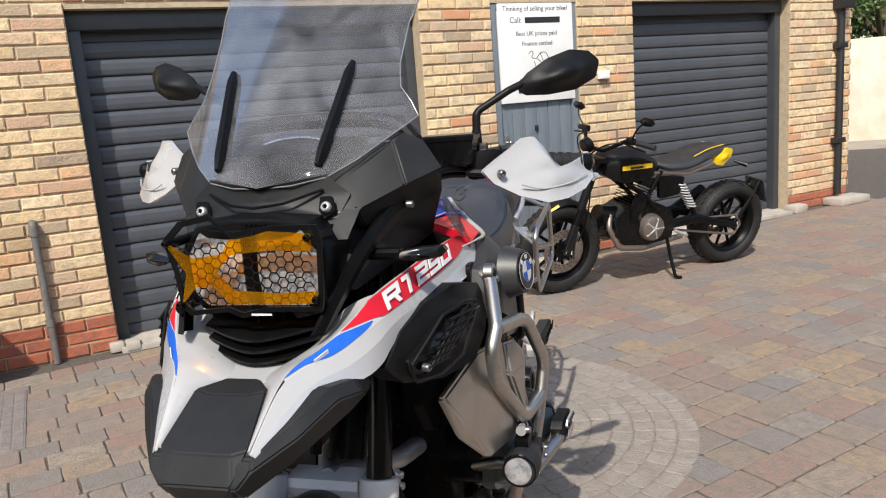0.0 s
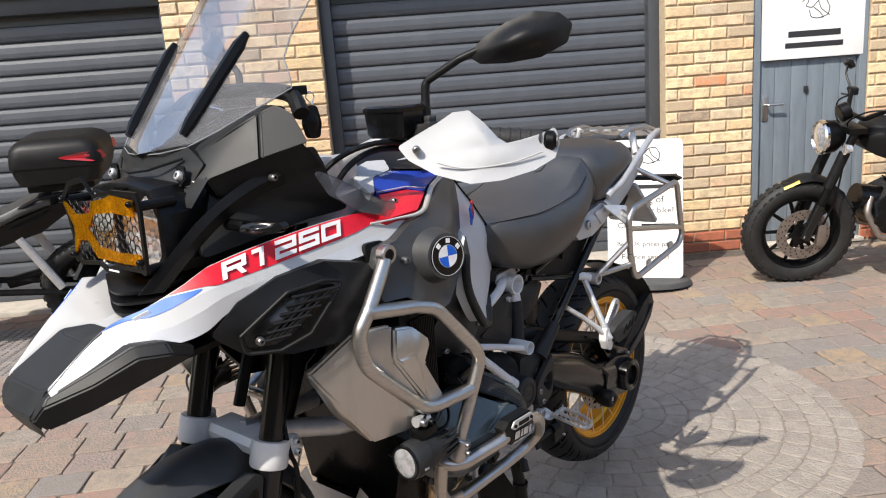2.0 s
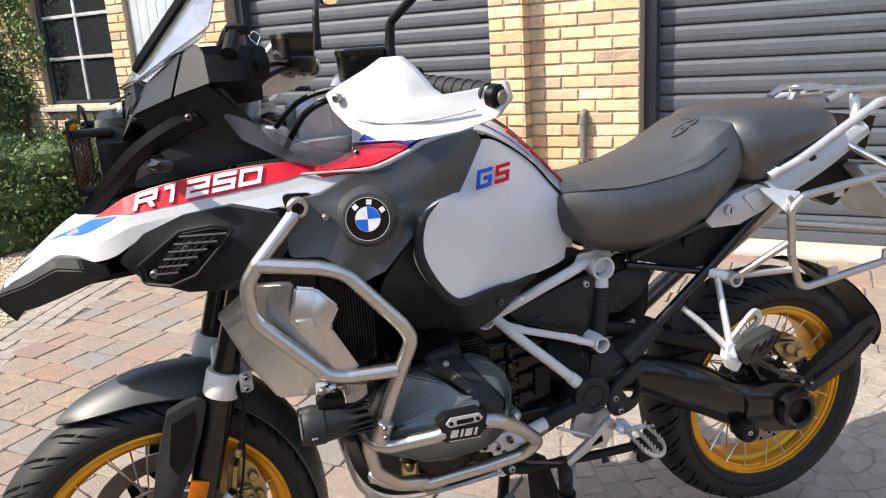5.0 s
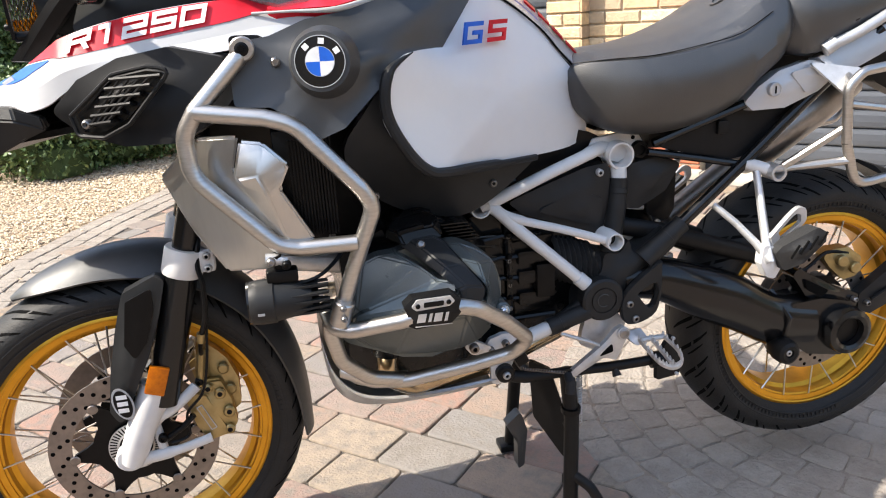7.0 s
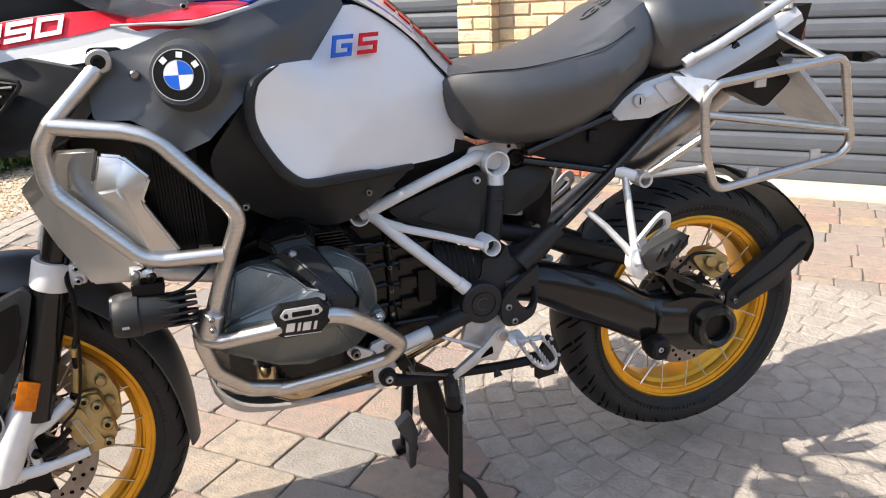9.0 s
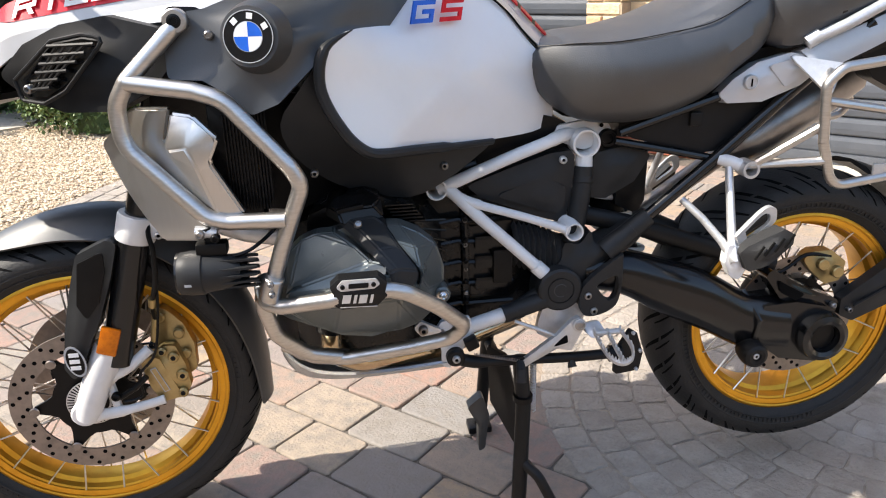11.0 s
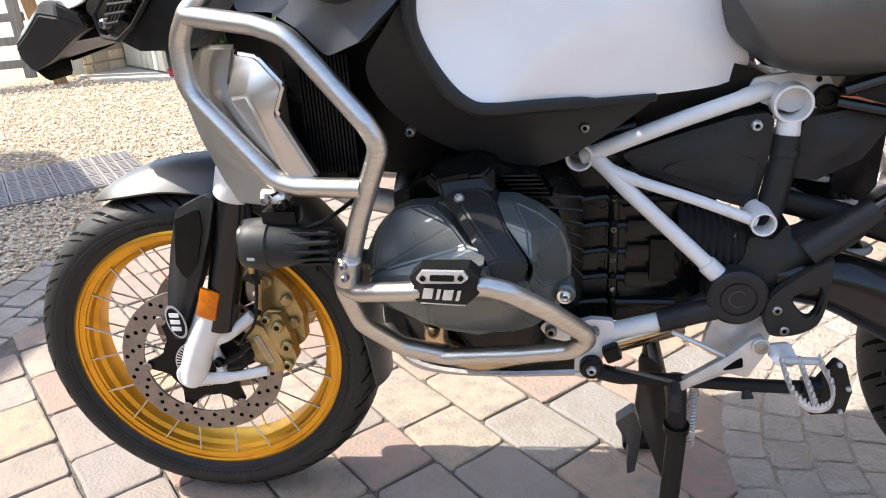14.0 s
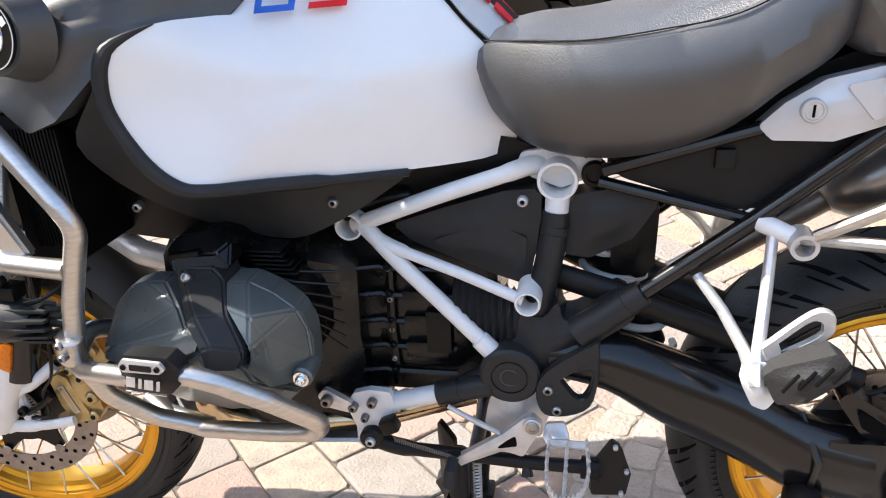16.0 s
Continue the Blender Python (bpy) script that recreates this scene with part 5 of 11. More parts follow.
for s in (1, -1):
    y = -0.104 * s
    built = set(bike.children_recursive)
    part("fork_tube", rod([fork_at(0.428, y), fork_at(0.67, y)], 0.0285, 24), M_GLOSS, bike)
    part("fork_stanchion", rod([fork_at(0.70, y), fork_at(1.13, y)], 0.0235, 24), M_GLOSS, bike)
    leg = part("fork_leg", rod([(0.000, y - 0.004 * s, 0.314), (0.010, y - 0.006 * s, 0.342), (0.030, y - 0.006 * s, 0.388), (0.049, y - 0.004 * s, 0.425), (0.068, y, 0.462)], [0.021, 0.0255, 0.027, 0.0285, 0.0305], 24), M_FRAMEW, bike, "white cast fork leg")
    yy = -0.108 * s
    part("caliper_bracket", rod(smooth_line([(0.000, yy, 0.318), (0.040, yy, 0.318), (0.095, yy, 0.326), (0.146, yy + 0.008 * s, 0.334)], 4), [0.017] * 3 + [0.012] * 4 + [0.0095] * 8, 12, flat=0.7), M_FRAMEW, leg, "white cast caliper arm")
    part("caliper_bracket", rod(smooth_line([(0.038, yy, 0.392), (0.075, yy, 0.404), (0.105, yy, 0.424), (0.134, yy + 0.008 * s, 0.446)], 4), [0.016] * 3 + [0.0105] * 10, 12, flat=0.7), M_FRAMEW, leg, "white cast caliper arm")
    part("bracket_web", rod([(0.050, yy + 0.006 * s, 0.385), (0.058, yy + 0.006 * s, 0.322)], 0.009, 8), M_FRAMEW, leg)
    part("bracket_link", rod([(0.066, yy - 0.004 * s, 0.352), (0.10, yy - 0.004 * s, 0.372), (0.122, yy - 0.002 * s, 0.392)], 0.006, 8), M_BLACK, leg)
    bolt(leg, (0.062, yy - 0.010 * s, 0.358), 0.010, (0, -s, 0), M_BLACK)
    if s == 1:
        part("axle_boss", cyl((FX, -0.118, FZ - 0.008), (FX, -0.09, FZ - 0.008), 0.025, 24, chamfer=0.004), M_FRAMEW, leg)
    # bridge clamp
    bm = bmesh.new()
    ring = [fork_at(0.668, y, 0.0), fork_at(0.672, y, 0.0), fork_at(0.712, y, 0.0), fork_at(0.716, y, 0.0)]
    tube(bm, ring, [0.0335, 0.0355, 0.0355, 0.0335], 28)
    add_box(bm, (0.165, y - 0.012 * s - 0.012, 0.672), (0.205, y - 0.012 * s + 0.012, 0.711), 0.006)
    part("fork_clamp", bm, M_FRAMEW, bike, "white cast fork bridge clamp")
    for z in (0.681, 0.703):
        bolt(bike, (0.193, y - 0.027 * s, z), 0.0082, (0, -s, 0), M_CAST)
    # calipers
    ya = -0.083 * s
    cal = part("brake_caliper", shell([(p[0], ya, p[1]) for p in ((0.112, 0.414), (0.130, 0.424), (0.150, 0.440), (0.176, 0.440), (0.190, 0.400), (0.196, 0.350), (0.180, 0.326), (0.140, 0.322), (0.124, 0.352))], 0.010, 0.022, (0, -s, 0), 0.008, sharp=3.0), M_BRASS, bike, "gold radial brake caliper")
    part("caliper_half", shell([(p[0], -0.050 * s, p[1]) for p in ((0.126, 0.430), (0.130, 0.470), (0.150, 0.512), (0.172, 0.492), (0.190, 0.470), (0.206, 0.425), (0.204, 0.370), (0.180, 0.352), (0.140, 0.380))], 0.008, 0.024, (0, -s, 0), 0.010, sharp=3.0), M_BRASS, cal)
    part("caliper_plate", shell([(p[0], ya - 0.010 * s, p[1]) for p in ((0.110, 0.413), (0.131, 0.425), (0.146, 0.418), (0.176, 0.342), (0.168, 0.330), (0.139, 0.324), (0.122, 0.358))], 0.002, 0.010, (0, -s, 0), 0.005, sharp=4.0), M_BRASS, cal)
    turn = Matrix.Translation((0.142, ya - 0.0132 * s, 0.375)) @ Matrix.Rotation(radians(-22), 4, "Y")
    part("caliper_lettering", box((-0.006, -0.0004, -0.028), (0.006, 0.0004, 0.028), m=turn), M_GREYDECAL, cal)
    part("lettering_field", box((-0.0042, -0.0003, -0.026), (0.0042, 0.0003, 0.026), m=turn @ Matrix.Translation((0, -0.0004 * s, 0))), M_BRASS, cal)
    for p, q in (((0.172, 0.418), 0.011), ((0.184, 0.378), 0.012), ((0.180, 0.340), 0.010), ((0.152, 0.432), 0.009)):
        part("piston_cap", cyl((p[0], ya, p[1]), (p[0], ya - 0.012 * s, p[1]), q, 18, chamfer=0.003), M_BRASS, cal)
        bolt(cal, (p[0], ya - 0.012 * s, p[1]), 0.0055, (0, -s, 0), M_BLACK, 0.002)
    for p in ((0.150, 0.492), (0.182, 0.455), (0.190, 0.410)):
        part("piston_cap", cyl((p[0], -0.055 * s, p[1]), (p[0], -0.066 * s, p[1]), 0.011, 16, chamfer=0.003), M_BRASS, cal)
    part("banjo_fitting", rod([(0.138, ya, 0.438), (0.144, ya - 0.006 * s, 0.470), (0.152, ya - 0.004 * s, 0.512)], 0.007, 10), M_BRASS, cal)
    bolt(cal, (0.138, ya - 0.006 * s, 0.448), 0.009, (0, -s, 0), M_BLACK)
    part("brake_hose", rod(smooth_line([(0.150, ya - 0.004 * s, 0.500), (0.160, y - 0.020 * s, 0.55), (0.176, y - 0.034 * s, 0.60), (0.180, y - 0.034 * s, 0.655), (0.176, y - 0.022 * s, 0.70), (0.20, y + 0.02 * s, 0.80)], 6), 0.0046, 8), M_BLACK, bike)
    part("hose_clip", cyl((0.159, y - 0.018 * s, 0.542), (0.162, y - 0.023 * s, 0.560), 0.008, 10), M_BRASS, bike)
    part("sensor_lead", rod(smooth_line([(0.075, y - 0.012 * s, 0.345), (0.108, y - 0.006 * s, 0.352), (0.112, y - 0.010 * s, 0.40), (0.150, y - 0.020 * s, 0.45), (0.172, y - 0.026 * s, 0.56), (0.174, y - 0.030 * s, 0.64)], 6), 0.0028, 6), M_BLACK, bike)
    # fork guard
    gv = [(0.040, 0.648, 0.012), (0.098, 0.676, 0.020), (0.116, 0.668, 0.022), (0.098, 0.606, 0.028), (0.068, 0.530, 0.030), (0.042, 0.480, 0.030), (0.014, 0.424, 0.026), (-0.002, 0.404, 0.024), (-0.017, 0.430, 0.020), (-0.004, 0.500, 0.018), (0.018, 0.583, 0.014)]
    g = part("fork_guard", shell([(px_, y - d_ * s, pz_) for px_, pz_, d_ in gv], 0.009, 0.03, (0, -s, 0), 0.009, sharp=3.0), M_FAIR, bike, "dark grey plastic fork guard")
    part("guard_recess", shell([(px_, y - 0.0345 * s, pz_) for px_, pz_ in ((0.048, 0.640), (0.094, 0.660), (0.092, 0.622), (0.072, 0.562), (0.046, 0.530), (0.033, 0.560))], 0.0016, 0.004, (0, -s, 0), 0.007), M_BLACK, g)
    bm = bmesh.new()
    oval = [(0.0125 + 0.0165 * math.cos(a) - 0.008 * math.sin(a), 0.452 + 0.031 * math.sin(a) + 0.006 * math.cos(a)) for a in [2 * math.pi * k / 28 for k in range(28)]]
    plate(bm, oval, 0.0012, "y", y - 0.0385 * s)
    dec = part("oval_decal", bm, M_GREYDECAL, g, "oval white maker's badge")
    bm = bmesh.new()
    plate(bm, [(0.0125 + (p[0] - 0.0125) * 0.82, 0.452 + (p[1] - 0.452) * 0.86) for p in oval], 0.0012, "y", y - 0.0394 * s)
    part("decal_field", bm, M_BLACK, g)
    bm = bmesh.new()
    for k in range(3):
        add_box(bm, (0.003, y - 0.0404 * s - 0.0004, 0.436 + k * 0.013), (0.021, y - 0.0404 * s + 0.0004, 0.444 + k * 0.013))
    part("decal_bars", bm, M_WHITEDECAL, g)
    # side reflector
    m = Matrix.Translation((0.0745, y - 0.0305 * s, 0.484)) @ Matrix.Rotation(math.atan(0.36), 4, "Y")
    part("side_reflector", box((-0.0175, -0.004, -0.028), (0.0175, 0.004, 0.028), 0.003, m), M_AMBER, bike, "amber side reflector")
    if s == -1:
        for ob in bike.children_recursive:
            if ob not in built:
                ob.data.transform(steered(11.4))

part("fork_bridge", loft([[Vector((0.165 + a, y, 0.70 + b)) for a, b in ((-0.03, -0.018), (0.03, -0.018), (0.034, 0.0), (0.026, 0.014), (-0.026, 0.014), (-0.034, 0.0))] for y in (-0.07, -0.03, 0.03, 0.07)], 3), M_FRAMEW, bike, "white fork bridge")
part("telelever_arm", rod(fillet([(0.17, 0.0, 0.70), (0.34, -0.08, 0.66), (0.48, -0.10, 0.64)], 0.05), 0.02, 12), M_CAST, bike)
part("telelever_arm", rod(fillet([(0.17, 0.0, 0.70), (0.34, 0.08, 0.66), (0.48, 0.10, 0.64)], 0.05), 0.02, 12), M_CAST, bike)
part("steering_damper", rod([(0.185, 0.03, 0.74), (0.27, 0.02, 0.98)], 0.012, 12), M_BLACK, bike)
part("front_shock", rod([(0.25, 0, 0.70), (0.40, 0, 1.02)], 0.034, 16), M_BLACK, bike)
part("top_yoke", box((0.225, -0.135, 1.10), (0.325, 0.135, 1.135), 0.012), M_CAST, bike)

# front mudguard
st = [(-0.168, 0.640, 0.010, 0.004), (-0.135, 0.664, 0.042, 0.016), (-0.09, 0.686, 0.058, 0.028), (-0.02, 0.708, 0.068, 0.040), (0.06, 0.714, 0.074, 0.050), (0.13, 0.700, 0.076, 0.055),
      (0.20, 0.655, 0.076, 0.05), (0.265, 0.585, 0.075, 0.045), (0.315, 0.49, 0.073, 0.04), (0.338, 0.38, 0.070, 0.03), (0.340, 0.262, 0.062, 0.02)]
secs = []
for i, (x, z, h, dr) in enumerate(st):
    a, b = st[max(i - 1, 0)], st[min(i + 1, len(st) - 1)]
    t = Vector((b[0] - a[0], 0, b[1] - a[1])).normalized()
    nrm = Vector((-t.z, 0, t.x))
    sec = []
    for k in range(13):
        u = -1 + k / 6
        sec.append(Vector((x, h * u, z)) - nrm * dr * abs(u) ** 2.2)
    for k in range(12, -1, -1):
        u = -1 + k / 6
        sec.append(Vector((x, h * u * 0.96, z)) - nrm * (dr * abs(u) ** 2.2 + 0.004))
    secs.append(sec)
part("front_mudguard", loft(secs, 4), M_DGREY, bike, "dark grey front mudguard with a long rear flap").matrix_basis = steered(5.7, (FX, 0, FZ))

# ---- beak and side stripe ----
stations = [
    ((-0.187, -0.066, 0.937), (-0.190, -0.070, 0.936), (-0.190, -0.073, 0.934), (-0.190, -0.076, 0.931), (-0.190, -0.080, 0.925)),
    ((-0.100, -0.056, 0.985), (-0.103, -0.086, 1.005), (-0.105, -0.091, 1.002), (-0.100, -0.113, 0.985), (-0.100, -0.123, 0.972)),
    ((-0.050, -0.030, 0.987), (-0.045, -0.122, 1.031), (-0.040, -0.138, 1.019), (-0.035, -0.155, 0.999), (-0.032, -0.168, 0.975)),
    ((0.010, -0.060, 1.000), (0.000, -0.150, 1.056), (0.004, -0.170, 1.038), (0.008, -0.182, 1.016), (0.010, -0.188, 0.985)),
    ((0.050, -0.120, 1.060), (0.050, -0.172, 1.083), (0.052, -0.192, 1.052), (0.054, -0.198, 1.035), (0.056, -0.200, 1.010)),
    ((0.150, -0.165, 1.100), (0.150, -0.206, 1.106), (0.152, -0.218, 1.068), (0.154, -0.224, 1.052), (0.156, -0.232, 1.036)),
    ((0.270, -0.190, 1.118), (0.270, -0.229, 1.119), (0.270, -0.241, 1.085), (0.272, -0.246, 1.069), (0.274, -0.256, 1.048)),
    ((0.350, -0.190, 1.112), (0.350, -0.236, 1.113), (0.352, -0.246, 1.096), (0.355, -0.254, 1.080), (0.358, -0.267, 1.058)),
    ((0.450, -0.200, 1.076), (0.450, -0.244, 1.078), (0.450, -0.252, 1.077), (0.452, -0.258, 1.072), (0.454, -0.264, 1.062)),
]
for s in (1, -1):
    def edge(i, a=0, b=9):
        return [Vector((p[i][0], p[i][1] * s, p[i][2])) for p in stations[a:b]]
    side = Vector((0, -s, 0.35))
    part("beak_top", band(edge(0, 0, 5), edge(1, 0, 5), lift=0.003, way=(0, -0.3 * s, 1)), M_PWHITE, bike, "white painted beak panel")
    part("stripe", band(edge(1, 1, 9), edge(2, 1, 9), 6, 3, way=side), M_PWHITE, bike, "white racing stripe")
    hi_, lo_ = smooth_line(edge(1), 20), smooth_line(edge(2), 20)

    def ribbon(rows):
        a, b = [], []
        for u, v0, v1 in rows:
            p, q = hi_[round(u * 20)], lo_[round(u * 20)]
            a.append(q.lerp(p, v1) + side.normalized() * 0.0014)
            b.append(q.lerp(p, v0) + side.normalized() * 0.0014)
        return band(a, b, 3, 2, way=side)
    part("stripe", ribbon(((1.0, 0.90, 0.98), (1.4, 0.35, 0.98), (1.8, 0.02, 0.98), (2.2, 0.02, 0.98), (2.5, 0.03, 0.90), (2.8, 0.05, 0.64), (3.1, 0.10, 0.42), (3.4, 0.20, 0.26))), M_LBLUE, bike, "blue racing stripe with pointed ends")
    part("stripe", ribbon(((2.6, 0.94, 0.98), (2.9, 0.70, 0.98), (3.2, 0.48, 0.98), (3.6, 0.24, 0.98), (4.0, 0.04, 0.98), (5.0, 0.02, 0.98), (6.0, 0.02, 0.98), (6.6, 0.04, 0.98), (7.0, 0.30, 0.98), (7.3, 0.80, 0.98))), M_RPAINT, bike, "red racing stripe with pointed ends")
    part("stripe", band(edge(2), edge(3), 6, 2, way=side), M_PWHITE, bike, "white racing stripe")
    part("side_panel", band(edge(3), edge(4), 6, 2, way=side), M_PGREY, bike, "light grey side panel")
    # number on the stripe
    upper, lower = smooth_line(edge(1, 3, 9), 10), smooth_line(edge(2, 3, 9), 10)

    def on_stripe(p):
        x, v = 0.157 + p.x * s * 0.93, 0.5 + p.y / 0.042
        def at(line):
            for a, b in zip(line, line[1:]):
                if a.x <= x <= b.x:
                    return a.lerp(b, (x - a.x) / (b.x - a.x))
            return line[-1]
        return at(lower).lerp(at(upper), v) + side.normalized() * (0.0042 + p.z)
    for ch, k in zip("R1250", (-0.092, -0.046, 0.0, 0.046, 0.092)):
        bm = block_letter(ch, 0.040, 0.031, 0.0072, Matrix.Translation((k, 0.001, 0)))
        for v in bm.verts:
            v.co = on_stripe(v.co)
        part("model_digit" if ch != "R" else "model_letter", bm, M_WHITEDECAL, bike, "white raised model number")
    part("decal_lettering", box((-0.006, -0.0006, -0.004), (0.02, 0.0006, 0.004), m=Matrix.Translation((-0.062, -0.1195 * s, 1.0175)) @ Matrix.Rotation(radians(-27), 4, "Y") @ Matrix.Rotation(radians(-33 * s), 4, "Z")), M_WHITEDECAL, bike)
    # black beak cheek
    bv = dict(a=(-0.195, -0.075, 0.928), b=(-0.140, -0.110, 0.956), c=(-0.088, -0.146, 0.986), d=(-0.050, -0.168, 0.985), e=(-0.008, -0.178, 0.968), f=(-0.205, -0.076, 0.914), g=(-0.146, -0.122, 0.938), h=(-0.090, -0.158, 0.968), i=(-0.045, -0.178, 0.964), j=(-0.214, -0.058, 0.893), k=(-0.196, -0.062, 0.872), l=(-0.140, -0.094, 0.889), m=(-0.095, -0.122, 0.908), n=(-0.045, -0.152, 0.931), o=(-0.005, -0.168, 0.947))
    part("beak_cheek", faceted(bv, ("abgf", "bchg", "cdih", "deoi", "fglkj", "ghml", "hinm", "ion"), 0.022, s, 0.003), M_FAIR, bike, "dark grey plastic beak edge", smooth=25)
nv = dict(a=(-0.068, 0.026, 0.990), b=(-0.068, -0.026, 0.990), c=(-0.105, -0.058, 0.987), d=(-0.188, -0.068, 0.938), e=(-0.188, 0.068, 0.938), f=(-0.105, 0.058, 0.987), g=(-0.216, -0.052, 0.896), h=(-0.216, 0.052, 0.896), i=(-0.204, -0.034, 0.869), j=(-0.204, 0.034, 0.869), k=(-0.112, 0.030, 0.982), l=(-0.112, -0.030, 0.982), m=(-0.194, 0.044, 0.932), n=(-0.194, -0.044, 0.932))
part("beak_nose", faceted(nv, ("ablk", "bcl", "fak", "cdnl", "efkm", "klnm", "mngh", "dgn", "ehm", "gijh"), (0.012, 0.0, -0.018), 1, 0.003), M_FAIR, bike, "dark grey nose insert", smooth=1)
part("beak_underside", shell([(-0.20, 0.05, 0.878), (-0.20, -0.05, 0.878), (-0.08, -0.12, 0.922), (0.10, -0.15, 0.945), (0.10, 0.15, 0.945), (-0.08, 0.12, 0.915)], 0.005, 0.01, (0, 0, -1), 0.02), M_BLACK, bike)
part("beak_bridge", shell([(-0.075, 0.06, 0.986), (-0.075, -0.06, 0.986), (0.0, -0.10, 0.998), (0.075, -0.075, 0.985), (0.085, 0, 0.972), (0.075, 0.075, 0.985), (0.0, 0.10, 0.998)], 0.004, 0.012, (-0.1, 0, 1), 0.02), M_PWHITE, bike, "white beak centre panel")
# grille slats below the lamp
for k, (z, w) in enumerate(((1.000, 0.085), (1.018, 0.092), (1.036, 0.098))):
    part("chin_louvre", band([(-0.005 + k * 0.003, -w, z + 0.012), (-0.035, 0, z), (-0.005 + k * 0.003, w, z + 0.012)], [(0.045, -w, z + 0.022), (0.02, 0, z + 0.010), (0.045, w, z + 0.022)], 6, 2, way=(-0.3, 0, 1), depth=0.005), M_BLACK, bike)

# ---- headlamp and its guard ----
lamp = part("headlamp", loft([[Vector((x, y * k, 1.132 + (z - 1.132) * k)) for y, z in ((-0.118, 1.09), (-0.09, 1.066), (0.09, 1.066), (0.118, 1.09), (0.122, 1.165), (0.095, 1.205), (0.03, 1.215), (-0.03, 1.215), (-0.095, 1.205), (-0.122, 1.165))] for x, k in ((0.002, 0.90), (0.012, 1.0), (0.09, 1.02), (0.17, 0.8))], 3), M_BLACK, bike, "wide twin headlamp in a black housing")
part("lens", shell([(0.001, y, z) for y, z in ((-0.105, 1.10), (-0.085, 1.08), (0.085, 1.08), (0.105, 1.10), (0.108, 1.16), (0.085, 1.195), (-0.085, 1.195), (-0.108, 1.16))], 0.008, 0.004, (-1, 0, 0), 0.01), M_LENS, lamp, "clear faceted headlamp lens")
part("lamp_divider", box((-0.009, -0.012, 1.085), (0.0, 0.012, 1.195), 0.003), M_BLACK, lamp)
GX = -0.036


def gp(px, py):
    """A place on the lamp guard's plane."""
    return (0.120 - (px - 185) / 355 * 0.240, 1.190 - (py - 400 - (px - 185) * 0.045) / 115 * 0.112)


def guard_plate(pts, thick, x, r=0.003):
    bm = bmesh.new()
    o = fillet([(q[0], q[1], 0) for q in (gp(*p) for p in pts)], r, 3, closed=True)
    plate(bm, [(p.x, p.y) for p in o], thick, "x", x)
    return bm


edge_pts = [(180, 398), (225, 372), (300, 366), (345, 398), (440, 392), (552, 398), (560, 420), (552, 505), (545, 528), (420, 522), (355, 530), (320, 518), (225, 520), (205, 505), (198, 450)]
bm = bmesh.new()
ring_o = [gp(*p) for p in edge_pts]
c = (sum(p[0] for p in ring_o) / len(ring_o), sum(p[1] for p in ring_o) / len(ring_o))
ring_i = [(c[0] + (p[0] - c[0]) * 0.94, c[1] + (p[1] - c[1]) * 0.89) for p in ring_o]
loops = [[Vector((x, *p)) for p in rg] for x, rg in ((GX - 0.002, ring_o), (GX - 0.002, ring_i), (GX + 0.003, ring_i), (GX + 0.003, ring_o))]
rings(bm, loops, close_ends=False, close_v=True)
guard = part("lamp_guard", bm, M_BLACK, bike, "black mesh headlamp guard with an amber cross panel")
part("amber_cross", guard_plate([(185, 400), (250, 430), (325, 428), (345, 408), (400, 405), (440, 400), (538, 410), (538, 436), (440, 428), (345, 430), (305, 455), (345, 485), (440, 494), (540, 496), (540, 514), (460, 512), (330, 505), (295, 475), (250, 475), (210, 502), (232, 452)], 0.003, GX - 0.004), M_AMBERSHEET, guard, "translucent amber cross-shaped panel")
bm = bmesh.new()
hr = 0.0088
for i in range(-8, 9):
    for j in range(-6, 7):
        y = i * hr * 1.5 * 1.0
        z = 1.132 + (j + (i % 2) * 0.5) * hr * 1.732
        if abs(y) < 0.108 and 1.085 < z < 1.185:
            for k in range(3):
                a = radians(60 * k)
                b = radians(60 * k + 60)
                add_cyl(bm, (GX, y + hr * math.cos(a), z + hr * math.sin(a)), (GX, y + hr * math.cos(b), z + hr * math.sin(b)), 0.0011, 4)
part("hex_mesh", bm, M_BLACK, guard, kind="stuff")
for p in ((190, 403), (530, 415), (205, 500), (535, 508)):
    y, z = gp(*p)
    bolt(guard, (GX - 0.005, y, z), 0.006, (-1, 0, 0), M_BLACK)
for y, z in ((-0.118, 1.185), (0.118, 1.185), (-0.112, 1.085), (0.112, 1.085)):
    part("stand_off", cyl((GX, y, z), (0.03, y * 0.98, z), 0.008, 12), M_BLACK, guard)
part("guard_lettering", box((GX - 0.0065, -0.045, 1.0765), (GX - 0.0058, -0.012, 1.0795)), M_WHITEDECAL, guard)

# ---- windscreen and cockpit ----
def screen_x(y, z):
    return 0.050 + 0.785 * (z - 1.255) + 1.85 * y * y


half = [(0.0, 1.252), (0.05, 1.254), (0.10, 1.262), (0.14, 1.284), (0.18, 1.314), (0.217, 1.343), (0.204, 1.367), (0.186, 1.392), (0.180, 1.430), (0.184, 1.50), (0.195, 1.55), (0.192, 1.60), (0.15, 1.63), (0.08, 1.642), (0.0, 1.645)]
bm = bmesh.new()
levels = 26
zs = [1.252 + (1.645 - 1.252) * i / (levels - 1) for i in range(levels)]


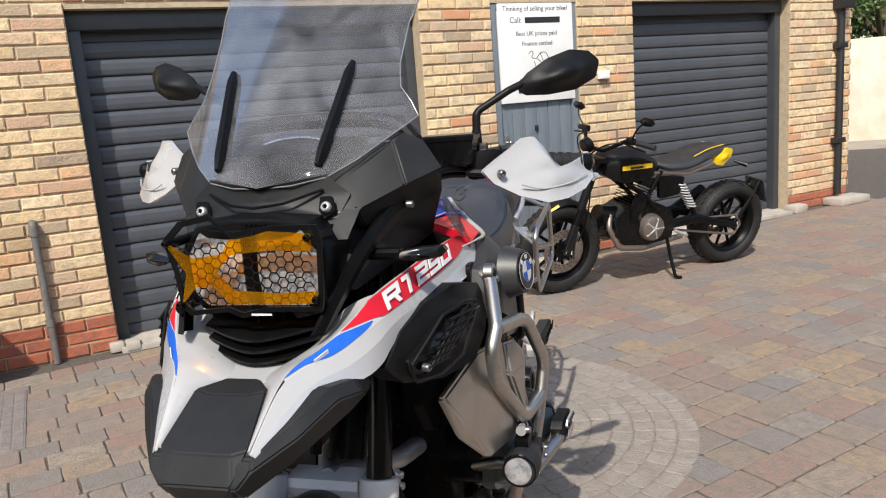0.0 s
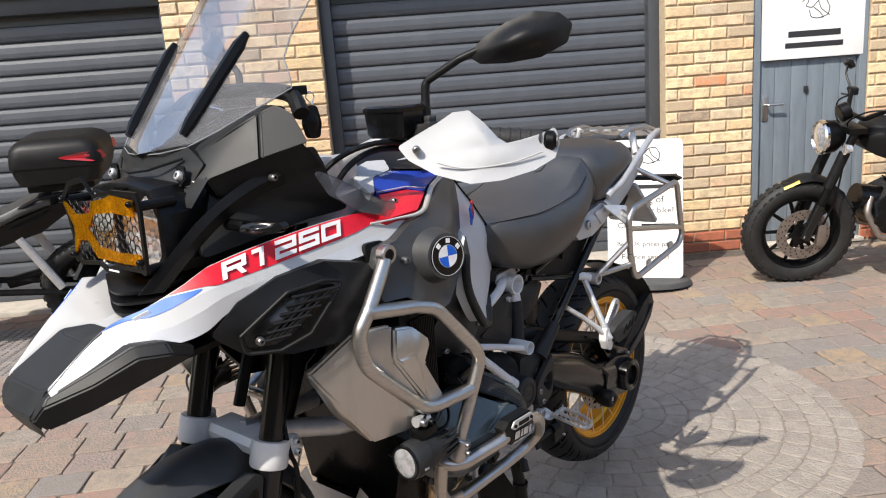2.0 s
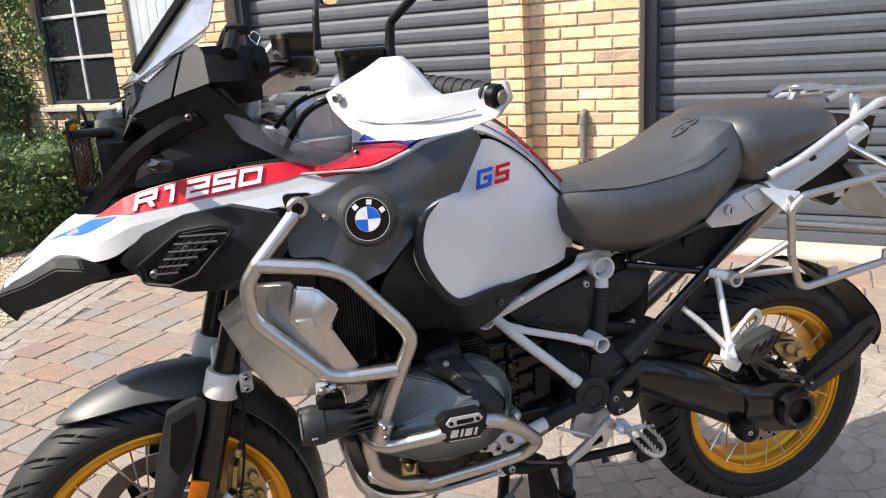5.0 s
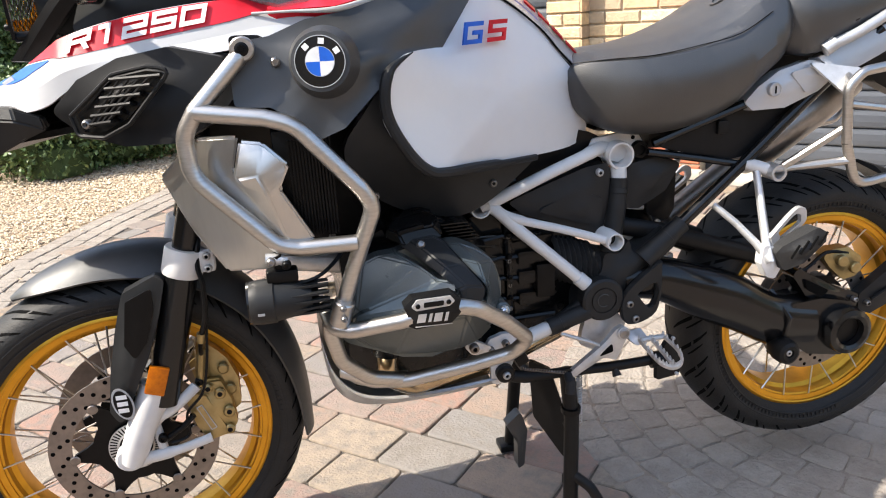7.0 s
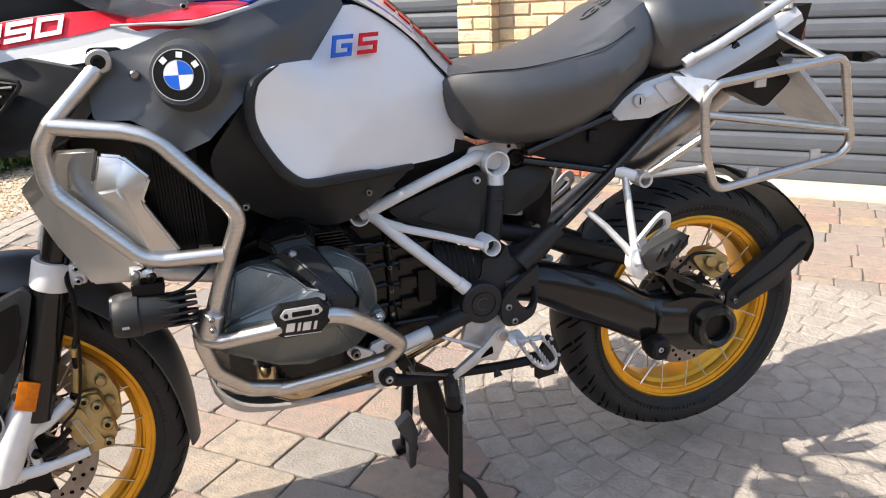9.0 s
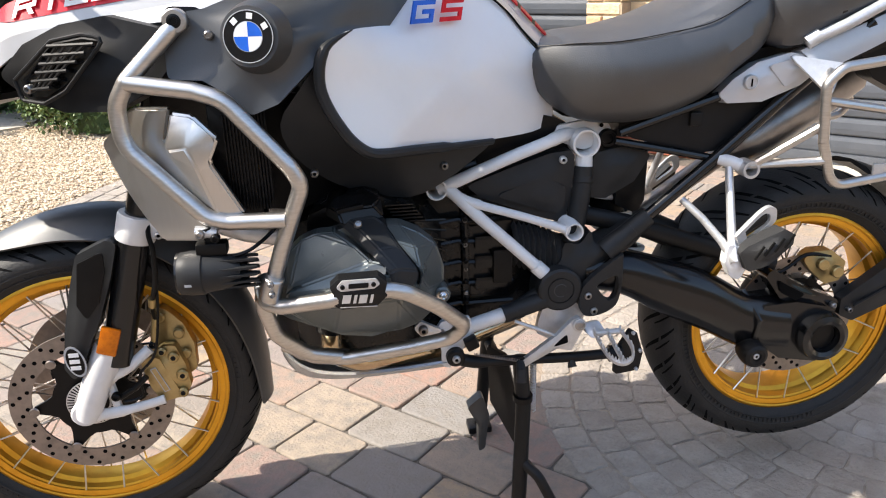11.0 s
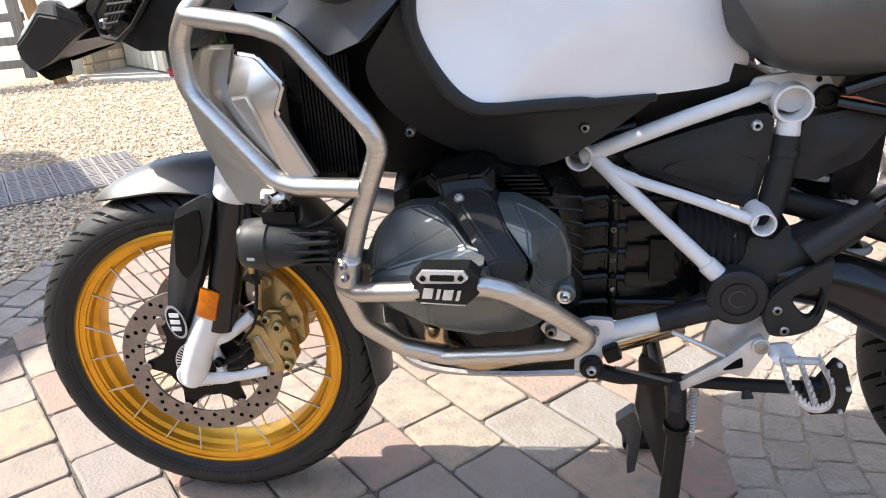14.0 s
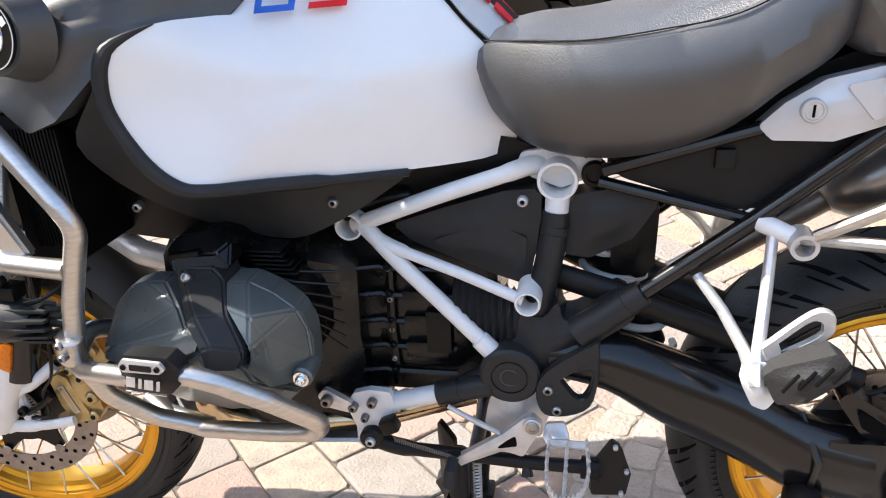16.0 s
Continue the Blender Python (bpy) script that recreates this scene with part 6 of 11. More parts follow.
def width_at(z):
    for (y0, z0), (y1, z1) in zip(half[:10], half[1:11]):
        if z0 <= z <= z1 and z1 > z0:
            return y0 + (y1 - y0) * (z - z0) / (z1 - z0)
    for (y0, z0), (y1, z1) in zip(half[10:], half[11:]):
        if z0 <= z <= z1 + 1e-6:
            return y0 + (y1 - y0) * (z - z0) / (z1 - z0)
    return 0.0


loops = []
for z in zs:
    w = max(width_at(z), 0.004)
    row = [Vector((screen_x(w * (k / 8 - 1), z), w * (k / 8 - 1), z)) for k in range(17)]
    loops.append(row + [p + Vector((0.0032, 0, -0.0025)) for p in row[::-1]])
rings(bm, loops)
screen = part("windscreen", bm, M_SCREEN, bike, "tall clear polycarbonate windscreen with fine scratches")
screen.visible_shadow = False
for s in (1, -1):
    part("screen_rim", rod([Vector((screen_x(y, z) + 0.001, y * s, z)) for y, z in half[:13]], 0.0012, 6), M_EDGE, screen)
for s in (1, -1):
    pts = []
    for k in range(9):
        t = k / 8
        y, z = -(0.087 + 0.024 * t) * s, 1.281 + 0.157 * t
        pts.append(Vector((screen_x(y, z) - 0.005, y, z)))
    part("screen_strut", rod(pts, [0.007] + [0.0115] * 7 + [0.006], 6, flat=0.8), M_BLACK, bike, "black screen stiffener bar")
    # side fairing wings
    cv = dict(a=(0.044, -0.140, 1.168), b=(0.073, -0.156, 1.213), c=(0.064, -0.112, 1.214), d=(0.098, -0.125, 1.262), e=(0.128, -0.155, 1.286), s=(0.160, -0.182, 1.306), f=(0.181, -0.194, 1.319), g=(0.192, -0.224, 1.304), h=(0.196, -0.252, 1.255), q=(0.136, -0.206, 1.236))
    part("cockpit_fairing", faceted(cv, ("cdesqb", "abc"), 0.03, s, 0.0025), M_FAIR, bike, "dark grey cockpit side fairing")
    part("cockpit_fairing", faceted({k: Vector(v) + Vector((0.003, -0.003, 0.001)) for k, v in cv.items()}, ("sfghq",), 0.03, s, 0.0025), M_FAIR, bike, "dark grey upper side fairing")
    part("fairing_return", faceted(dict(a=(0.070, -0.148, 1.214), b=(0.136, -0.200, 1.238), c=(0.194, -0.246, 1.256), d=(0.240, -0.236, 1.212), e=(0.165, -0.192, 1.190), f=(0.090, -0.150, 1.180)), ("abef", "bcde"), 0.02, s), M_MATT, bike, "black underside of the side fairing")
    part("lower_cowl", shell([(p[0], p[1] * s, p[2]) for p in ((0.090, -0.125, 1.19), (0.150, -0.192, 1.218), (0.215, -0.246, 1.250), (0.240, -0.238, 1.215), (0.290, -0.205, 1.150), (0.335, -0.188, 1.122), (0.24, -0.178, 1.118), (0.12, -0.155, 1.098), (0.05, -0.135, 1.085))], -0.012, 0.010, (0, -s, 0), 0.01), M_FAIR, bike, "dark grey inner cowl")
    part("cowl_strut", band([(-0.050, -0.112 * s, 1.050), (0.045, -0.150 * s, 1.150), (0.120, -0.176 * s, 1.200), (0.165, -0.200 * s, 1.218)], [(-0.012, -0.120 * s, 1.046), (0.070, -0.155 * s, 1.130), (0.140, -0.180 * s, 1.172), (0.185, -0.205 * s, 1.190)], 5, 2, 0.006, (-0.3, -s, 0.3), 0.008), M_BLACK, bike, "black fairing strut")
    bolt(bike, (0.158, -0.206 * s, 1.204), 0.007, (0, -s, 0))
    bolt(bike, (0.068, -0.121 * s, 1.205), 0.008, (-1, -0.4 * s, 0))
    part("wind_deflector", shell([(p[0], p[1] * s, p[2]) for p in ((0.205, -0.246, 1.214), (0.25, -0.247, 1.194), (0.32, -0.246, 1.155), (0.39, -0.228, 1.126), (0.442, -0.202, 1.117), (0.424, -0.230, 1.102), (0.37, -0.252, 1.102), (0.30, -0.252, 1.125), (0.235, -0.250, 1.165))], 0.006, 0.003, (0, -s, 0.3), 0.008), M_SMOKE, bike, "smoked clear wind deflector").visible_shadow = False
    bolt(bike, (0.430, -0.206 * s, 1.119), 0.007, (0, -s, 0.3))
    # indicators
    ind = part("indicator", shell([(p[0], p[1] * s, p[2]) for p in ((0.085, -0.205, 1.140), (0.092, -0.235, 1.146), (0.11, -0.268, 1.143), (0.114, -0.273, 1.135), (0.107, -0.266, 1.127), (0.088, -0.232, 1.124), (0.08, -0.205, 1.130))], 0.012, 0.014, (-1, 0, 0), 0.008), M_GLOSS, bike, "slim dark front indicator")
    part("indicator_stem", rod([(0.10, -0.15 * s, 1.135), (0.095, -0.205 * s, 1.136)], 0.010, 10), M_BLACK, ind)
    # air duct
    duct = part("side_duct", shell([(p[0], p[1] * s, p[2]) for p in ((0.012, -0.192, 0.975), (0.06, -0.205, 1.020), (0.125, -0.228, 1.048), (0.20, -0.258, 1.060), (0.275, -0.280, 1.042), (0.300, -0.290, 1.00), (0.26, -0.292, 0.955), (0.20, -0.285, 0.925), (0.12, -0.25, 0.922), (0.055, -0.205, 0.937))], 0.018, 0.05, (-0.3, -s, 0), 0.012), M_MATT, bike, "dark grey air duct with a louvred vent")
    part("vent_recess", shell([(p[0], p[1] * s, p[2]) for p in ((0.050, -0.214, 0.972), (0.12, -0.252, 1.022), (0.170, -0.276, 1.030), (0.200, -0.288, 1.026), (0.135, -0.270, 0.966), (0.095, -0.243, 0.946), (0.058, -0.218, 0.944))], 0.010, 0.006, (-0.3, -s, 0), 0.01), M_GLOSS, duct)
    for k in range(6):
        t = k / 5
        a = Vector((0.070, -0.240 * s, 0.957)).lerp(Vector((0.118, -0.268 * s, 1.021)), t)
        b = Vector((0.110, -0.266 * s, 0.962)).lerp(Vector((0.192, -0.300 * s, 1.024)), t)
        part("louvre", rod([a, b], 0.0028, 6, flat=1.0), M_MATT, duct)
    for k in range(4):
        t = 0.2 + k * 0.2
        a = Vector((0.070, -0.240 * s, 0.957)).lerp(Vector((0.110, -0.266 * s, 0.962)), t)
        b = Vector((0.118, -0.268 * s, 1.021)).lerp(Vector((0.192, -0.300 * s, 1.024)), t)
        part("louvre", rod([a, b], 0.0022, 6), M_MATT, duct)
    part("vent_rim", rod(fillet([(p[0], p[1] * s, p[2]) for p in ((0.046, -0.222, 0.970), (0.12, -0.256, 1.027), (0.172, -0.282, 1.036), (0.207, -0.295, 1.031), (0.137, -0.282, 0.958), (0.095, -0.255, 0.938), (0.052, -0.224, 0.940), (0.046, -0.222, 0.970))], 0.01, 3), 0.0032, 8), M_MATT, duct)
    bolt(duct, (0.070, -0.239 * s, 0.958), 0.008, (-0.3, -s, 0))
half_panel = [(0.075, 0.100, 1.266), (0.078, 0.138, 1.236), (0.058, 0.120, 1.200), (0.038, 0.062, 1.210), (0.024, 0.046, 1.197)]
part("screen_base", shell([(0.040, 0, 1.254)] + half_panel + [(x, -y, z) for x, y, z in half_panel[::-1]], 0.006, 0.02, (-0.8, 0, 0.5), 0.006, sharp=3.0), M_FAIR, bike, "dark grey fairing panel under the screen")
part("panel_crease", rod([(0.066, -0.098, 1.245), (0.034, -0.045, 1.230), (0.024, 0, 1.226), (0.034, 0.045, 1.230), (0.066, 0.098, 1.245)], 0.0022, 6), M_BLACK, bike)
for y in (-0.107, 0.107):
    part("bolt_pocket", shell([(0.052, y - 0.014, 1.214), (0.054, y - 0.010, 1.236), (0.054, y + 0.010, 1.236), (0.052, y + 0.014, 1.214), (0.050, y, 1.204)], 0.001, 0.004, (-0.9, 0, 0.4), 0.004), M_BLACK, bike)
    bolt(bike, (0.050, y, 1.220), 0.0095, (-0.9, 0, 0.4), M_CAST)
part("brow", shell([(0.06, -0.118, 1.192), (0.0, -0.085, 1.200), (-0.006, -0.04, 1.196), (-0.006, 0.04, 1.196), (0.0, 0.085, 1.200), (0.06, 0.118, 1.192), (0.09, 0.06, 1.200), (0.09, -0.06, 1.200)], 0.004, 0.012, (-0.2, 0, 1), 0.01), M_MATT, bike)
for k in range(5):
    part("brow_slot", box((-0.004, -0.030 + k * 0.008, 1.2025), (0.012, -0.026 + k * 0.008, 1.206), 0.001), M_RECESS_SHADE, bike)
part("instrument_housing", loft([[Vector((x, y * k, 1.255 + z * k)) for y, z in ((-0.105, -0.04), (0.105, -0.04), (0.12, 0.0), (0.10, 0.06), (-0.10, 0.06), (-0.12, 0.0))] for x, k in ((0.13, 0.75), (0.18, 1.0), (0.26, 1.0), (0.29, 0.9))], 3), M_MATT, bike, "black instrument housing behind the screen")
part("instrument_hood", rod(smooth_line([(0.235, -0.20, 1.30), (0.25, -0.15, 1.335), (0.255, 0, 1.345), (0.25, 0.15, 1.335), (0.235, 0.20, 1.30)], 6), 0.014, 10), M_MATT, bike)
# bright rod added as the instrument hood's reflection, made into a shape
part("screen_frame", rod(smooth_line([(0.17, 0.085, 1.300), (0.18, 0.03, 1.318), (0.18, -0.03, 1.320), (0.17, -0.090, 1.306)], 6), 0.0032, 8), M_CHROME, bike, "bright rod drawn as the instrument hood's reflection")

# ---- handlebar ----
bar = part("handlebar", rod(fillet([(0.50, -0.28, 1.232), (0.47, -0.14, 1.225), (0.44, -0.06, 1.19), (0.44, 0.06, 1.19), (0.47, 0.14, 1.225), (0.50, 0.28, 1.232)], 0.04), 0.0145, 14), M_CAST, bike, "silver handlebar")
part("bar_clamp", box((0.41, -0.075, 1.13), (0.47, -0.035, 1.205), 0.008), M_CAST, bike)
part("bar_clamp", box((0.41, 0.035, 1.13), (0.47, 0.075, 1.205), 0.008), M_CAST, bike)
part("riser_block", box((0.345, -0.085, 1.135), (0.415, 0.085, 1.205), 0.014), M_CAST, bike, "bright cast handlebar riser")
part("upper_yoke", shell([(0.27, -0.12, 1.13), (0.27, 0.12, 1.13), (0.36, 0.15, 1.14), (0.47, 0.09, 1.14), (0.48, -0.09, 1.14), (0.36, -0.15, 1.14)], 0.01, 0.04, (0, 0, 1), 0.03), M_CAST, bike, "cast alloy upper yoke")
for s in (1, -1):
    built = set(bike.children_recursive)
    part("fork_cap", cyl((0.295, -0.104 * s, 1.13), (0.302, -0.104 * s, 1.17), 0.026, 20, chamfer=0.004), M_CAST, bike)
    g = part("grip", rod([(0.512, -0.300 * s, 1.233), (0.592, -0.440 * s, 1.216)], [0.019, 0.0185], 18), M_RUBBER, bike, "black rubber grip")
    for k in range(8):
        t = 0.05 + k * 0.115
        p = Vector((0.512, -0.300 * s, 1.233)).lerp(Vector((0.592, -0.440 * s, 1.216)), t)
        d = Vector((0.080, -0.14 * s, -0.017)).normalized()
        part("grip_rib", cyl(p - d * 0.0035, p + d * 0.0035, 0.0205, 16), M_RUBBER, g)
    part("switch_box", loft([[Vector((0.475, -0.235 * s, 1.228)).lerp(Vector((0.512, -0.298 * s, 1.233)), t) + Vector((a * k, 0.0, b * k)) for a, b in ((-0.03, -0.024), (0.03, -0.024), (0.036, 0.0), (0.028, 0.03), (-0.028, 0.03), (-0.036, 0.0))] for t, k in ((0, 0.75), (0.2, 1.0), (0.8, 1.0), (1.0, 0.8))], 2), M_MATT, bike, "black handlebar switch cluster")
    dcol = Vector((0.080, -0.14 * s, -0.017)).normalized()
    q = Vector((0.505, -0.288 * s, 1.2335))
    part("grip_collar", cyl(q, q + dcol * 0.022, 0.031, 24, chamfer=0.003), M_MATT, bike)
    for k in range(14):
        a = 2 * math.pi * k / 14
        up = Vector((0, 0, 1))
        sd = dcol.cross(up).normalized()
        o = up * math.cos(a) * 0.0315 + sd * math.sin(a) * 0.0315
        part("collar_rib", rod([q + o + dcol * 0.003, q + o + dcol * 0.019], 0.0026, 5), M_DGREY, bike)
    for z in (1.252, 1.262):
        part("switch_button", box((0.478, -0.262 * s - 0.008, z), (0.500, -0.262 * s + 0.008, z + 0.012), 0.003), M_DGREY, bike)
    part("reservoir", loft([[Vector((0.452 + x * k, -0.205 * s + y * k, z)) for x, y in ((-0.028, -0.05), (0.028, -0.05), (0.035, -0.04), (0.035, 0.04), (0.028, 0.05), (-0.028, 0.05), (-0.035, 0.04), (-0.035, -0.04))] for z, k in ((1.238, 0.85), (1.245, 0.95), (1.285, 1.0), (1.2855, 1.05), (1.294, 1.05), (1.297, 0.98))], 1), M_GLOSS, bike, "black brake fluid reservoir")
    lev = part("control_lever", rod(smooth_line([(0.445, -0.235 * s, 1.222), (0.455, -0.30 * s, 1.215), (0.50, -0.37 * s, 1.205), (0.54, -0.43 * s, 1.20)], 5), 0.0065, 8, flat=1.3), M_MATT, bike, "black control lever")
    # handguard
    hg = [(0.372, -0.283, 1.228), (0.40, -0.305, 1.246), (0.430, -0.330, 1.264), (0.452, -0.348, 1.280), (0.476, -0.366, 1.281), (0.496, -0.382, 1.258), (0.516, -0.398, 1.228), (0.540, -0.416, 1.208), (0.576, -0.438, 1.202), (0.594, -0.449, 1.228), (0.612, -0.458, 1.238), (0.618, -0.464, 1.210), (0.592, -0.468, 1.184), (0.54, -0.456, 1.168), (0.48, -0.428, 1.158), (0.43, -0.395, 1.158), (0.395, -0.345, 1.178), (0.378, -0.302, 1.204)]
    h = part("handguard", shell([(x, y * s, z) for x, y, z in hg], 0.020, 0.012, (-0.75, -0.65 * s, 0.0), 0.006, sharp=2.6), M_PWHITE, bike, "white plastic hand guard")
    part("guard_crease", rod(smooth_line([(0.398, -0.350 * s, 1.198), (0.435, -0.386 * s, 1.184), (0.50, -0.432 * s, 1.186), (0.565, -0.458 * s, 1.198)], 6), 0.0016, 6), M_PWHITE, h)
    bolt(h, (0.385, -0.316 * s, 1.222), 0.0085, (-0.7, -0.7 * s, 0))
    part("bar_end", cyl((0.594, -0.444 * s, 1.215), (0.604, -0.462 * s, 1.213), 0.019, 24, chamfer=0.004), M_BLACK, h)
    part("bar_end_cap", cyl((0.604, -0.4625 * s, 1.213), (0.6065, -0.467 * s, 1.2125), 0.011, 18, chamfer=0.002), M_DISC, h)
    # mirror
    stem = part("mirror_stem", rod(fillet([(0.492, -0.248 * s, 1.262), (0.497, -0.250 * s, 1.335), (0.525, -0.312 * s, 1.372), (0.545, -0.338 * s, 1.384)], 0.02), [0.0085] * 4 + [0.0075] * 20, 12), M_MATT, bike, "black mirror with a curved stem")
    part("stem_base", cyl((0.492, -0.248 * s, 1.255), (0.494, -0.249 * s, 1.30), 0.0125, 14, 0.009), M_MATT, stem)
    hd = [(0.532, -0.326, 1.376), (0.548, -0.350, 1.404), (0.572, -0.388, 1.430), (0.600, -0.430, 1.445), (0.625, -0.466, 1.440), (0.640, -0.486, 1.420), (0.632, -0.478, 1.386), (0.605, -0.438, 1.364), (0.570, -0.386, 1.358), (0.544, -0.346, 1.360)]
    part("mirror_head", shell([(x, y * s, z) for x, y, z in hd], 0.034, 0.006, (-0.86, -0.5 * s, 0), 0.012), M_MATT, stem)
    part("mirror_glass", shell([(x + 0.007, y * s * 0.985 - 0.004 * s, 1.402 + (z - 1.402) * 0.92) for x, y, z in hd], 0.001, 0.0015, (0.86, 0.5 * s, 0), 0.012), M_CHROME, stem)
    part("cable", rod(smooth_line([(0.46, -0.235 * s, 1.225), (0.40, -0.20 * s, 1.232), (0.34, -0.16 * s, 1.21), (0.29, -0.11 * s, 1.15)], 6), 0.0052, 8), M_BLACK, bike)
    part("cable", rod(smooth_line([(0.465, -0.225 * s, 1.215), (0.41, -0.19 * s, 1.218), (0.35, -0.17 * s, 1.19), (0.31, -0.14 * s, 1.12)], 6), 0.006, 8), M_BLACK, bike)
    if s == -1:
        # the bar is turned a little, which brings its far end forward
        turn = Matrix.Translation((0.33, 0, 0.048)) @ Matrix.Rotation(radians(8.5), 4, "Z") @ Matrix.Translation((-0.33, 0, 0))
        turn_bar = Matrix.Translation((0.33, 0, 0.045)) @ Matrix.Rotation(radians(15), 4, "Z") @ Matrix.Translation((-0.33, 0, 0))
        for ob in bike.children_recursive:
            if ob not in built:
                ob.data.transform(turn if ob.name.startswith(("mirror", "stem")) else turn_bar)
keys = part("key_fob", shell([(0.272, -0.172, 1.312), (0.295, -0.172, 1.310), (0.302, -0.172, 1.28), (0.296, -0.172, 1.254), (0.274, -0.172, 1.254), (0.266, -0.172, 1.28)], 0.006, 0.012, (0, -1, 0), 0.01), M_BLACK, bike, "black key fob hanging by a ring")
part("key_ring", rod(fillet([(0.284, -0.172, 1.312), (0.292, -0.172, 1.328), (0.280, -0.172, 1.336), (0.270, -0.172, 1.326), (0.284, -0.172, 1.312)], 0.006), 0.0012, 6), M_CHROME, keys)
part("key", box((0.235, -0.175, 1.330), (0.275, -0.168, 1.346), 0.002), M_BLACK, keys)

# ---- tank, shrouds and radiator panels ----
line = [(0.450, -0.246, 1.076), (0.520, -0.208, 1.092), (0.60, -0.166, 1.114), (0.680, -0.130, 1.132), (0.765, -0.094, 1.093), (0.829, -0.076, 1.045), (0.870, -0.073, 1.000), (0.922, -0.064, 0.952)]
crown = [(0.450, 0, 1.165), (0.520, 0, 1.185), (0.60, 0, 1.192), (0.690, 0, 1.182), (0.780, 0, 1.135), (0.845, 0, 1.080), (0.890, 0, 1.030), (0.935, 0, 0.985)]
for s in (1, -1):
    def cut(t, lift):
        return [Vector(a).lerp(Vector(b), t) * 1.0 + Vector((0, 0, lift * 4 * t * (1 - t))) for a, b in (((p[0], p[1] * s, p[2]), q) for p, q in zip(line, crown))]
    up = (0, -0.5 * s, 1)
    e = [cut(t, 0.002) for t in (0, 0.22, 0.32, 0.55, 0.70, 1.0)]
    part("tank_trim", band(e[0], e[1], 6, 1, way=up, depth=0.008), M_PWHITE, bike, "white tank edge stripe")
    part("tank_side", band(e[1][:4], e[2][:4], 6, 1, way=up, depth=0.008), M_PWHITE, bike)
    part("tank_stripe", band(e[1][3:6], e[2][3:6], 6, 1, way=up, depth=0.008), M_BPAINT, bike, "blue tank stripe")
    part("tank_side", band(e[1][5:], e[2][5:], 6, 1, way=up, depth=0.008), M_PWHITE, bike)
    part("tank_side", band(e[2], e[3], 6, 2, way=up, depth=0.008), M_PWHITE, bike, "white upper tank side")
    part("tank_side", band(e[3], e[4], 6, 2, way=up, depth=0.008), M_PWHITE, bike)
    for k in range(5):
        a0, a1 = 0.08 + k * 0.18, 0.22 + k * 0.18
        q = [e[3][4].lerp(e[3][7], a) + Vector((0, -0.001 * s, 0.006 * (1 - abs(2 * a - 1)) + 0.0075)) for a in (a0, a1)]
        w4 = [e[4][4].lerp(e[4][7], a) + Vector((0, -0.001 * s, 0.006 * (1 - abs(2 * a - 1)) + 0.0075)) for a in (a1, a0)]
        part("tank_lettering", shell(q + w4, 0.0005, 0.004, up, 0.002), M_RPAINT, bike)
    part("tank_top", band(e[4], e[5], 6, 3, way=up, depth=0.008), M_MATT, bike, "black tank top cover")
    # coloured wedge between stripe and bars
    def flash(pts, depth, way, mt, lb):
        part("tank_wedge", shell([(x, y * s, z + 0.005) for x, y, z in pts], 0.0015, depth, way, 0.004), mt, bike, lb)
    shelf = (0, -0.42 * s, 0.9)
    flash([(0.345, -0.250, 1.100), (0.400, -0.215, 1.110), (0.445, -0.152, 1.121), (0.512, -0.166, 1.121), (0.530, -0.197, 1.116), (0.517, -0.206, 1.112), (0.447, -0.250, 1.097), (0.360, -0.256, 1.096)], 0.016, shelf, M_RPAINT, "red tank flash")
    flash([(0.445, -0.147, 1.123), (0.482, -0.100, 1.146), (0.540, -0.095, 1.154), (0.548, -0.116, 1.153), (0.600, -0.136, 1.146), (0.660, -0.124, 1.142), (0.672, -0.130, 1.139), (0.600, -0.160, 1.129), (0.549, -0.188, 1.125), (0.531, -0.196, 1.118), (0.512, -0.164, 1.124)], 0.016, shelf, M_BPAINT, "blue tank flash")
    flash([(0.452, -0.075, 1.150), (0.463, -0.060, 1.166), (0.520, -0.050, 1.176), (0.560, -0.062, 1.174), (0.544, -0.090, 1.160), (0.540, -0.093, 1.156), (0.482, -0.098, 1.148), (0.447, -0.140, 1.127), (0.436, -0.140, 1.124)], 0.016, shelf, M_PWHITE, "white tank flash")
    part("flash_pocket", shell([(x, y * s, z + 0.006) for x, y, z in ((0.542, -0.098, 1.158), (0.552, -0.074, 1.170), (0.620, -0.080, 1.168), (0.655, -0.112, 1.150), (0.600, -0.131, 1.150), (0.550, -0.113, 1.156))], 0.002, 0.012, shelf, 0.006), M_BLACK, bike)
    part("flash_line", rod([(0.444, -0.149 * s, 1.1315), (0.512, -0.165 * s, 1.1325), (0.536, -0.194 * s, 1.1275)], 0.0014, 6), M_PGREY, bike)
    part("flash_border", rod(smooth_line([(0.675, -0.134 * s, 1.138), (0.605, -0.164 * s, 1.128), (0.556, -0.191 * s, 1.122), (0.522, -0.213 * s, 1.111), (0.448, -0.258 * s, 1.097), (0.380, -0.258 * s, 1.098), (0.325, -0.246 * s, 1.098)], 5), [0.0058] * 18 + [0.0055, 0.005, 0.0045, 0.004, 0.0035, 0.003, 0.0025, 0.002], 10), M_PWHITE, bike, "white edge round the tank flash")
    if s == 1:
        ex, ez = Vector((0.061, 0.003, 0.009)).normalized(), Vector((0.0, -0.42, 0.9)).normalized()
        ex = (ex - ez * ex.dot(ez)).normalized()
        ey = ez.cross(ex)
        p = Vector((0.514, -0.108, 1.1545)) + ez * 0.0026
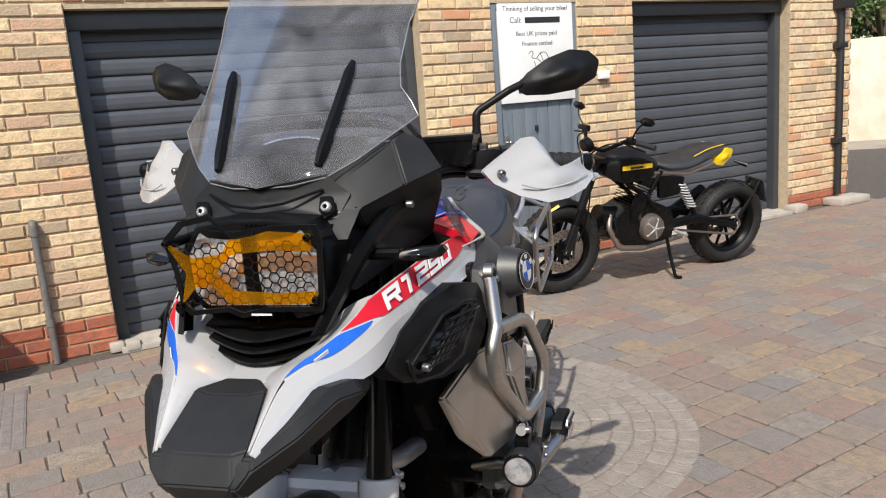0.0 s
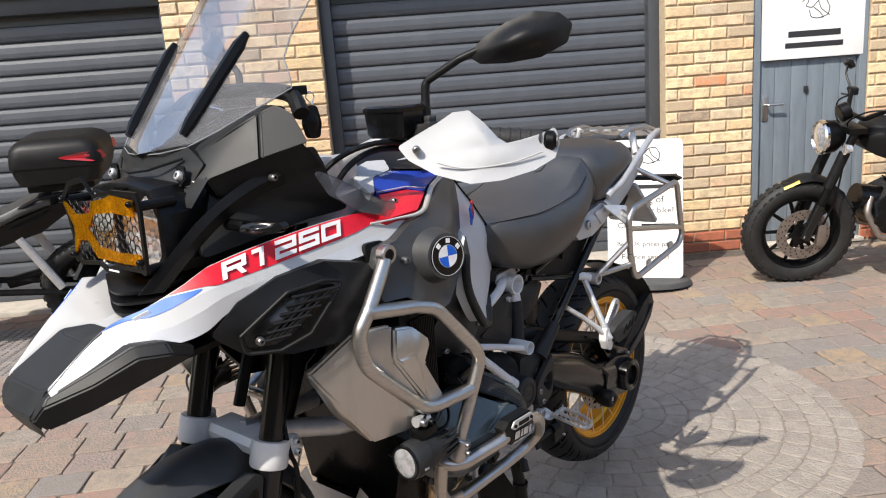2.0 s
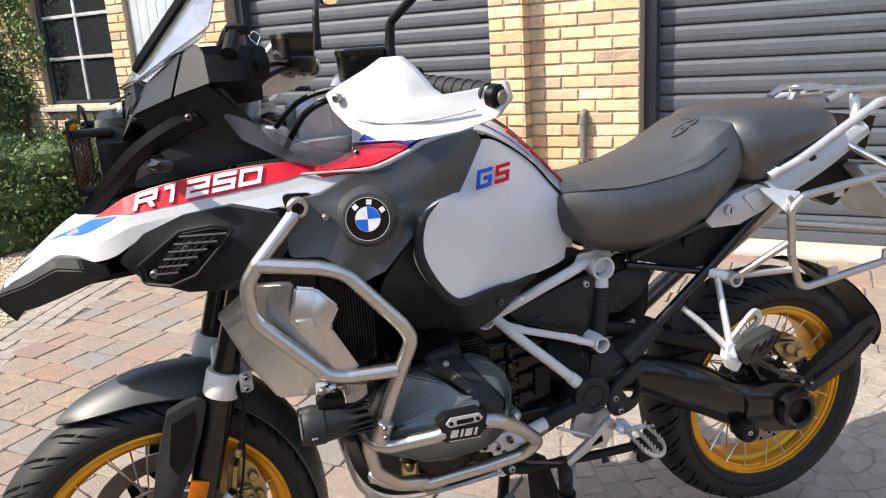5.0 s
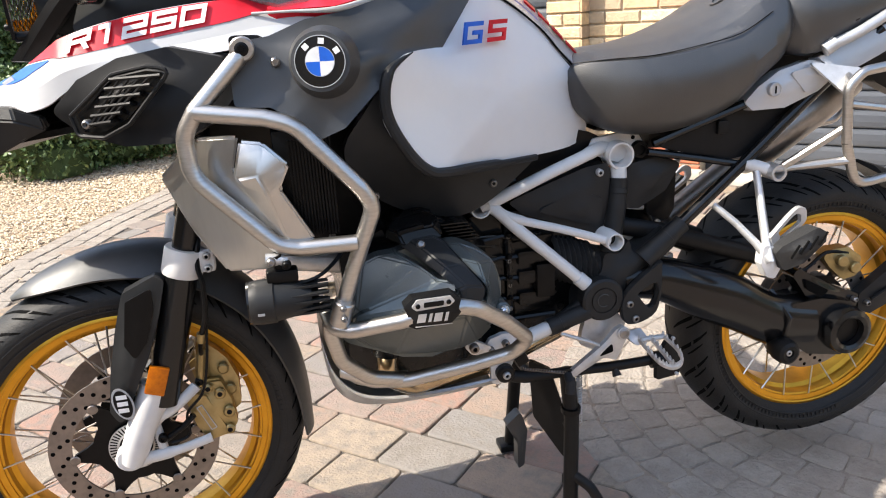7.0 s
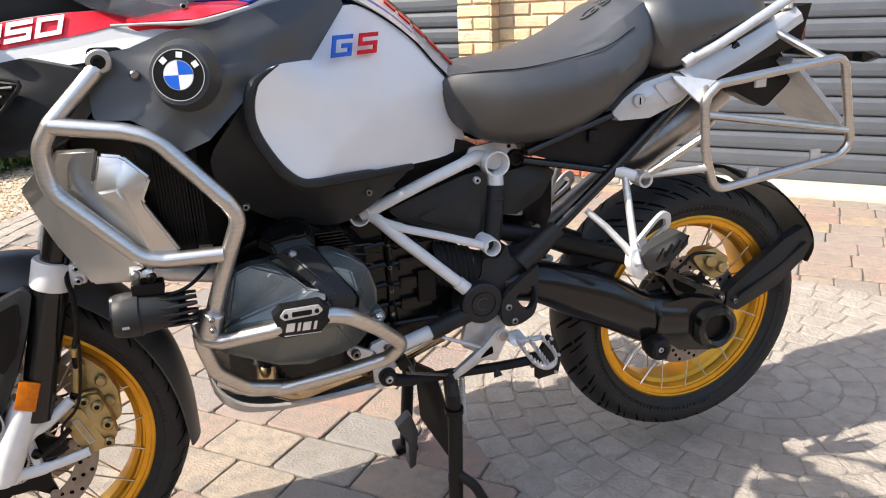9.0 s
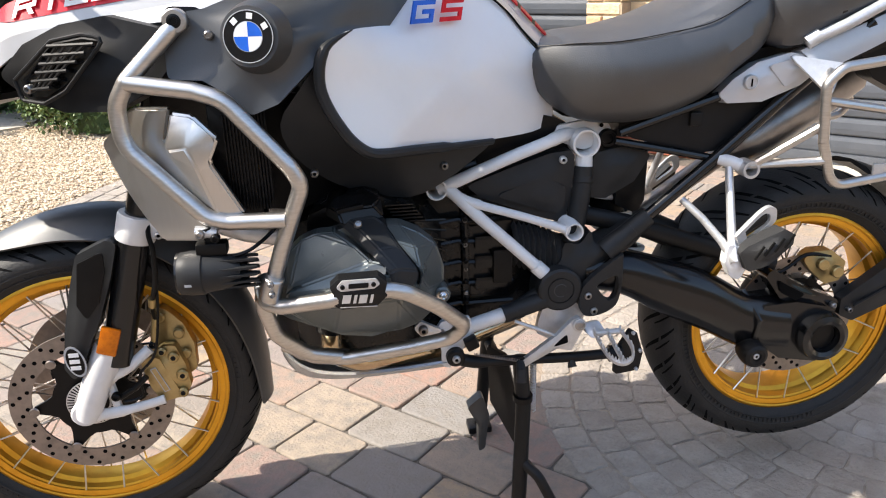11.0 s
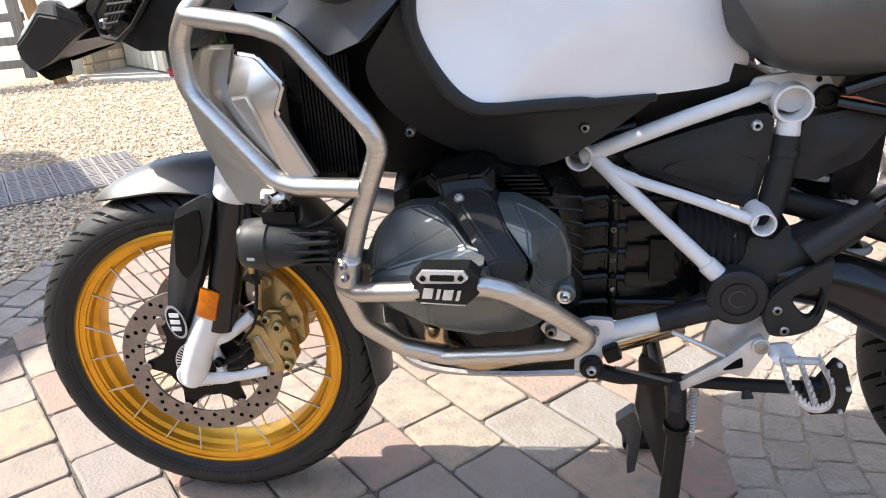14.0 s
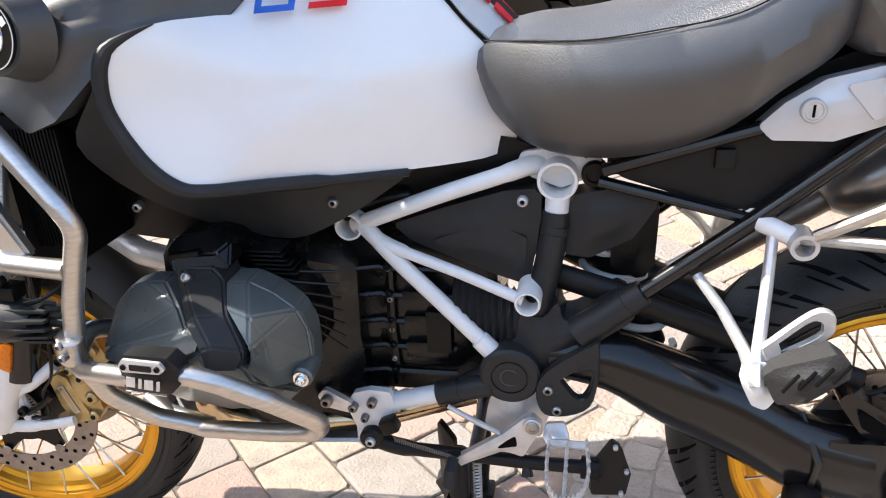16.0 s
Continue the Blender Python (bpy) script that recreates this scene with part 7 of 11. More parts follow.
        text_mesh("RALLYE", 0.013, Matrix(((ex.x, ey.x, ez.x, p.x), (ex.y, ey.y, ez.y, p.y), (ex.z, ey.z, ez.z, p.z), (0, 0, 0, 1))), M_WHITEDECAL, bike, "flash_lettering", 0.0004)
    # silver fuel tank panel
    tp_out = [(0.686, -0.140, 1.110), (0.716, -0.122, 1.110), (0.760, -0.098, 1.088), (0.800, -0.080, 1.066), (0.829, -0.076, 1.038), (0.865, -0.074, 0.996), (0.912, -0.066, 0.946), (0.903, -0.062, 0.914), (0.916, -0.058, 0.880), (0.930, -0.052, 0.852), (0.920, -0.055, 0.831), (0.885, -0.076, 0.819), (0.803, -0.132, 0.821), (0.730, -0.184, 0.829), (0.650, -0.240, 0.839), (0.596, -0.284, 0.846), (0.568, -0.298, 0.854), (0.542, -0.307, 0.879), (0.516, -0.311, 0.925), (0.508, -0.311, 0.963), (0.518, -0.306, 1.002), (0.550, -0.277, 1.027), (0.612, -0.210, 1.029)]
    tank = part("tank_panel", shell([(p.x, p.y * s, p.z) for p in soft(tp_out, 3, (0, 6, 22))], 0.012, 0.03, (0.45, -0.9 * s, 0.12), 0.0, sharp=3.2), M_SILVER, bike, "satin silver fuel tank side panel")
    part("tank_seam", rod(smooth_line([(0.700, -0.134 * s, 1.120), (0.762, -0.098 * s, 1.091), (0.829, -0.079 * s, 1.042), (0.868, -0.076 * s, 0.998), (0.918, -0.066 * s, 0.949)], 5), 0.0019, 6), M_RECESS_SHADE, tank)
    # black shroud with the round badge
    sh = part("tank_shroud", shell([(p[0], p[1] * s, p[2]) for p in ((0.300, -0.286, 1.060), (0.345, -0.285, 1.066), (0.40, -0.272, 1.086), (0.46, -0.258, 1.094), (0.53, -0.220, 1.112), (0.60, -0.180, 1.128), (0.678, -0.148, 1.132), (0.690, -0.146, 1.112), (0.652, -0.184, 1.070), (0.614, -0.214, 1.026), (0.562, -0.264, 1.024), (0.500, -0.306, 0.985), (0.440, -0.320, 0.930), (0.400, -0.318, 0.915), (0.365, -0.318, 0.950), (0.335, -0.312, 0.968), (0.285, -0.300, 0.970), (0.285, -0.29, 1.02))], 0.047, 0.03, (-0.15, -s, 0.0), 0.010, sharp=2.2), M_DGREY, bike, "dark grey tank shroud with a round badge")
    ls_out = [(0.556, -0.272, 1.024), (0.503, -0.296, 0.985), (0.470, -0.300, 0.945), (0.437, -0.290, 0.895), (0.452, -0.250, 0.835), (0.50, -0.215, 0.785), (0.56, -0.188, 0.752), (0.640, -0.176, 0.735), (0.705, -0.165, 0.758), (0.764, -0.142, 0.792), (0.803, -0.132, 0.820), (0.730, -0.186, 0.826), (0.650, -0.243, 0.836), (0.594, -0.284, 0.843), (0.566, -0.296, 0.852), (0.541, -0.302, 0.878), (0.515, -0.305, 0.925), (0.507, -0.305, 0.964), (0.517, -0.300, 1.003)]
    part("lower_shroud", shell([(p.x, p.y * s, p.z) for p in soft(ls_out, 3, (0, 10))], 0.008, 0.03, (0, -s, 0), 0.0, sharp=3.0), M_FAIR, bike, "dark grey lower tank shroud")
    # rolled lip round the silver panel
    lip = [(0.556, -0.274, 1.028), (0.514, -0.306, 1.006), (0.502, -0.313, 0.964), (0.510, -0.313, 0.924), (0.537, -0.310, 0.876), (0.565, -0.301, 0.848), (0.594, -0.288, 0.840), (0.650, -0.246, 0.834), (0.730, -0.189, 0.825), (0.795, -0.138, 0.818)]
    part("shroud_lip", rod([(p.x, p.y * s, p.z) for p in smooth_line(lip, 5)], [0.001, 0.0015, 0.003, 0.0045, 0.006, 0.0075] + [0.009] * 33 + [0.006] * 8, 10), M_FAIR, bike)
    bolt(bike, (0.702, -0.174 * s, 0.787), 0.008, (0, -s, 0))
    bolt(bike, (0.481, -0.264 * s, 0.809), 0.0075, (0, -s, 0))
    # round badge
    bc, bw = Vector((0.413, -0.338 * s, 1.028)), Vector((-0.22, -s, 0.10)).normalized()
    bu = (Vector((0, 0, 1)) - bw * bw.z).normalized()
    bs = bu.cross(bw) * -1
    def disc(r0, r1, h0, h1, mt, nm, a0=0.0, a1=2 * math.pi, lb=""):
        n = 40 if a1 - a0 > 6 else 12
        bm2 = bmesh.new()
        full = a1 - a0 > 6
        pts = [a0 + (a1 - a0) * k / (n if full else n - 1) for k in range(n)]
        o = [bc + (bu * math.sin(a) + bs * math.cos(a)) * r1 for a in pts]
        if full and r0 == 0:
            rings(bm2, [[p + bw * h0 for p in o], [p + bw * h1 for p in o]])
        elif full:
            i = [bc + (bu * math.sin(a) + bs * math.cos(a)) * r0 for a in pts]
            rings(bm2, [[p + bw * h0 for p in o], [p + bw * h1 for p in o], [p + bw * h1 for p in i], [p + bw * h0 for p in i]], close_ends=False, close_v=True)
        else:
            o = [bc] + o
            rings(bm2, [[p + bw * h0 for p in o], [p + bw * h1 for p in o]])
        return part(nm, bm2, mt, sh, lb)
    part("badge_seat", cyl(bc - bw * 0.030, bc + bw * 0.006, 0.052, 44, 0.0415), M_DGREY, sh)
    disc(0.0, 0.0358, 0.0061, 0.010, M_GLOSS, "round_badge", lb="round black, blue and white badge")
    disc(0.0347, 0.0358, 0.0101, 0.0108, M_GREYDECAL, "badge_ring")
    disc(0.0200, 0.0207, 0.0101, 0.0108, M_GREYDECAL, "badge_ring")
    for k in range(4):
        disc(0, 0.0199, 0.0101, 0.0110, M_LBLUE if k % 2 else M_WHITEDECAL, "badge_quarter", k * math.pi / 2, (k + 1) * math.pi / 2)
    for ang in (150, 98, 48):
        a = radians(ang if s == 1 else ang)
        p = bc + (bu * math.sin(a) + bs * math.cos(a)) * 0.0278 + bw * 0.0105
        t = bw.cross((bu * math.sin(a) + bs * math.cos(a)))
        rad = (bu * math.sin(a) + bs * math.cos(a))
        m = Matrix(((t.x, rad.x, bw.x, p.x), (t.y, rad.y, bw.y, p.y), (t.z, rad.z, bw.z, p.z), (0, 0, 0, 1)))
        part("badge_mark", box((-0.0042, -0.004, -0.0003), (0.0042, 0.004, 0.0006), m=m), M_WHITEDECAL, sh)
    # two-letter emblem
    for body, dx, mt in (("G", 0.0, M_LBLUE), ("S", 0.052, M_RPAINT)):
        ex = Vector((1.0, 0.70 * s, 0.0)).normalized() * s
        p = Vector((0.671 + dx, (-0.2005 + dx * 0.70) * s, 1.047))
        ez = Vector((0.62, -0.9 * s, 0.06)).normalized()
        ey = ez.cross(ex).normalized()
        m = Matrix(((ex.x, ey.x, ez.x, p.x), (ex.y, ey.y, ez.y, p.y), (ex.z, ey.z, ez.z, p.z), (0, 0, 0, 1)))
        part("emblem_letter", block_letter(body, 0.046, 0.035, 0.0072, m, 0.3, 0.0020), mt, tank)
    # brushed radiator panel
    ov = dict(a=(0.157, -0.236, 0.868), b=(0.222, -0.285, 0.930), c=(0.285, -0.318, 0.932), d=(0.226, -0.298, 0.862), e=(0.190, -0.266, 0.806), f=(0.272, -0.325, 0.884), g=(0.240, -0.292, 0.722), h=(0.318, -0.322, 0.726), i=(0.345, -0.332, 0.760), j=(0.196, -0.255, 0.780))
    rp = part("radiator_panel", faceted(ov, ("abde", "bcfd", "dfihge", "aej", "ejg"), 0.012, s, 0.004), M_ALU, bike, "brushed aluminium radiator panel")
    fv = dict(a=(0.285, -0.322, 0.926), b=(0.318, -0.334, 0.922), c=(0.352, -0.345, 0.888), d=(0.335, -0.340, 0.853), e=(0.378, -0.343, 0.772), f=(0.340, -0.341, 0.766), g=(0.270, -0.332, 0.872), h=(0.305, -0.352, 0.880), i=(0.318, -0.350, 0.845))
    part("panel_facet", faceted(fv, ("abhg", "bch", "cdih", "defi", "gif", "ghi"), 0.014, s, 0.004), M_ALU, rp)
    part("radiator_core", box((0.33, -0.29 if s == 1 else 0.10, 0.74), (0.40, -0.10 if s == 1 else 0.29, 0.93), 0.004), M_BLACK, bike)
    for k in range(14):
        part("radiator_fin", box((0.352 + k * 0.0048, -0.293 * s - 0.003, 0.765), (0.3545 + k * 0.0048, -0.293 * s + 0.003, 0.915)), M_BLACK, bike)
    part("inner_cover", shell([(p[0], p[1] * s, p[2]) for p in ((0.24, -0.25, 0.945), (0.40, -0.29, 0.945), (0.52, -0.25, 0.93), (0.56, -0.17, 0.78), (0.45, -0.16, 0.72), (0.30, -0.17, 0.74), (0.24, -0.17, 0.82))], -0.01, 0.02, (0, -s, 0), 0.02), M_BLACK, bike)
    # crash bars
    R = 0.0127
    cb = part("crash_bar", rod(fillet([(0.332, -0.235 * s, 1.045), (0.309, -0.285 * s, 1.050), (0.300, -0.298 * s, 1.040), (0.232, -0.318 * s, 0.972), (0.210, -0.312 * s, 0.938), (0.213, -0.316 * s, 0.880), (0.322, -0.340 * s, 0.768), (0.352, -0.344 * s, 0.762), (0.438, -0.357 * s, 0.764)], [0, 0.02, 0.03, 0.02, 0.05, 0.06, 0.05, 0.04, 0], 8), R, 16), M_BRUSHED, bike, "brushed stainless upper crash bar")
    part("crash_bar", rod(fillet([(0.232, -0.320 * s, 0.970), (0.325, -0.338 * s, 0.957), (0.365, -0.348 * s, 0.945), (0.450, -0.362 * s, 0.846), (0.466, -0.362 * s, 0.818), (0.428, -0.352 * s, 0.722), (0.404, -0.340 * s, 0.652)], [0, 0.02, 0.06, 0.05, 0.05, 0.03, 0], 8), R, 16), M_BRUSHED, bike, "brushed stainless crash bar loop")
    part("bar_end_socket", cyl((0.307, -0.287 * s, 1.051), (0.306, -0.306 * s, 1.051), 0.0175, 20, chamfer=0.002), M_BRUSHED, cb)
    bolt(cb, (0.306, -0.306 * s, 1.051), 0.0115, (0, -s, 0), M_BLACK, 0.002)
    part("bracket_tab", shell([(0.285, -0.265 * s, 1.070), (0.330, -0.262 * s, 1.068), (0.37, -0.262 * s, 1.045), (0.33, -0.262 * s, 1.022), (0.295, -0.265 * s, 1.030)], 0.004, 0.008, (0, -s, 0), 0.01), M_MATT, cb)
    bolt(cb, (0.350, -0.300 * s, 1.030), 0.008, (0, -s, 0))
    part("bar_clamp", cyl((0.410, -0.352 * s, 0.672), (0.398, -0.342 * s, 0.632), 0.0165, 18, chamfer=0.002), M_BRUSHED, cb)
    for z in (0.665, 0.648):
        bolt(cb, (0.405, -0.366 * s, z), 0.006, (0, -s, 0))
    # lower bars with slider pad
    lb = part("lower_crash_bar", rod(fillet([(0.430, -0.20 * s, 0.60), (0.380, -0.285 * s, 0.642), (0.388, -0.330 * s, 0.620), (0.416, -0.348 * s, 0.619), (0.493, -0.378 * s, 0.637), (0.540, -0.386 * s, 0.650), (0.585, -0.386 * s, 0.650), (0.612, -0.382 * s, 0.641), (0.662, -0.358 * s, 0.602), (0.712, -0.322 * s, 0.548), (0.690, -0.300 * s, 0.515), (0.620, -0.285 * s, 0.497), (0.508, -0.258 * s, 0.472), (0.450, -0.245 * s, 0.474), (0.400, -0.22 * s, 0.490)], [0, 0.03, 0.03, 0.03, 0.06, 0.04, 0.03, 0.05, 0.06, 0.03, 0.04, 0.05, 0.05, 0.04, 0], 6), R, 16), M_BRUSHED, bike, "brushed stainless lower crash bar")
    part("lower_crash_bar", rod(fillet([(0.384, -0.318 * s, 0.625), (0.385, -0.312 * s, 0.600), (0.397, -0.296 * s, 0.545), (0.442, -0.270 * s, 0.495), (0.512, -0.252 * s, 0.470)], [0, 0.02, 0.05, 0.05, 0], 8), R, 16), M_BRUSHED, bike, "brushed stainless lower crash bar brace")
    part("lower_crash_bar", rod(fillet([(0.405, -0.20 * s, 0.482), (0.428, -0.232 * s, 0.476), (0.510, -0.250 * s, 0.472)], [0, 0.03, 0], 8), R, 16), M_BRUSHED, bike, "brushed stainless crash bar tail")
    def on_pad(x, z, d=0.0):
        return (x, -(0.394 + (x - 0.537) * 0.12) * s - d * s, z)
    px = [on_pad(x, z) for x, z in ((0.494, 0.662), (0.508, 0.675), (0.568, 0.679), (0.581, 0.668), (0.577, 0.652), (0.581, 0.647), (0.564, 0.630), (0.510, 0.625), (0.494, 0.634), (0.499, 0.648))]
    pad = part("slider_pad", shell(px, 0.010, 0.024, (0, -s, 0), 0.003, sharp=3.2), M_MATT, bike, "black slider pad with a bright frame")
    frame_out = [on_pad(x, z, 0.0105) for x, z in ((0.504, 0.665), (0.513, 0.676), (0.564, 0.6785), (0.570, 0.670), (0.561, 0.663), (0.511, 0.659))]
    part("pad_frame", shell(frame_out, 0.001, 0.004, (0, -s, 0), 0.003), M_CAST, pad, "bright alloy frame on the pad")
    part("pad_slot", shell([on_pad(x, z, 0.0124) for x, z in ((0.522, 0.664), (0.523, 0.672), (0.553, 0.6735), (0.552, 0.6655))], 0.0002, 0.001, (0, -s, 0), 0.002), M_BLACK, pad)
    for x, z in ((0.5135, 0.6665), (0.5600, 0.6700)):
        bolt(pad, on_pad(x, z, 0.0115), 0.0042, (0, -s, 0), M_BLACK, 0.002)
    for x, w in ((0.5105, 0.0125), (0.5275, 0.0045), (0.5355, 0.0120), (0.5520, 0.0045)):
        part("pad_mark", shell([on_pad(x + a, z, 0.0108) for a, z in ((0, 0.6395), (0.0035, 0.6530), (w + 0.0035, 0.6535), (w, 0.6400))], 0.0002, 0.001, (0, -s, 0)), M_CAST, pad)
    part("pad_mark", shell([on_pad(x, z, 0.0098) for x, z in ((0.508, 0.632), (0.508, 0.6332), (0.564, 0.6345), (0.564, 0.6333))], 0.0002, 0.001, (0, -s, 0)), M_CAST, pad)
    # fog lamp
    fl = Vector((0, -0.337 * s, 0.683))
    fg = part("fog_lamp", rod([fl + Vector((x, (-0.006 * (x - 0.27) / 0.1) * s, 0)) for x in (0.268, 0.271, 0.285, 0.306, 0.308, 0.318, 0.345, 0.362)], [0.030, 0.0325, 0.0345, 0.0338, 0.0315, 0.030, 0.026, 0.019], 32), M_FAIR, bike, "black round auxiliary lamp")
    part("lamp_rim", turned([(0.0282, 0.266), (0.0318, 0.266), (0.0326, 0.272), (0.0282, 0.274)], "x", (0, -0.337 * s, 0.683), 32, close=True), M_GLOSS, fg)
    part("lamp_glass", turned([(0.0, 0.2650), (0.018, 0.2655), (0.0282, 0.268), (0.0282, 0.273), (0.0, 0.273)], "x", (0, -0.337 * s, 0.683), 32), M_LENS, fg, "clear lamp glass")
    part("lamp_mark", box((0.280, -0.3715 * s - 0.0006, 0.673), (0.290, -0.3715 * s + 0.0006, 0.677)), M_GREYDECAL, fg)
    for z, w in ((-0.021, 0.016), (-0.0105, 0.025), (0.0, 0.0275), (0.0105, 0.025), (0.021, 0.016)):
        bm = bmesh.new()
        plate(bm, [(0.312, -0.340 * s - w), (0.352, -0.342 * s - w), (0.386, -0.343 * s - w * 0.75), (0.388, -0.343 * s - w * 0.45), (0.372, -0.343 * s - w * 0.35), (0.372, -0.343 * s + w * 0.35), (0.388, -0.343 * s + w * 0.45), (0.386, -0.343 * s + w * 0.75), (0.352, -0.342 * s + w), (0.312, -0.340 * s + w)], 0.0035, "z", 0.683 + z)
        part("cooling_fin", bm, M_FAIR, fg)
    part("lamp_saddle", box((0.298, -0.337 * s - 0.014, 0.712), (0.345, -0.337 * s + 0.014, 0.732), 0.005), M_BLACK, fg)
    part("lamp_bracket", rod(fillet([(0.325, -0.336 * s, 0.722), (0.318, -0.336 * s, 0.742), (0.316, -0.338 * s, 0.755)], 0.008), 0.010, 8), M_BLACK, fg)
    part("bracket_clamp", cyl((0.300, -0.338 * s, 0.748), (0.332, -0.338 * s, 0.745), 0.010, 12), M_CAST, fg)
    bolt(fg, (0.308, -0.350 * s, 0.747), 0.008, (0, -s, 0))
    bolt(fg, (0.330, -0.350 * s, 0.740), 0.008, (0, -s, 0), M_BLACK)
    part("lamp_lead", rod(smooth_line([(0.345, -0.34 * s, 0.705), (0.375, -0.345 * s, 0.715), (0.40, -0.33 * s, 0.728), (0.42, -0.30 * s, 0.74)], 5), 0.003, 6), M_BLACK, fg)

# ---- engine ----
for s in (1, -1):
    rim = ((0.390, -0.26, 0.580), (0.404, -0.26, 0.626), (0.436, -0.26, 0.672), (0.474, -0.26, 0.701), (0.518, -0.258, 0.712), (0.572, -0.256, 0.716), (0.606, -0.256, 0.712), (0.648, -0.256, 0.694), (0.676, -0.256, 0.666), (0.686, -0.256, 0.631), (0.684, -0.256, 0.582), (0.668, -0.256, 0.556), (0.643, -0.256, 0.538), (0.608, -0.258, 0.522), (0.555, -0.26, 0.511), (0.503, -0.26, 0.519), (0.456, -0.26, 0.540), (0.416, -0.26, 0.558))
    hd = part("cylinder_cover", shell([(p[0], p[1] * s, p[2]) for p in rim], 0.022, 0.026, (0, -s, -0.05), 0.012, sharp=2.0), M_ENGINE, bike, "graphite cylinder head cover")
    part("cylinder_head", shell([(0.54 + (p[0] - 0.54) * 0.91, (p[1] + 0.024) * s, 0.615 + (p[2] - 0.615) * 0.91) for p in rim], 0.0, 0.09, (0, -s, 0), 0.012), M_ENGBLK, bike, "black cylinder head casting")
    for q in range(7):
        part("head_rib", rod(fillet([(0.600 + q * 0.011, -0.212 * s, 0.712 - q * 0.012), (0.640 + q * 0.006, -0.205 * s, 0.700 - q * 0.015), (0.700, -0.180 * s, 0.690 - q * 0.020)], 0.01), 0.0022, 6), M_ENGBLK, bike)
    hv = dict(a=(0.392, -0.266, 0.588), b=(0.402, -0.268, 0.632), c=(0.424, -0.270, 0.677), d=(0.449, -0.272, 0.701), e=(0.475, -0.273, 0.711), f=(0.504, -0.276, 0.713), g=(0.536, -0.309, 0.697),
              h=(0.559, -0.338, 0.681), i=(0.556, -0.344, 0.672), j=(0.503, -0.340, 0.644), k=(0.427, -0.322, 0.634), l=(0.420, -0.316, 0.614), m=(0.585, -0.352, 0.678), n=(0.584, -0.362, 0.666), o=(0.528, -0.362, 0.640),
              p=(0.415, -0.310, 0.600), q=(0.505, -0.352, 0.612), r=(0.600, -0.358, 0.618), s=(0.640, -0.338, 0.610), t=(0.440, -0.272, 0.558), u=(0.458, -0.272, 0.547), v=(0.491, -0.272, 0.529), w=(0.551, -0.272, 0.523), x=(0.601, -0.272, 0.522), y=(0.639, -0.270, 0.533), z=(0.664, -0.268, 0.556), A=(0.632, -0.349, 0.640))
    part("cover_panel", faceted(hv, ("abk", "bck", "cdk", "degk", "efg", "kgh", "khij", "akl", "kjol", "ijonm", "imh"), 0.03, s, 0.003), M_ENGINE, hd, "graphite creased front panel", smooth=1)
    part("cover_skirt", faceted(hv, ("alp", "loqp", "onrq", "nAsr", "apt", "ptu", "puvq", "qvwx", "qxr", "rxy", "ryzs"), 0.03, s, 0.004), M_ENGINE, hd, "graphite lower cover skirt", smooth=1)
    cv = dict(a=(0.512, -0.262, 0.722), b=(0.530, -0.272, 0.731), c=(0.570, -0.272, 0.733), d=(0.586, -0.279, 0.722), e=(0.606, -0.322, 0.697), f=(0.633, -0.345, 0.662), g=(0.634, -0.349, 0.650), h=(0.624, -0.352, 0.636), i=(0.592, -0.366, 0.642), j=(0.586, -0.362, 0.668), k=(0.564, -0.344, 0.689), l=(0.540, -0.306, 0.706),
              m=(0.546, -0.300, 0.722), n=(0.574, -0.338, 0.700), o=(0.600, -0.359, 0.672))
    part("coil_cover", faceted(cv, ("abml", "bcdm", "denm", "lmnk", "knoj", "nefo", "ofghi", "oij"), 0.05, s, 0.003), M_FAIR, hd, "black spark plug cover", smooth=1)
    rv = dict(a=(0.589, -0.280, 0.719), b=(0.613, -0.268, 0.714), c=(0.643, -0.266, 0.699), d=(0.670, -0.264, 0.676), e=(0.682, -0.262, 0.645), f=(0.683, -0.262, 0.604), g=(0.676, -0.266, 0.572), h=(0.603, -0.316, 0.703), i=(0.633, -0.318, 0.692), j=(0.648, -0.318, 0.666), k=(0.652, -0.318, 0.618), l=(0.638, -0.340, 0.660), m=(0.640, -0.344, 0.648), n=(0.632, -0.346, 0.632), o=(0.646, -0.318, 0.590))
    part("cover_panel", faceted(rv, ("abih", "bcdi", "idj", "jdef", "jfk", "kfgo", "hil", "ijl", "jkml", "konm"), 0.04, s, 0.003), M_ENGINE, hd, "graphite creased rear panel", smooth=1)
    bolt(hd, (0.544, -0.290 * s, 0.727), 0.0080, (0, -s, 0.7))
    part("bolt_seat", cyl((0.676, -0.25 * s, 0.592), (0.678, -0.292 * s, 0.592), 0.014, 20, chamfer=0.003), M_ENGINE, hd)
    part("bolt_washer", cyl((0.678, -0.2925 * s, 0.592), (0.678, -0.295 * s, 0.592), 0.0105, 20), M_CHROME, hd)
    bolt(hd, (0.678, -0.295 * s, 0.592), 0.0080, (0.1, -s, 0), M_CHROME)
    part("cover_top", faceted(dict(a=(0.492, -0.246, 0.732), b=(0.498, -0.248, 0.748), c=(0.511, -0.236, 0.760), d=(0.560, -0.232, 0.766), e=(0.584, -0.240, 0.756), f=(0.588, -0.262, 0.728), g=(0.520, -0.276, 0.722), h=(0.512, -0.264, 0.744), i=(0.572, -0.262, 0.748)), ("abhg", "bcdih", "dei", "eif", "hifg"), 0.10, s, 0.003), M_ENGBLK, hd, smooth=1)
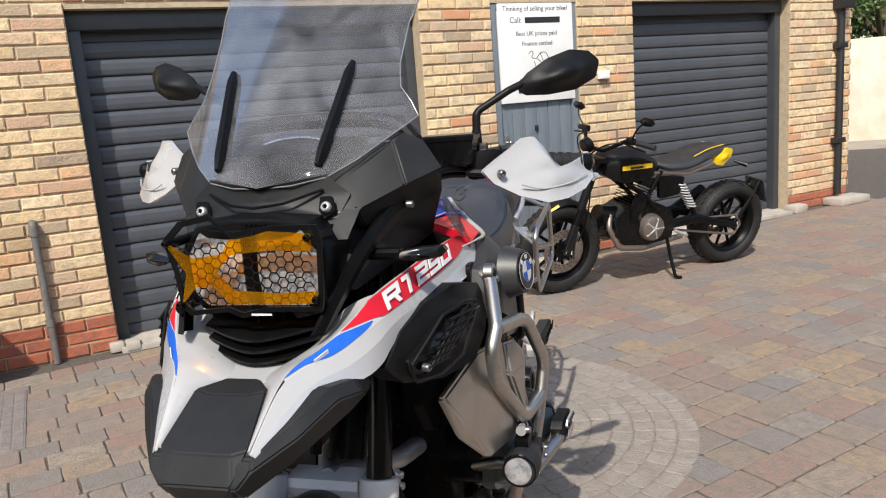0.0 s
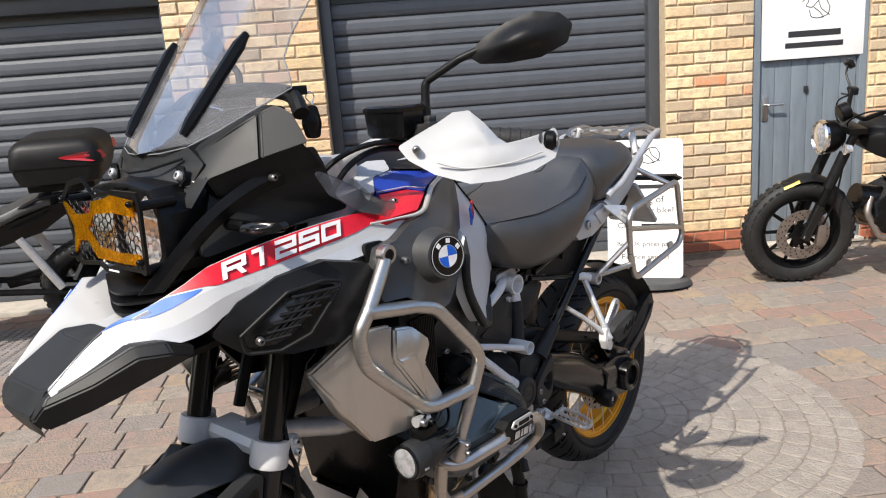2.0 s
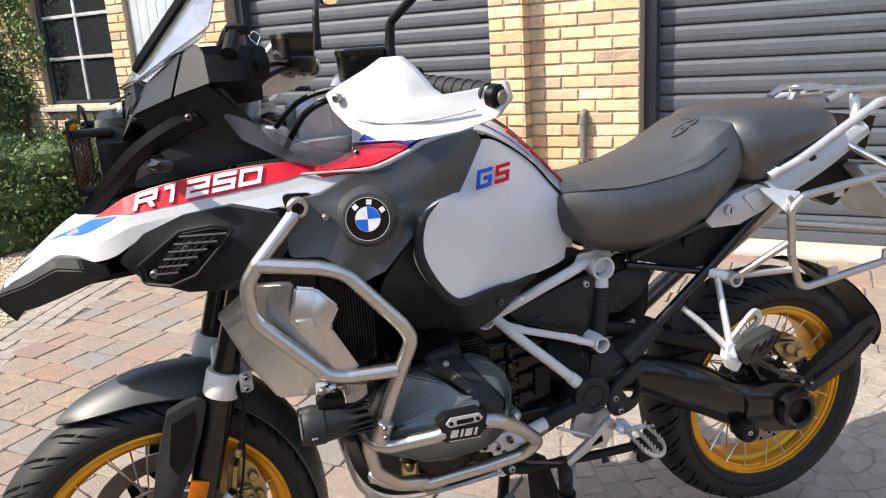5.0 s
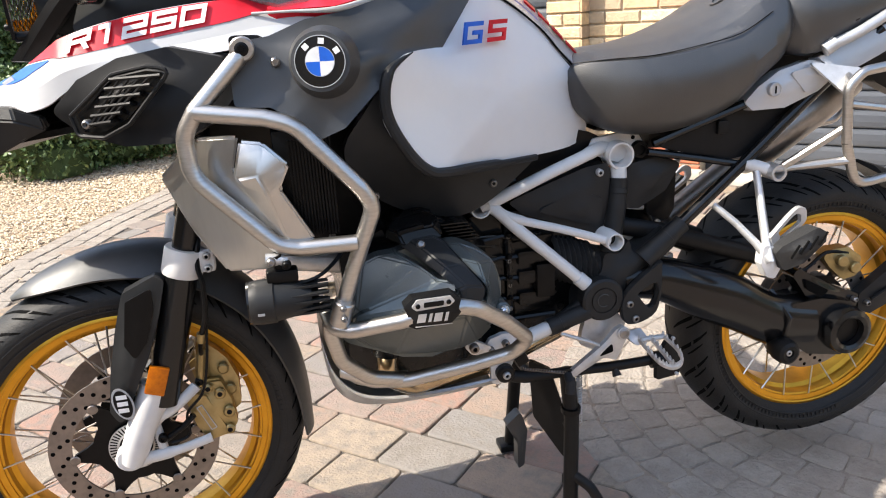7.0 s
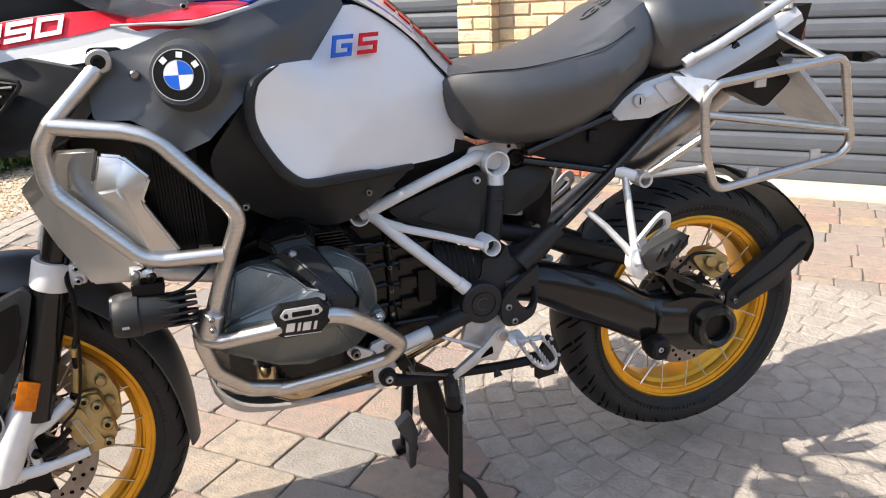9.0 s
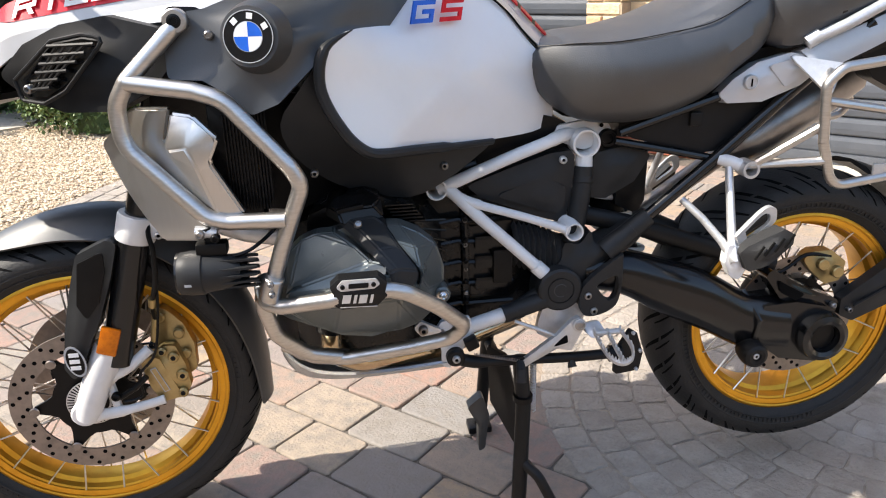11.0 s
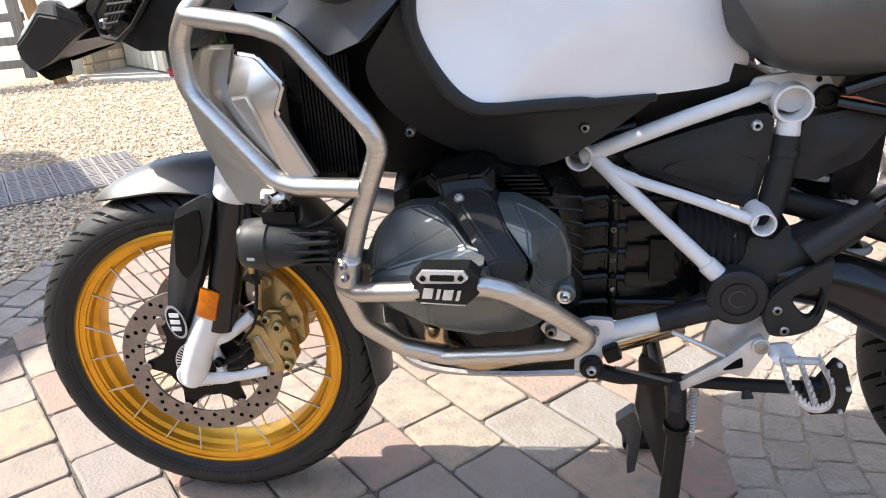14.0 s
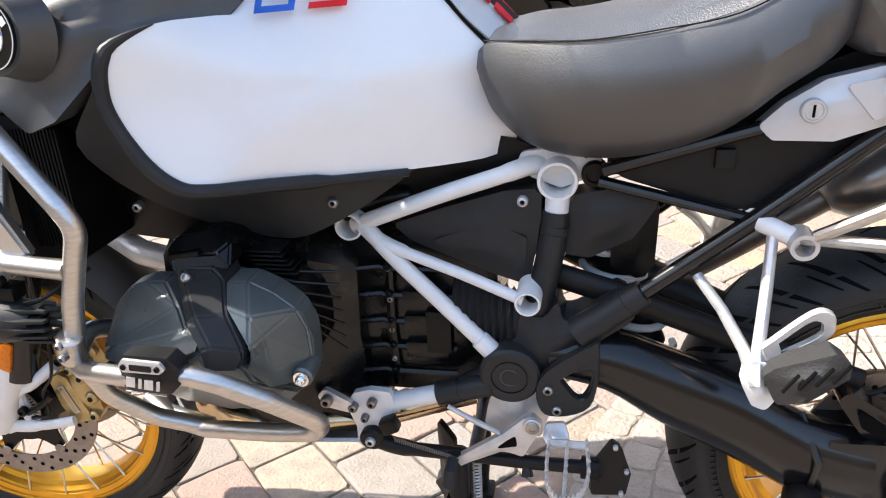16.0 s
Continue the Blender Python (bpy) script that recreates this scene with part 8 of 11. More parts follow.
    part("top_slot", box((0.512, -0.266 * s - 0.006, 0.742), (0.555, -0.266 * s + 0.006, 0.749), 0.002, Matrix.Translation((0.52, 0, 0.746)) @ Matrix.Rotation(radians(-10), 4, "Y") @ Matrix.Translation((-0.52, 0, -0.746))), M_BLACK, hd)
    part("cylinder_barrel", shell([(p[0], p[1] * s, p[2]) for p in ((0.44, -0.20, 0.58), (0.46, -0.20, 0.72), (0.56, -0.20, 0.76), (0.64, -0.20, 0.72), (0.655, -0.20, 0.60), (0.55, -0.20, 0.55))], 0.0, 0.14, (0, -s, 0), 0.02), M_ENGBLK, bike)
    for k in range(6):
        part("cooling_fin", box((0.592 + k * 0.004, -0.205 * s - 0.02, 0.735 - k * 0.006), (0.640 + k * 0.004, -0.205 * s + 0.02, 0.7372 - k * 0.006)), M_ENGBLK, bike)
    part("throttle_body", cyl((0.60, -0.075 * s, 0.735), (0.78, -0.045 * s, 0.755), 0.026, 20, chamfer=0.006), M_ENGBLK, bike)
    part("header_pipe", rod(fillet([(0.49, -0.205 * s, 0.55), (0.478, -0.20 * s, 0.455), (0.53, -0.16 * s, 0.408), (0.70, -0.10 * s, 0.395), (0.86, -0.06 * s, 0.43)], 0.06), 0.019, 16), M_PIPEWARM, bike, "heat-tinted exhaust header pipe")
    part("pipe_flange", cyl((0.486, -0.205 * s, 0.53), (0.482, -0.203 * s, 0.505), 0.027, 18), M_ENGBLK, bike)
    part("sensor", cyl((0.55, -0.215 * s, 0.53), (0.552, -0.215 * s, 0.505), 0.010, 12), M_BLACK, bike)
eb = part("engine_block", loft([[Vector((x, y * k, 0.585 + z * k)) for y, z in ((-0.16, -0.17), (0.16, -0.17), (0.19, -0.05), (0.17, 0.12), (0.10, 0.17), (-0.10, 0.17), (-0.17, 0.12), (-0.19, -0.05))] for x, k in ((0.42, 0.85), (0.47, 1.0), (0.60, 1.0), (0.66, 0.80), (0.70, 0.62))], 2), M_ENGBLK, bike, "black boxer engine block")
gb = part("gearbox", loft([[Vector((x, y * k, 0.575 + z * k)) for y, z in ((-0.085, -0.13), (0.085, -0.13), (0.10, 0.0), (0.085, 0.13), (-0.085, 0.13), (-0.10, 0.0))] for x, k in ((0.66, 0.95), (0.72, 1.0), (0.84, 0.95), (0.90, 0.7))], 2), M_ENGBLK, bike, "black gearbox casing")
for k in range(5):
    z = 0.482 + k * 0.043
    part("casing_rib", rod([(0.672, -0.102, z), (0.735, -0.104, z + 0.010), (0.742, -0.103, z + 0.006)], 0.0045, 6), M_ENGBLK, gb)
    part("casing_rib", rod([(0.752, -0.101, z + 0.006), (0.842, -0.096, z + 0.004)], 0.005, 6), M_ENGBLK, gb)
    bolt(gb, (0.747, -0.108, z + 0.012), 0.006, (0, -1, 0), M_BLACK)
for z0, z1, x0 in ((0.640, 0.672, 0.676), (0.585, 0.622, 0.682), (0.520, 0.556, 0.678)):
    part("casing_web", faceted(dict(a=(x0, -0.080, z0 + 0.006), b=(x0 + 0.012, -0.092, z1), c=(0.736, -0.100, z1 + 0.004), d=(0.738, -0.101, z0 + 0.010), e=(0.730, -0.090, z0 - 0.004)), ("abcd", "ade"), 0.03), M_ENGBLK, gb)
for z0, x1 in ((0.640, 0.815), (0.590, 0.838), (0.540, 0.826), (0.490, 0.812)):
    part("casing_web", faceted(dict(a=(0.755, -0.097, z0 + 0.034), b=(x1, -0.090, z0 + 0.030), c=(x1 + 0.006, -0.088, z0 + 0.006), d=(0.757, -0.098, z0 + 0.012), e=(0.757, -0.090, z0), f=(x1, -0.084, z0)), ("abcd", "dcfe"), 0.03), M_ENGBLK, gb)
    bolt(gb, (0.747, -0.103, z0 + 0.022), 0.0058, (0, -1, 0), M_STEEL)
part("casing_flange", rod(fillet([(0.747, -0.092, 0.46), (0.747, -0.103, 0.58), (0.747, -0.09, 0.70)], 0.03), 0.008, 8), M_ENGBLK, gb)
for z in (0.515, 0.56, 0.60):
    part("casing_pocket", box((0.765, -0.108, z), (0.832, -0.08, z + 0.028), 0.006), M_ENGBLK, gb)
part("sensor_plug", box((0.80, -0.116, 0.53), (0.838, -0.09, 0.60), 0.005), M_BLACK, gb)
for k in range(8):
    part("bellows_ring", turned([(0.040, -0.006), (0.050, 0.0), (0.040, 0.006)], "x", (0.846 + k * 0.011, -0.075, 0.60 - k * 0.004), 24), M_RUBBER, bike)
part("bellows", cyl((0.84, -0.075, 0.602), (0.935, -0.075, 0.57), 0.041, 20), M_RUBBER, bike)
part("bolt_washer", cyl((0.699, -0.050, 0.661), (0.699, -0.068, 0.661), 0.0165, 20, chamfer=0.002), M_CAST, bike)
bolt(bike, (0.699, -0.068, 0.661), 0.0115, (0, -1, 0), M_CAST, 0.008)
part("skid_plate", loft([[Vector((x, -w, z)), Vector((x, -w * 0.8, z - 0.035 * k)), Vector((x, w * 0.8, z - 0.035 * k)), Vector((x, w, z)), Vector((x, w * 0.97, z + 0.004)), Vector((x, w * 0.78, z - 0.030 * k)), Vector((x, -w * 0.78, z - 0.030 * k)), Vector((x, -w * 0.97, z + 0.004))] for x, w, z, k in ((0.372, 0.09, 0.50, 1.0), (0.384, 0.14, 0.452, 1.2), (0.42, 0.165, 0.412, 1.0), (0.48, 0.17, 0.392, 0.8), (0.58, 0.165, 0.385, 0.7), (0.70, 0.15, 0.385, 0.7))], 4), M_CAST, bike, "polished aluminium skid plate")
part("belly_pan", box((0.42, -0.13, 0.40), (0.72, 0.13, 0.47), 0.02), M_ENGBLK, bike)

# ---- frame ----
W = M_FRAMEW
part("frame_tube", rod(smooth_line([(0.700, -0.092, 0.722), (0.735, -0.100, 0.738), (0.828, -0.100, 0.774), (0.905, -0.090, 0.798), (0.950, -0.068, 0.808), (0.975, -0.050, 0.805)], 6), [0.0118] * 20 + [0.0130] * 12, 16), W, bike, "white painted frame tube")
part("frame_tube", rod(smooth_line([(0.708, -0.094, 0.728), (0.730, -0.104, 0.712), (0.765, -0.110, 0.676), (0.829, -0.119, 0.616), (0.895, -0.128, 0.553)], 6), 0.0118, 16), W, bike, "white painted frame strut")
part("strut_collar", cyl((0.880, -0.1260, 0.567), (0.900, -0.1288, 0.548), 0.0145, 18, chamfer=0.002), W, bike)
part("frame_tube", rod(smooth_line([(0.724, -0.101, 0.716), (0.748, -0.107, 0.702), (0.780, -0.111, 0.690), (0.861, -0.122, 0.665), (0.944, -0.134, 0.636)], 6), [0.0100] * 12 + [0.0082] * 20, 16), W, bike, "white painted frame strut")
for a, r, y in (((0.695, 0.725), 0.0205, -0.108), ((0.986, 0.793), 0.0275, -0.092), ((0.951, 0.636), 0.0180, -0.146)):
    p = part("frame_socket", turned([(r * 0.80, y), (r * 0.83, y - 0.0015), (r * 0.96, y - 0.0015), (r, y + 0.001), (r, y + 0.085), (r * 0.80, y + 0.085)], "y", (a[0], 0, a[1]), 36, close=True), W, bike, "white open frame socket")
    # darker disc puts the shade inside the hollow socket into colour
    part("socket_depth", cyl((a[0], y + 0.055, a[1]), (a[0], y + 0.060, a[1]), r * 0.80, 24), M_STEEL, p)
    bolt(p, (a[0] + r * 0.15, y + 0.055, a[1] + r * 0.2), r * 0.45, (0, -1, 0), M_STEEL, 0.004)
part("frame_tube", rod([(0.986, -0.078, 0.768), (0.985, -0.082, 0.745), (0.980, -0.088, 0.71)], 0.0165, 16), W, bike, "white frame upright")
part("frame_gusset", shell([(0.928, -0.066, 0.806), (0.936, -0.066, 0.826), (0.988, -0.064, 0.832), (1.034, -0.064, 0.829), (1.044, -0.064, 0.812), (1.028, -0.064, 0.790), (0.99, -0.064, 0.775), (0.95, -0.066, 0.790)], 0.003, 0.012, (0, -1, 0), 0.010), W, bike)
part("gusset_hole", cyl((1.022, -0.066, 0.822), (1.022, -0.0675, 0.822), 0.004, 12), M_RECESS_SHADE, bike)
part("frame_casting", rod(smooth_line([(0.984, -0.082, 0.748), (0.979, -0.088, 0.697), (0.968, -0.094, 0.638), (0.958, -0.098, 0.585), (0.930, -0.108, 0.53), (0.86, -0.122, 0.482), (0.815, -0.13, 0.470)], 6), [0.0185] * 6 + [0.0195] * 8 + [0.022] * 10 + [0.0185] * 20, 18), M_FAIR, bike, "black rear frame casting")
part("casting_band", cyl((0.9835, -0.0835, 0.728), (0.982, -0.0865, 0.715), 0.0200, 18, chamfer=0.002), M_FAIR, bike)
part("rear_casting", shell([(p.x, -0.122, p.z) for p in soft([(0.940, 0, 0.606), (0.970, 0, 0.604), (0.990, 0, 0.628), (1.000, 0, 0.602), (1.028, 0, 0.612), (1.070, 0, 0.642), (1.094, 0, 0.612), (1.050, 0, 0.572), (1.004, 0, 0.530), (0.972, 0, 0.478), (0.930, 0, 0.452), (0.890, 0, 0.470), (0.884, 0, 0.520), (0.905, 0, 0.548), (0.932, 0, 0.570)], 3)], 0.012, 0.06, (0, -1, 0), 0.0, sharp=2.6), M_FAIR, bike, "matt black swingarm mount")
part("pivot_cap", turned([(0.0, -0.150), (0.024, -0.150), (0.0245, -0.1475), (0.0265, -0.1475), (0.027, -0.150), (0.039, -0.150), (0.0435, -0.1465), (0.0435, -0.118)], "y", (0.926, 0, 0.520), 44), M_FAIR, bike, "round black pivot cover")
part("cap_mark", rod([Vector((0.926 + 0.013 * math.cos(a), -0.1503, 0.520 + 0.013 * math.sin(a))) for a in [radians(d) for d in range(40, 320, 20)]], 0.0010, 6), M_DGREY, bike)
bm = bmesh.new()
hole = [(p.x, p.z) for p in soft([(1.001, 0, 0.526), (1.036, 0, 0.542), (1.037, 0, 0.505), (1.022, 0, 0.493), (1.003, 0, 0.514)], 6)]
edge_o = [(p.x, p.z) for p in soft([(0.968, 0, 0.522), (1.038, 0, 0.581), (1.049, 0, 0.572), (1.039, 0, 0.481), (0.976, 0, 0.462)], 6)]
rings(bm, [[Vector((x, y, z)) for x, z in rg] for y, rg in ((-0.150, edge_o), (-0.1525, [(x + (1.008 - x) * 0.03, z + (0.52 - z) * 0.03) for x, z in edge_o]), (-0.1525, [(x + (x - 1.02) * 0.08, z + (z - 0.517) * 0.08) for x, z in hole]), (-0.150, hole), (-0.138, hole), (-0.138, edge_o))], close_ends=False, close_v=True)
part("side_plate", bm, M_FAIR, bike, "black footrest bracket plate with a window")
bolt(bike, (0.980, -0.1525, 0.505), 0.0085, (0, -1, 0), M_STEEL, 0.005)
bolt(bike, (0.993, -0.1525, 0.472), 0.0085, (0, -1, 0), M_STEEL, 0.005)
part("lower_frame_tube", rod([(0.735, -0.13, 0.447), (0.82, -0.13, 0.471)], 0.0145, 16), W, bike, "white lower frame tube")
part("tube_lug", rod([(0.732, -0.13, 0.446), (0.752, -0.13, 0.452)], 0.018, 16), W, bike)
part("tube_sleeve", rod([(0.818, -0.13, 0.4705), (0.90, -0.135, 0.498)], 0.0175, 16), M_FAIR, bike)
part("sleeve_band", cyl((0.842, -0.1315, 0.4785), (0.852, -0.132, 0.482), 0.0188, 16), M_FAIR, bike)
part("stand_bracket", shell([(p[0], -0.148, p[1]) for p in ((0.680, 0.455), (0.690, 0.472), (0.715, 0.480), (0.748, 0.478), (0.752, 0.452), (0.732, 0.409), (0.706, 0.371), (0.690, 0.378), (0.690, 0.412), (0.680, 0.440))], 0.003, 0.012, (0, -1, 0), 0.008), W, bike, "white stand bracket")
part("bar_lug", shell([(p[0], -0.160, p[1]) for p in ((0.636, 0.470), (0.650, 0.484), (0.690, 0.462), (0.690, 0.444), (0.650, 0.452))], 0.003, 0.010, (0, -1, 0), 0.008), M_CAST, bike)
for p, q in (((0.690, 0.452), 0.0085), ((0.720, 0.462), 0.0085), ((0.707, 0.434), 0.007), ((0.654, 0.468), 0.0105)):
    bolt(bike, (p[0], -0.156 if q < 0.01 else -0.168, p[1]), q, (0, -1, 0), M_DISC, 0.007)
part("stand_pivot", cyl((0.716, -0.145, 0.400), (0.716, -0.166, 0.400), 0.0185, 24, chamfer=0.004), M_MATT, bike)
bolt(bike, (0.716, -0.167, 0.400), 0.009, (0, -1, 0), M_CAST)
part("stand_switch", box((0.734, -0.172, 0.418), (0.760, -0.150, 0.442), 0.005, Matrix.Translation((0.747, 0, 0.43)) @ Matrix.Rotation(radians(-25), 4, "Y") @ Matrix.Translation((-0.747, 0, -0.43))), M_BLACK, bike)
# airbox and its side covers
part("airbox", loft([[Vector((x, y, z)) for y, z in ((-w, zb), (w, zb), (w, zt), (-w, zt))] for x, w, zb, zt in ((0.60, 0.06, 0.76, 0.90), (0.70, 0.06, 0.74, 0.88), (0.90, 0.065, 0.66, 0.85), (0.97, 0.05, 0.68, 0.82))], 3), M_BLACK, bike, "black airbox behind the frame")
part("side_cover", shell([(p[0], -0.088, p[1]) for p in ((0.753, 0.724), (0.836, 0.753), (0.914, 0.777), (0.955, 0.781), (0.964, 0.772), (0.964, 0.739), (0.959, 0.697), (0.951, 0.653), (0.943, 0.638), (0.902, 0.651), (0.839, 0.676), (0.781, 0.699))], 0.008, 0.05, (0, -1, 0), 0.008, sharp=3.2), M_FAIR, bike, "satin black side cover")
part("cover_rib", shell([(p[0], -0.0955, p[1]) for p in ((0.806, 0.702), (0.900, 0.735), (0.946, 0.712), (0.944, 0.676), (0.934, 0.660), (0.900, 0.668))], 0.004, 0.006, (0, -1, -0.2), 0.008, sharp=3.0), M_FAIR, bike)
bolt(bike, (0.940, -0.0945, 0.765), 0.0085, (0, -1, 0), M_CAST)
part("battery_cover", shell([(p[0], -0.082, p[1]) for p in ((0.998, 0.742), (1.008, 0.772), (1.058, 0.781), (1.110, 0.769), (1.118, 0.760), (1.088, 0.711), (1.031, 0.680), (0.996, 0.684))], 0.010, 0.04, (0, -1, 0), 0.010, sharp=2.8), M_FAIR, bike, "satin black rear side cover")
part("control_unit", shell([(p[0], -0.060, p[1]) for p in ((1.060, 0.720), (1.122, 0.752), (1.120, 0.664), (1.108, 0.644), (1.096, 0.641), (1.060, 0.658))], 0.003, 0.03, (0, -1, 0), 0.006), M_BLACK, bike, "black control unit with a printed label")

part("frame_cap", turned([(0.0, -0.072), (0.010, -0.072), (0.011, -0.076), (0.016, -0.076), (0.018, -0.072), (0.018, -0.05)], "y", (1.034, 0, 0.797), 24), M_BLACK, bike)

# ---- subframe, seat ----
for s in (1, -1):
    part("subframe_tube", rod([(1.020, -0.125 * s, 0.585), (1.060, -0.126 * s, 0.618), (1.103, -0.125 * s, 0.652)], [0.024, 0.020, 0.0185], 16), M_FAIR, bike)
    part("tube_band", cyl((1.072, -0.126 * s, 0.628), (1.082, -0.126 * s, 0.636), 0.0200, 16), M_FAIR, bike)
    part("subframe_tube", rod(fillet([(1.09, -0.125 * s, 0.642), (1.236, -0.125 * s, 0.764), (1.345, -0.128 * s, 0.862), (1.50, -0.140 * s, 1.0)], 0.1), 0.0118, 12), M_GLOSS, bike, "black rear subframe tube")
    part("subframe_tube", rod([(1.040, -0.095 * s, 0.796), (1.146, -0.110 * s, 0.775), (1.228, -0.118 * s, 0.757)], 0.0078, 10), M_GLOSS, bike, "black subframe stay")
    part("subframe_tube", rod([(1.045, -0.105 * s, 0.814), (1.135, -0.118 * s, 0.846), (1.228, -0.125 * s, 0.877)], 0.0088, 10), M_GLOSS, bike, "black subframe rail")
    part("side_web", shell([(1.05, -0.092 * s, 0.806), (1.20, -0.110 * s, 0.874), (1.36, -0.114 * s, 0.885), (1.25, -0.112 * s, 0.772), (1.20, -0.108 * s, 0.765)], 0.002, 0.01, (0, -s, 0), 0.01), M_MATT, bike, "matt black undertray side")
    part("web_boss", box((1.178, -0.110 * s - 0.006, 0.820), (1.202, -0.110 * s + 0.006, 0.846), 0.003), M_MATT, bike)
    lp = part("latch_plate", shell([(p[0], p[1] * s, p[2]) for p in ((1.218, -0.135, 0.880), (1.244, -0.138, 0.908), (1.284, -0.142, 0.936), (1.345, -0.146, 0.952), (1.425, -0.150, 0.936), (1.368, -0.148, 0.892), (1.300, -0.144, 0.865), (1.235, -0.138, 0.864))], 0.009, 0.03, (0, -s, 0.1), 0.007, sharp=3.0), M_PGREY, bike, "silver seat latch plate with a key lock")
    part("plate_facet", shell([(p[0], p[1] * s, p[2]) for p in ((1.300, -0.154, 0.932), (1.360, -0.157, 0.944), (1.398, -0.158, 0.924), (1.335, -0.156, 0.892))], 0.004, 0.006, (0, -s, 0.2), 0.006), M_PGREY, lp)
    part("key_lock", turned([(0.0, 0.0), (0.0095, 0.0), (0.0105, 0.0015), (0.0125, 0.0015), (0.0138, 0.0), (0.0138, -0.008)], "y", (0, 0, 0), 28) if s == -1 else flip_y(turned([(0.0, 0.0), (0.0095, 0.0), (0.0105, 0.0015), (0.0125, 0.0015), (0.0138, 0.0), (0.0138, -0.008)], "y", (0, 0, 0), 28)), M_CAST, lp).data.transform(Matrix.Translation((1.272, -0.1525 * s, 0.902)))
    part("key_slot", box((1.2705, -0.1528 * s - 0.0005, 0.895), (1.2735, -0.1528 * s + 0.0005, 0.909)), M_RECESS_SHADE, lp)
    part("tail_rail", band([(1.36, -0.150 * s, 0.955), (1.50, -0.145 * s, 1.005), (1.66, -0.12 * s, 1.065)], [(1.40, -0.160 * s, 0.915), (1.53, -0.152 * s, 0.968), (1.68, -0.125 * s, 1.035)], 4, 2, 0.006, (0, -s, 0.1), 0.03), M_PGREY, bike, "light grey tail rail")
    part("grab_rail", rod(fillet([(1.375, -0.160 * s, 0.975), (1.43, -0.172 * s, 1.000), (1.66, -0.160 * s, 1.110), (1.80, -0.12 * s, 1.115)], 0.05), 0.0105, 14), M_CAST, bike, "silver grab rail")
    part("rail_foot", cyl((1.365, -0.158 * s, 0.968), (1.385, -0.162 * s, 0.982), 0.013, 14), M_CAST, bike)
    # passenger footrest hanger
    part("footrest_hanger", rod([(1.168, -0.128 * s, 0.682), (1.197, -0.160 * s, 0.651), (1.222, -0.196 * s, 0.615), (1.236, -0.225 * s, 0.583)], [0.0068, 0.0074, 0.0080, 0.0095], 12, flat=1.2), M_CAST, bike, "silver passenger footrest hanger")
    part("footrest_hanger", rod([(1.250, -0.140 * s, 0.748), (1.244, -0.170 * s, 0.690), (1.236, -0.205 * s, 0.625), (1.236, -0.225 * s, 0.583)], [0.0070, 0.0075, 0.0080, 0.0095], 12, flat=1.2), M_CAST, bike, "silver passenger footrest hanger")
    part("footrest_joint", shell([(p[0], -0.222 * s, p[1]) for p in ((1.222, 0.618), (1.246, 0.612), (1.262, 0.566), (1.250, 0.545), (1.233, 0.552), (1.219, 0.580))], 0.008, 0.022, (0, -s, 0), 0.008), W, bike)
    hx = [(1.236, 0.630), (1.286, 0.680), (1.308, 0.682), (1.314, 0.668), (1.307, 0.648), (1.246, 0.604)]
    cx_, cz_ = 1.282, 0.652
    bm = bmesh.new()
    rings(bm, [[Vector((cx_ + (x - cx_) * k, y, cz_ + (z - cz_) * k)) for x, z in ((p.x, p.z) for p in soft([(a, 0, b) for a, b in hx], 4, (0, 5)))] for y, k in ((-0.216 * s, 1.0), (-0.218 * s, 0.96), (-0.218 * s, 0.60), (-0.208 * s, 0.58), (-0.208 * s, 1.0))], close_ends=False, close_v=True)
    part("heel_guard", bm, M_CAST, bike, "silver heel guard")
    part("passenger_peg", shell([(p[0], p[1] * s, p[2]) for p in ((1.238, -0.236, 0.604), (1.250, -0.240, 0.618), (1.306, -0.262, 0.655), (1.322, -0.266, 0.645), (1.322, -0.266, 0.626), (1.284, -0.258, 0.585), (1.256, -0.240, 0.567))], 0.012, 0.03, (0.1, -s, 0), 0.006), M_RUBBER, bike, "black rubber passenger footrest")
    for k in range(4):
        a = Vector((1.256 + k * 0.016, (-0.258 - k * 0.004) * s, 0.598 + k * 0.008))
        part("peg_groove", rod([a, a + Vector((0.014, -0.003 * s, 0.026))], 0.0022, 6), M_RECESS_SHADE, bike)
    part("hanger_socket", turned([(0.0115, -0.172), (0.0165, -0.172), (0.0165, -0.135), (0.0115, -0.135)], "y", (1.280, 0, 0.743), 24, close=True) if s == 1 else flip_y(turned([(0.0115, -0.172), (0.0165, -0.172), (0.0165, -0.135), (0.0115, -0.135)], "y", (1.280, 0, 0.743), 24, close=True)), M_CAST, bike)
    part("hanger_arm", rod([(1.236, -0.128 * s, 0.758), (1.252, -0.140 * s, 0.754), (1.280, -0.150 * s, 0.743)], 0.012, 12), W, bike)
    # pannier frame
    loop = part("pannier_frame", rod(fillet([(1.383, -0.220 * s, 0.80), (1.372, -0.222 * s, 0.905), (1.400, -0.225 * s, 0.932), (1.56, -0.226 * s, 0.950), (1.700, -0.226 * s, 0.966), (1.742, -0.226 * s, 0.782), (1.715, -0.224 * s, 0.757), (1.56, -0.222 * s, 0.736), (1.410, -0.220 * s, 0.716), (1.383, -0.220 * s, 0.80)], [0, 0.03, 0.03, 0.1, 0.03, 0.03, 0.03, 0.1, 0.035, 0], 6), 0.0092, 14), M_BRUSHED, bike, "brushed steel pannier frame loop")
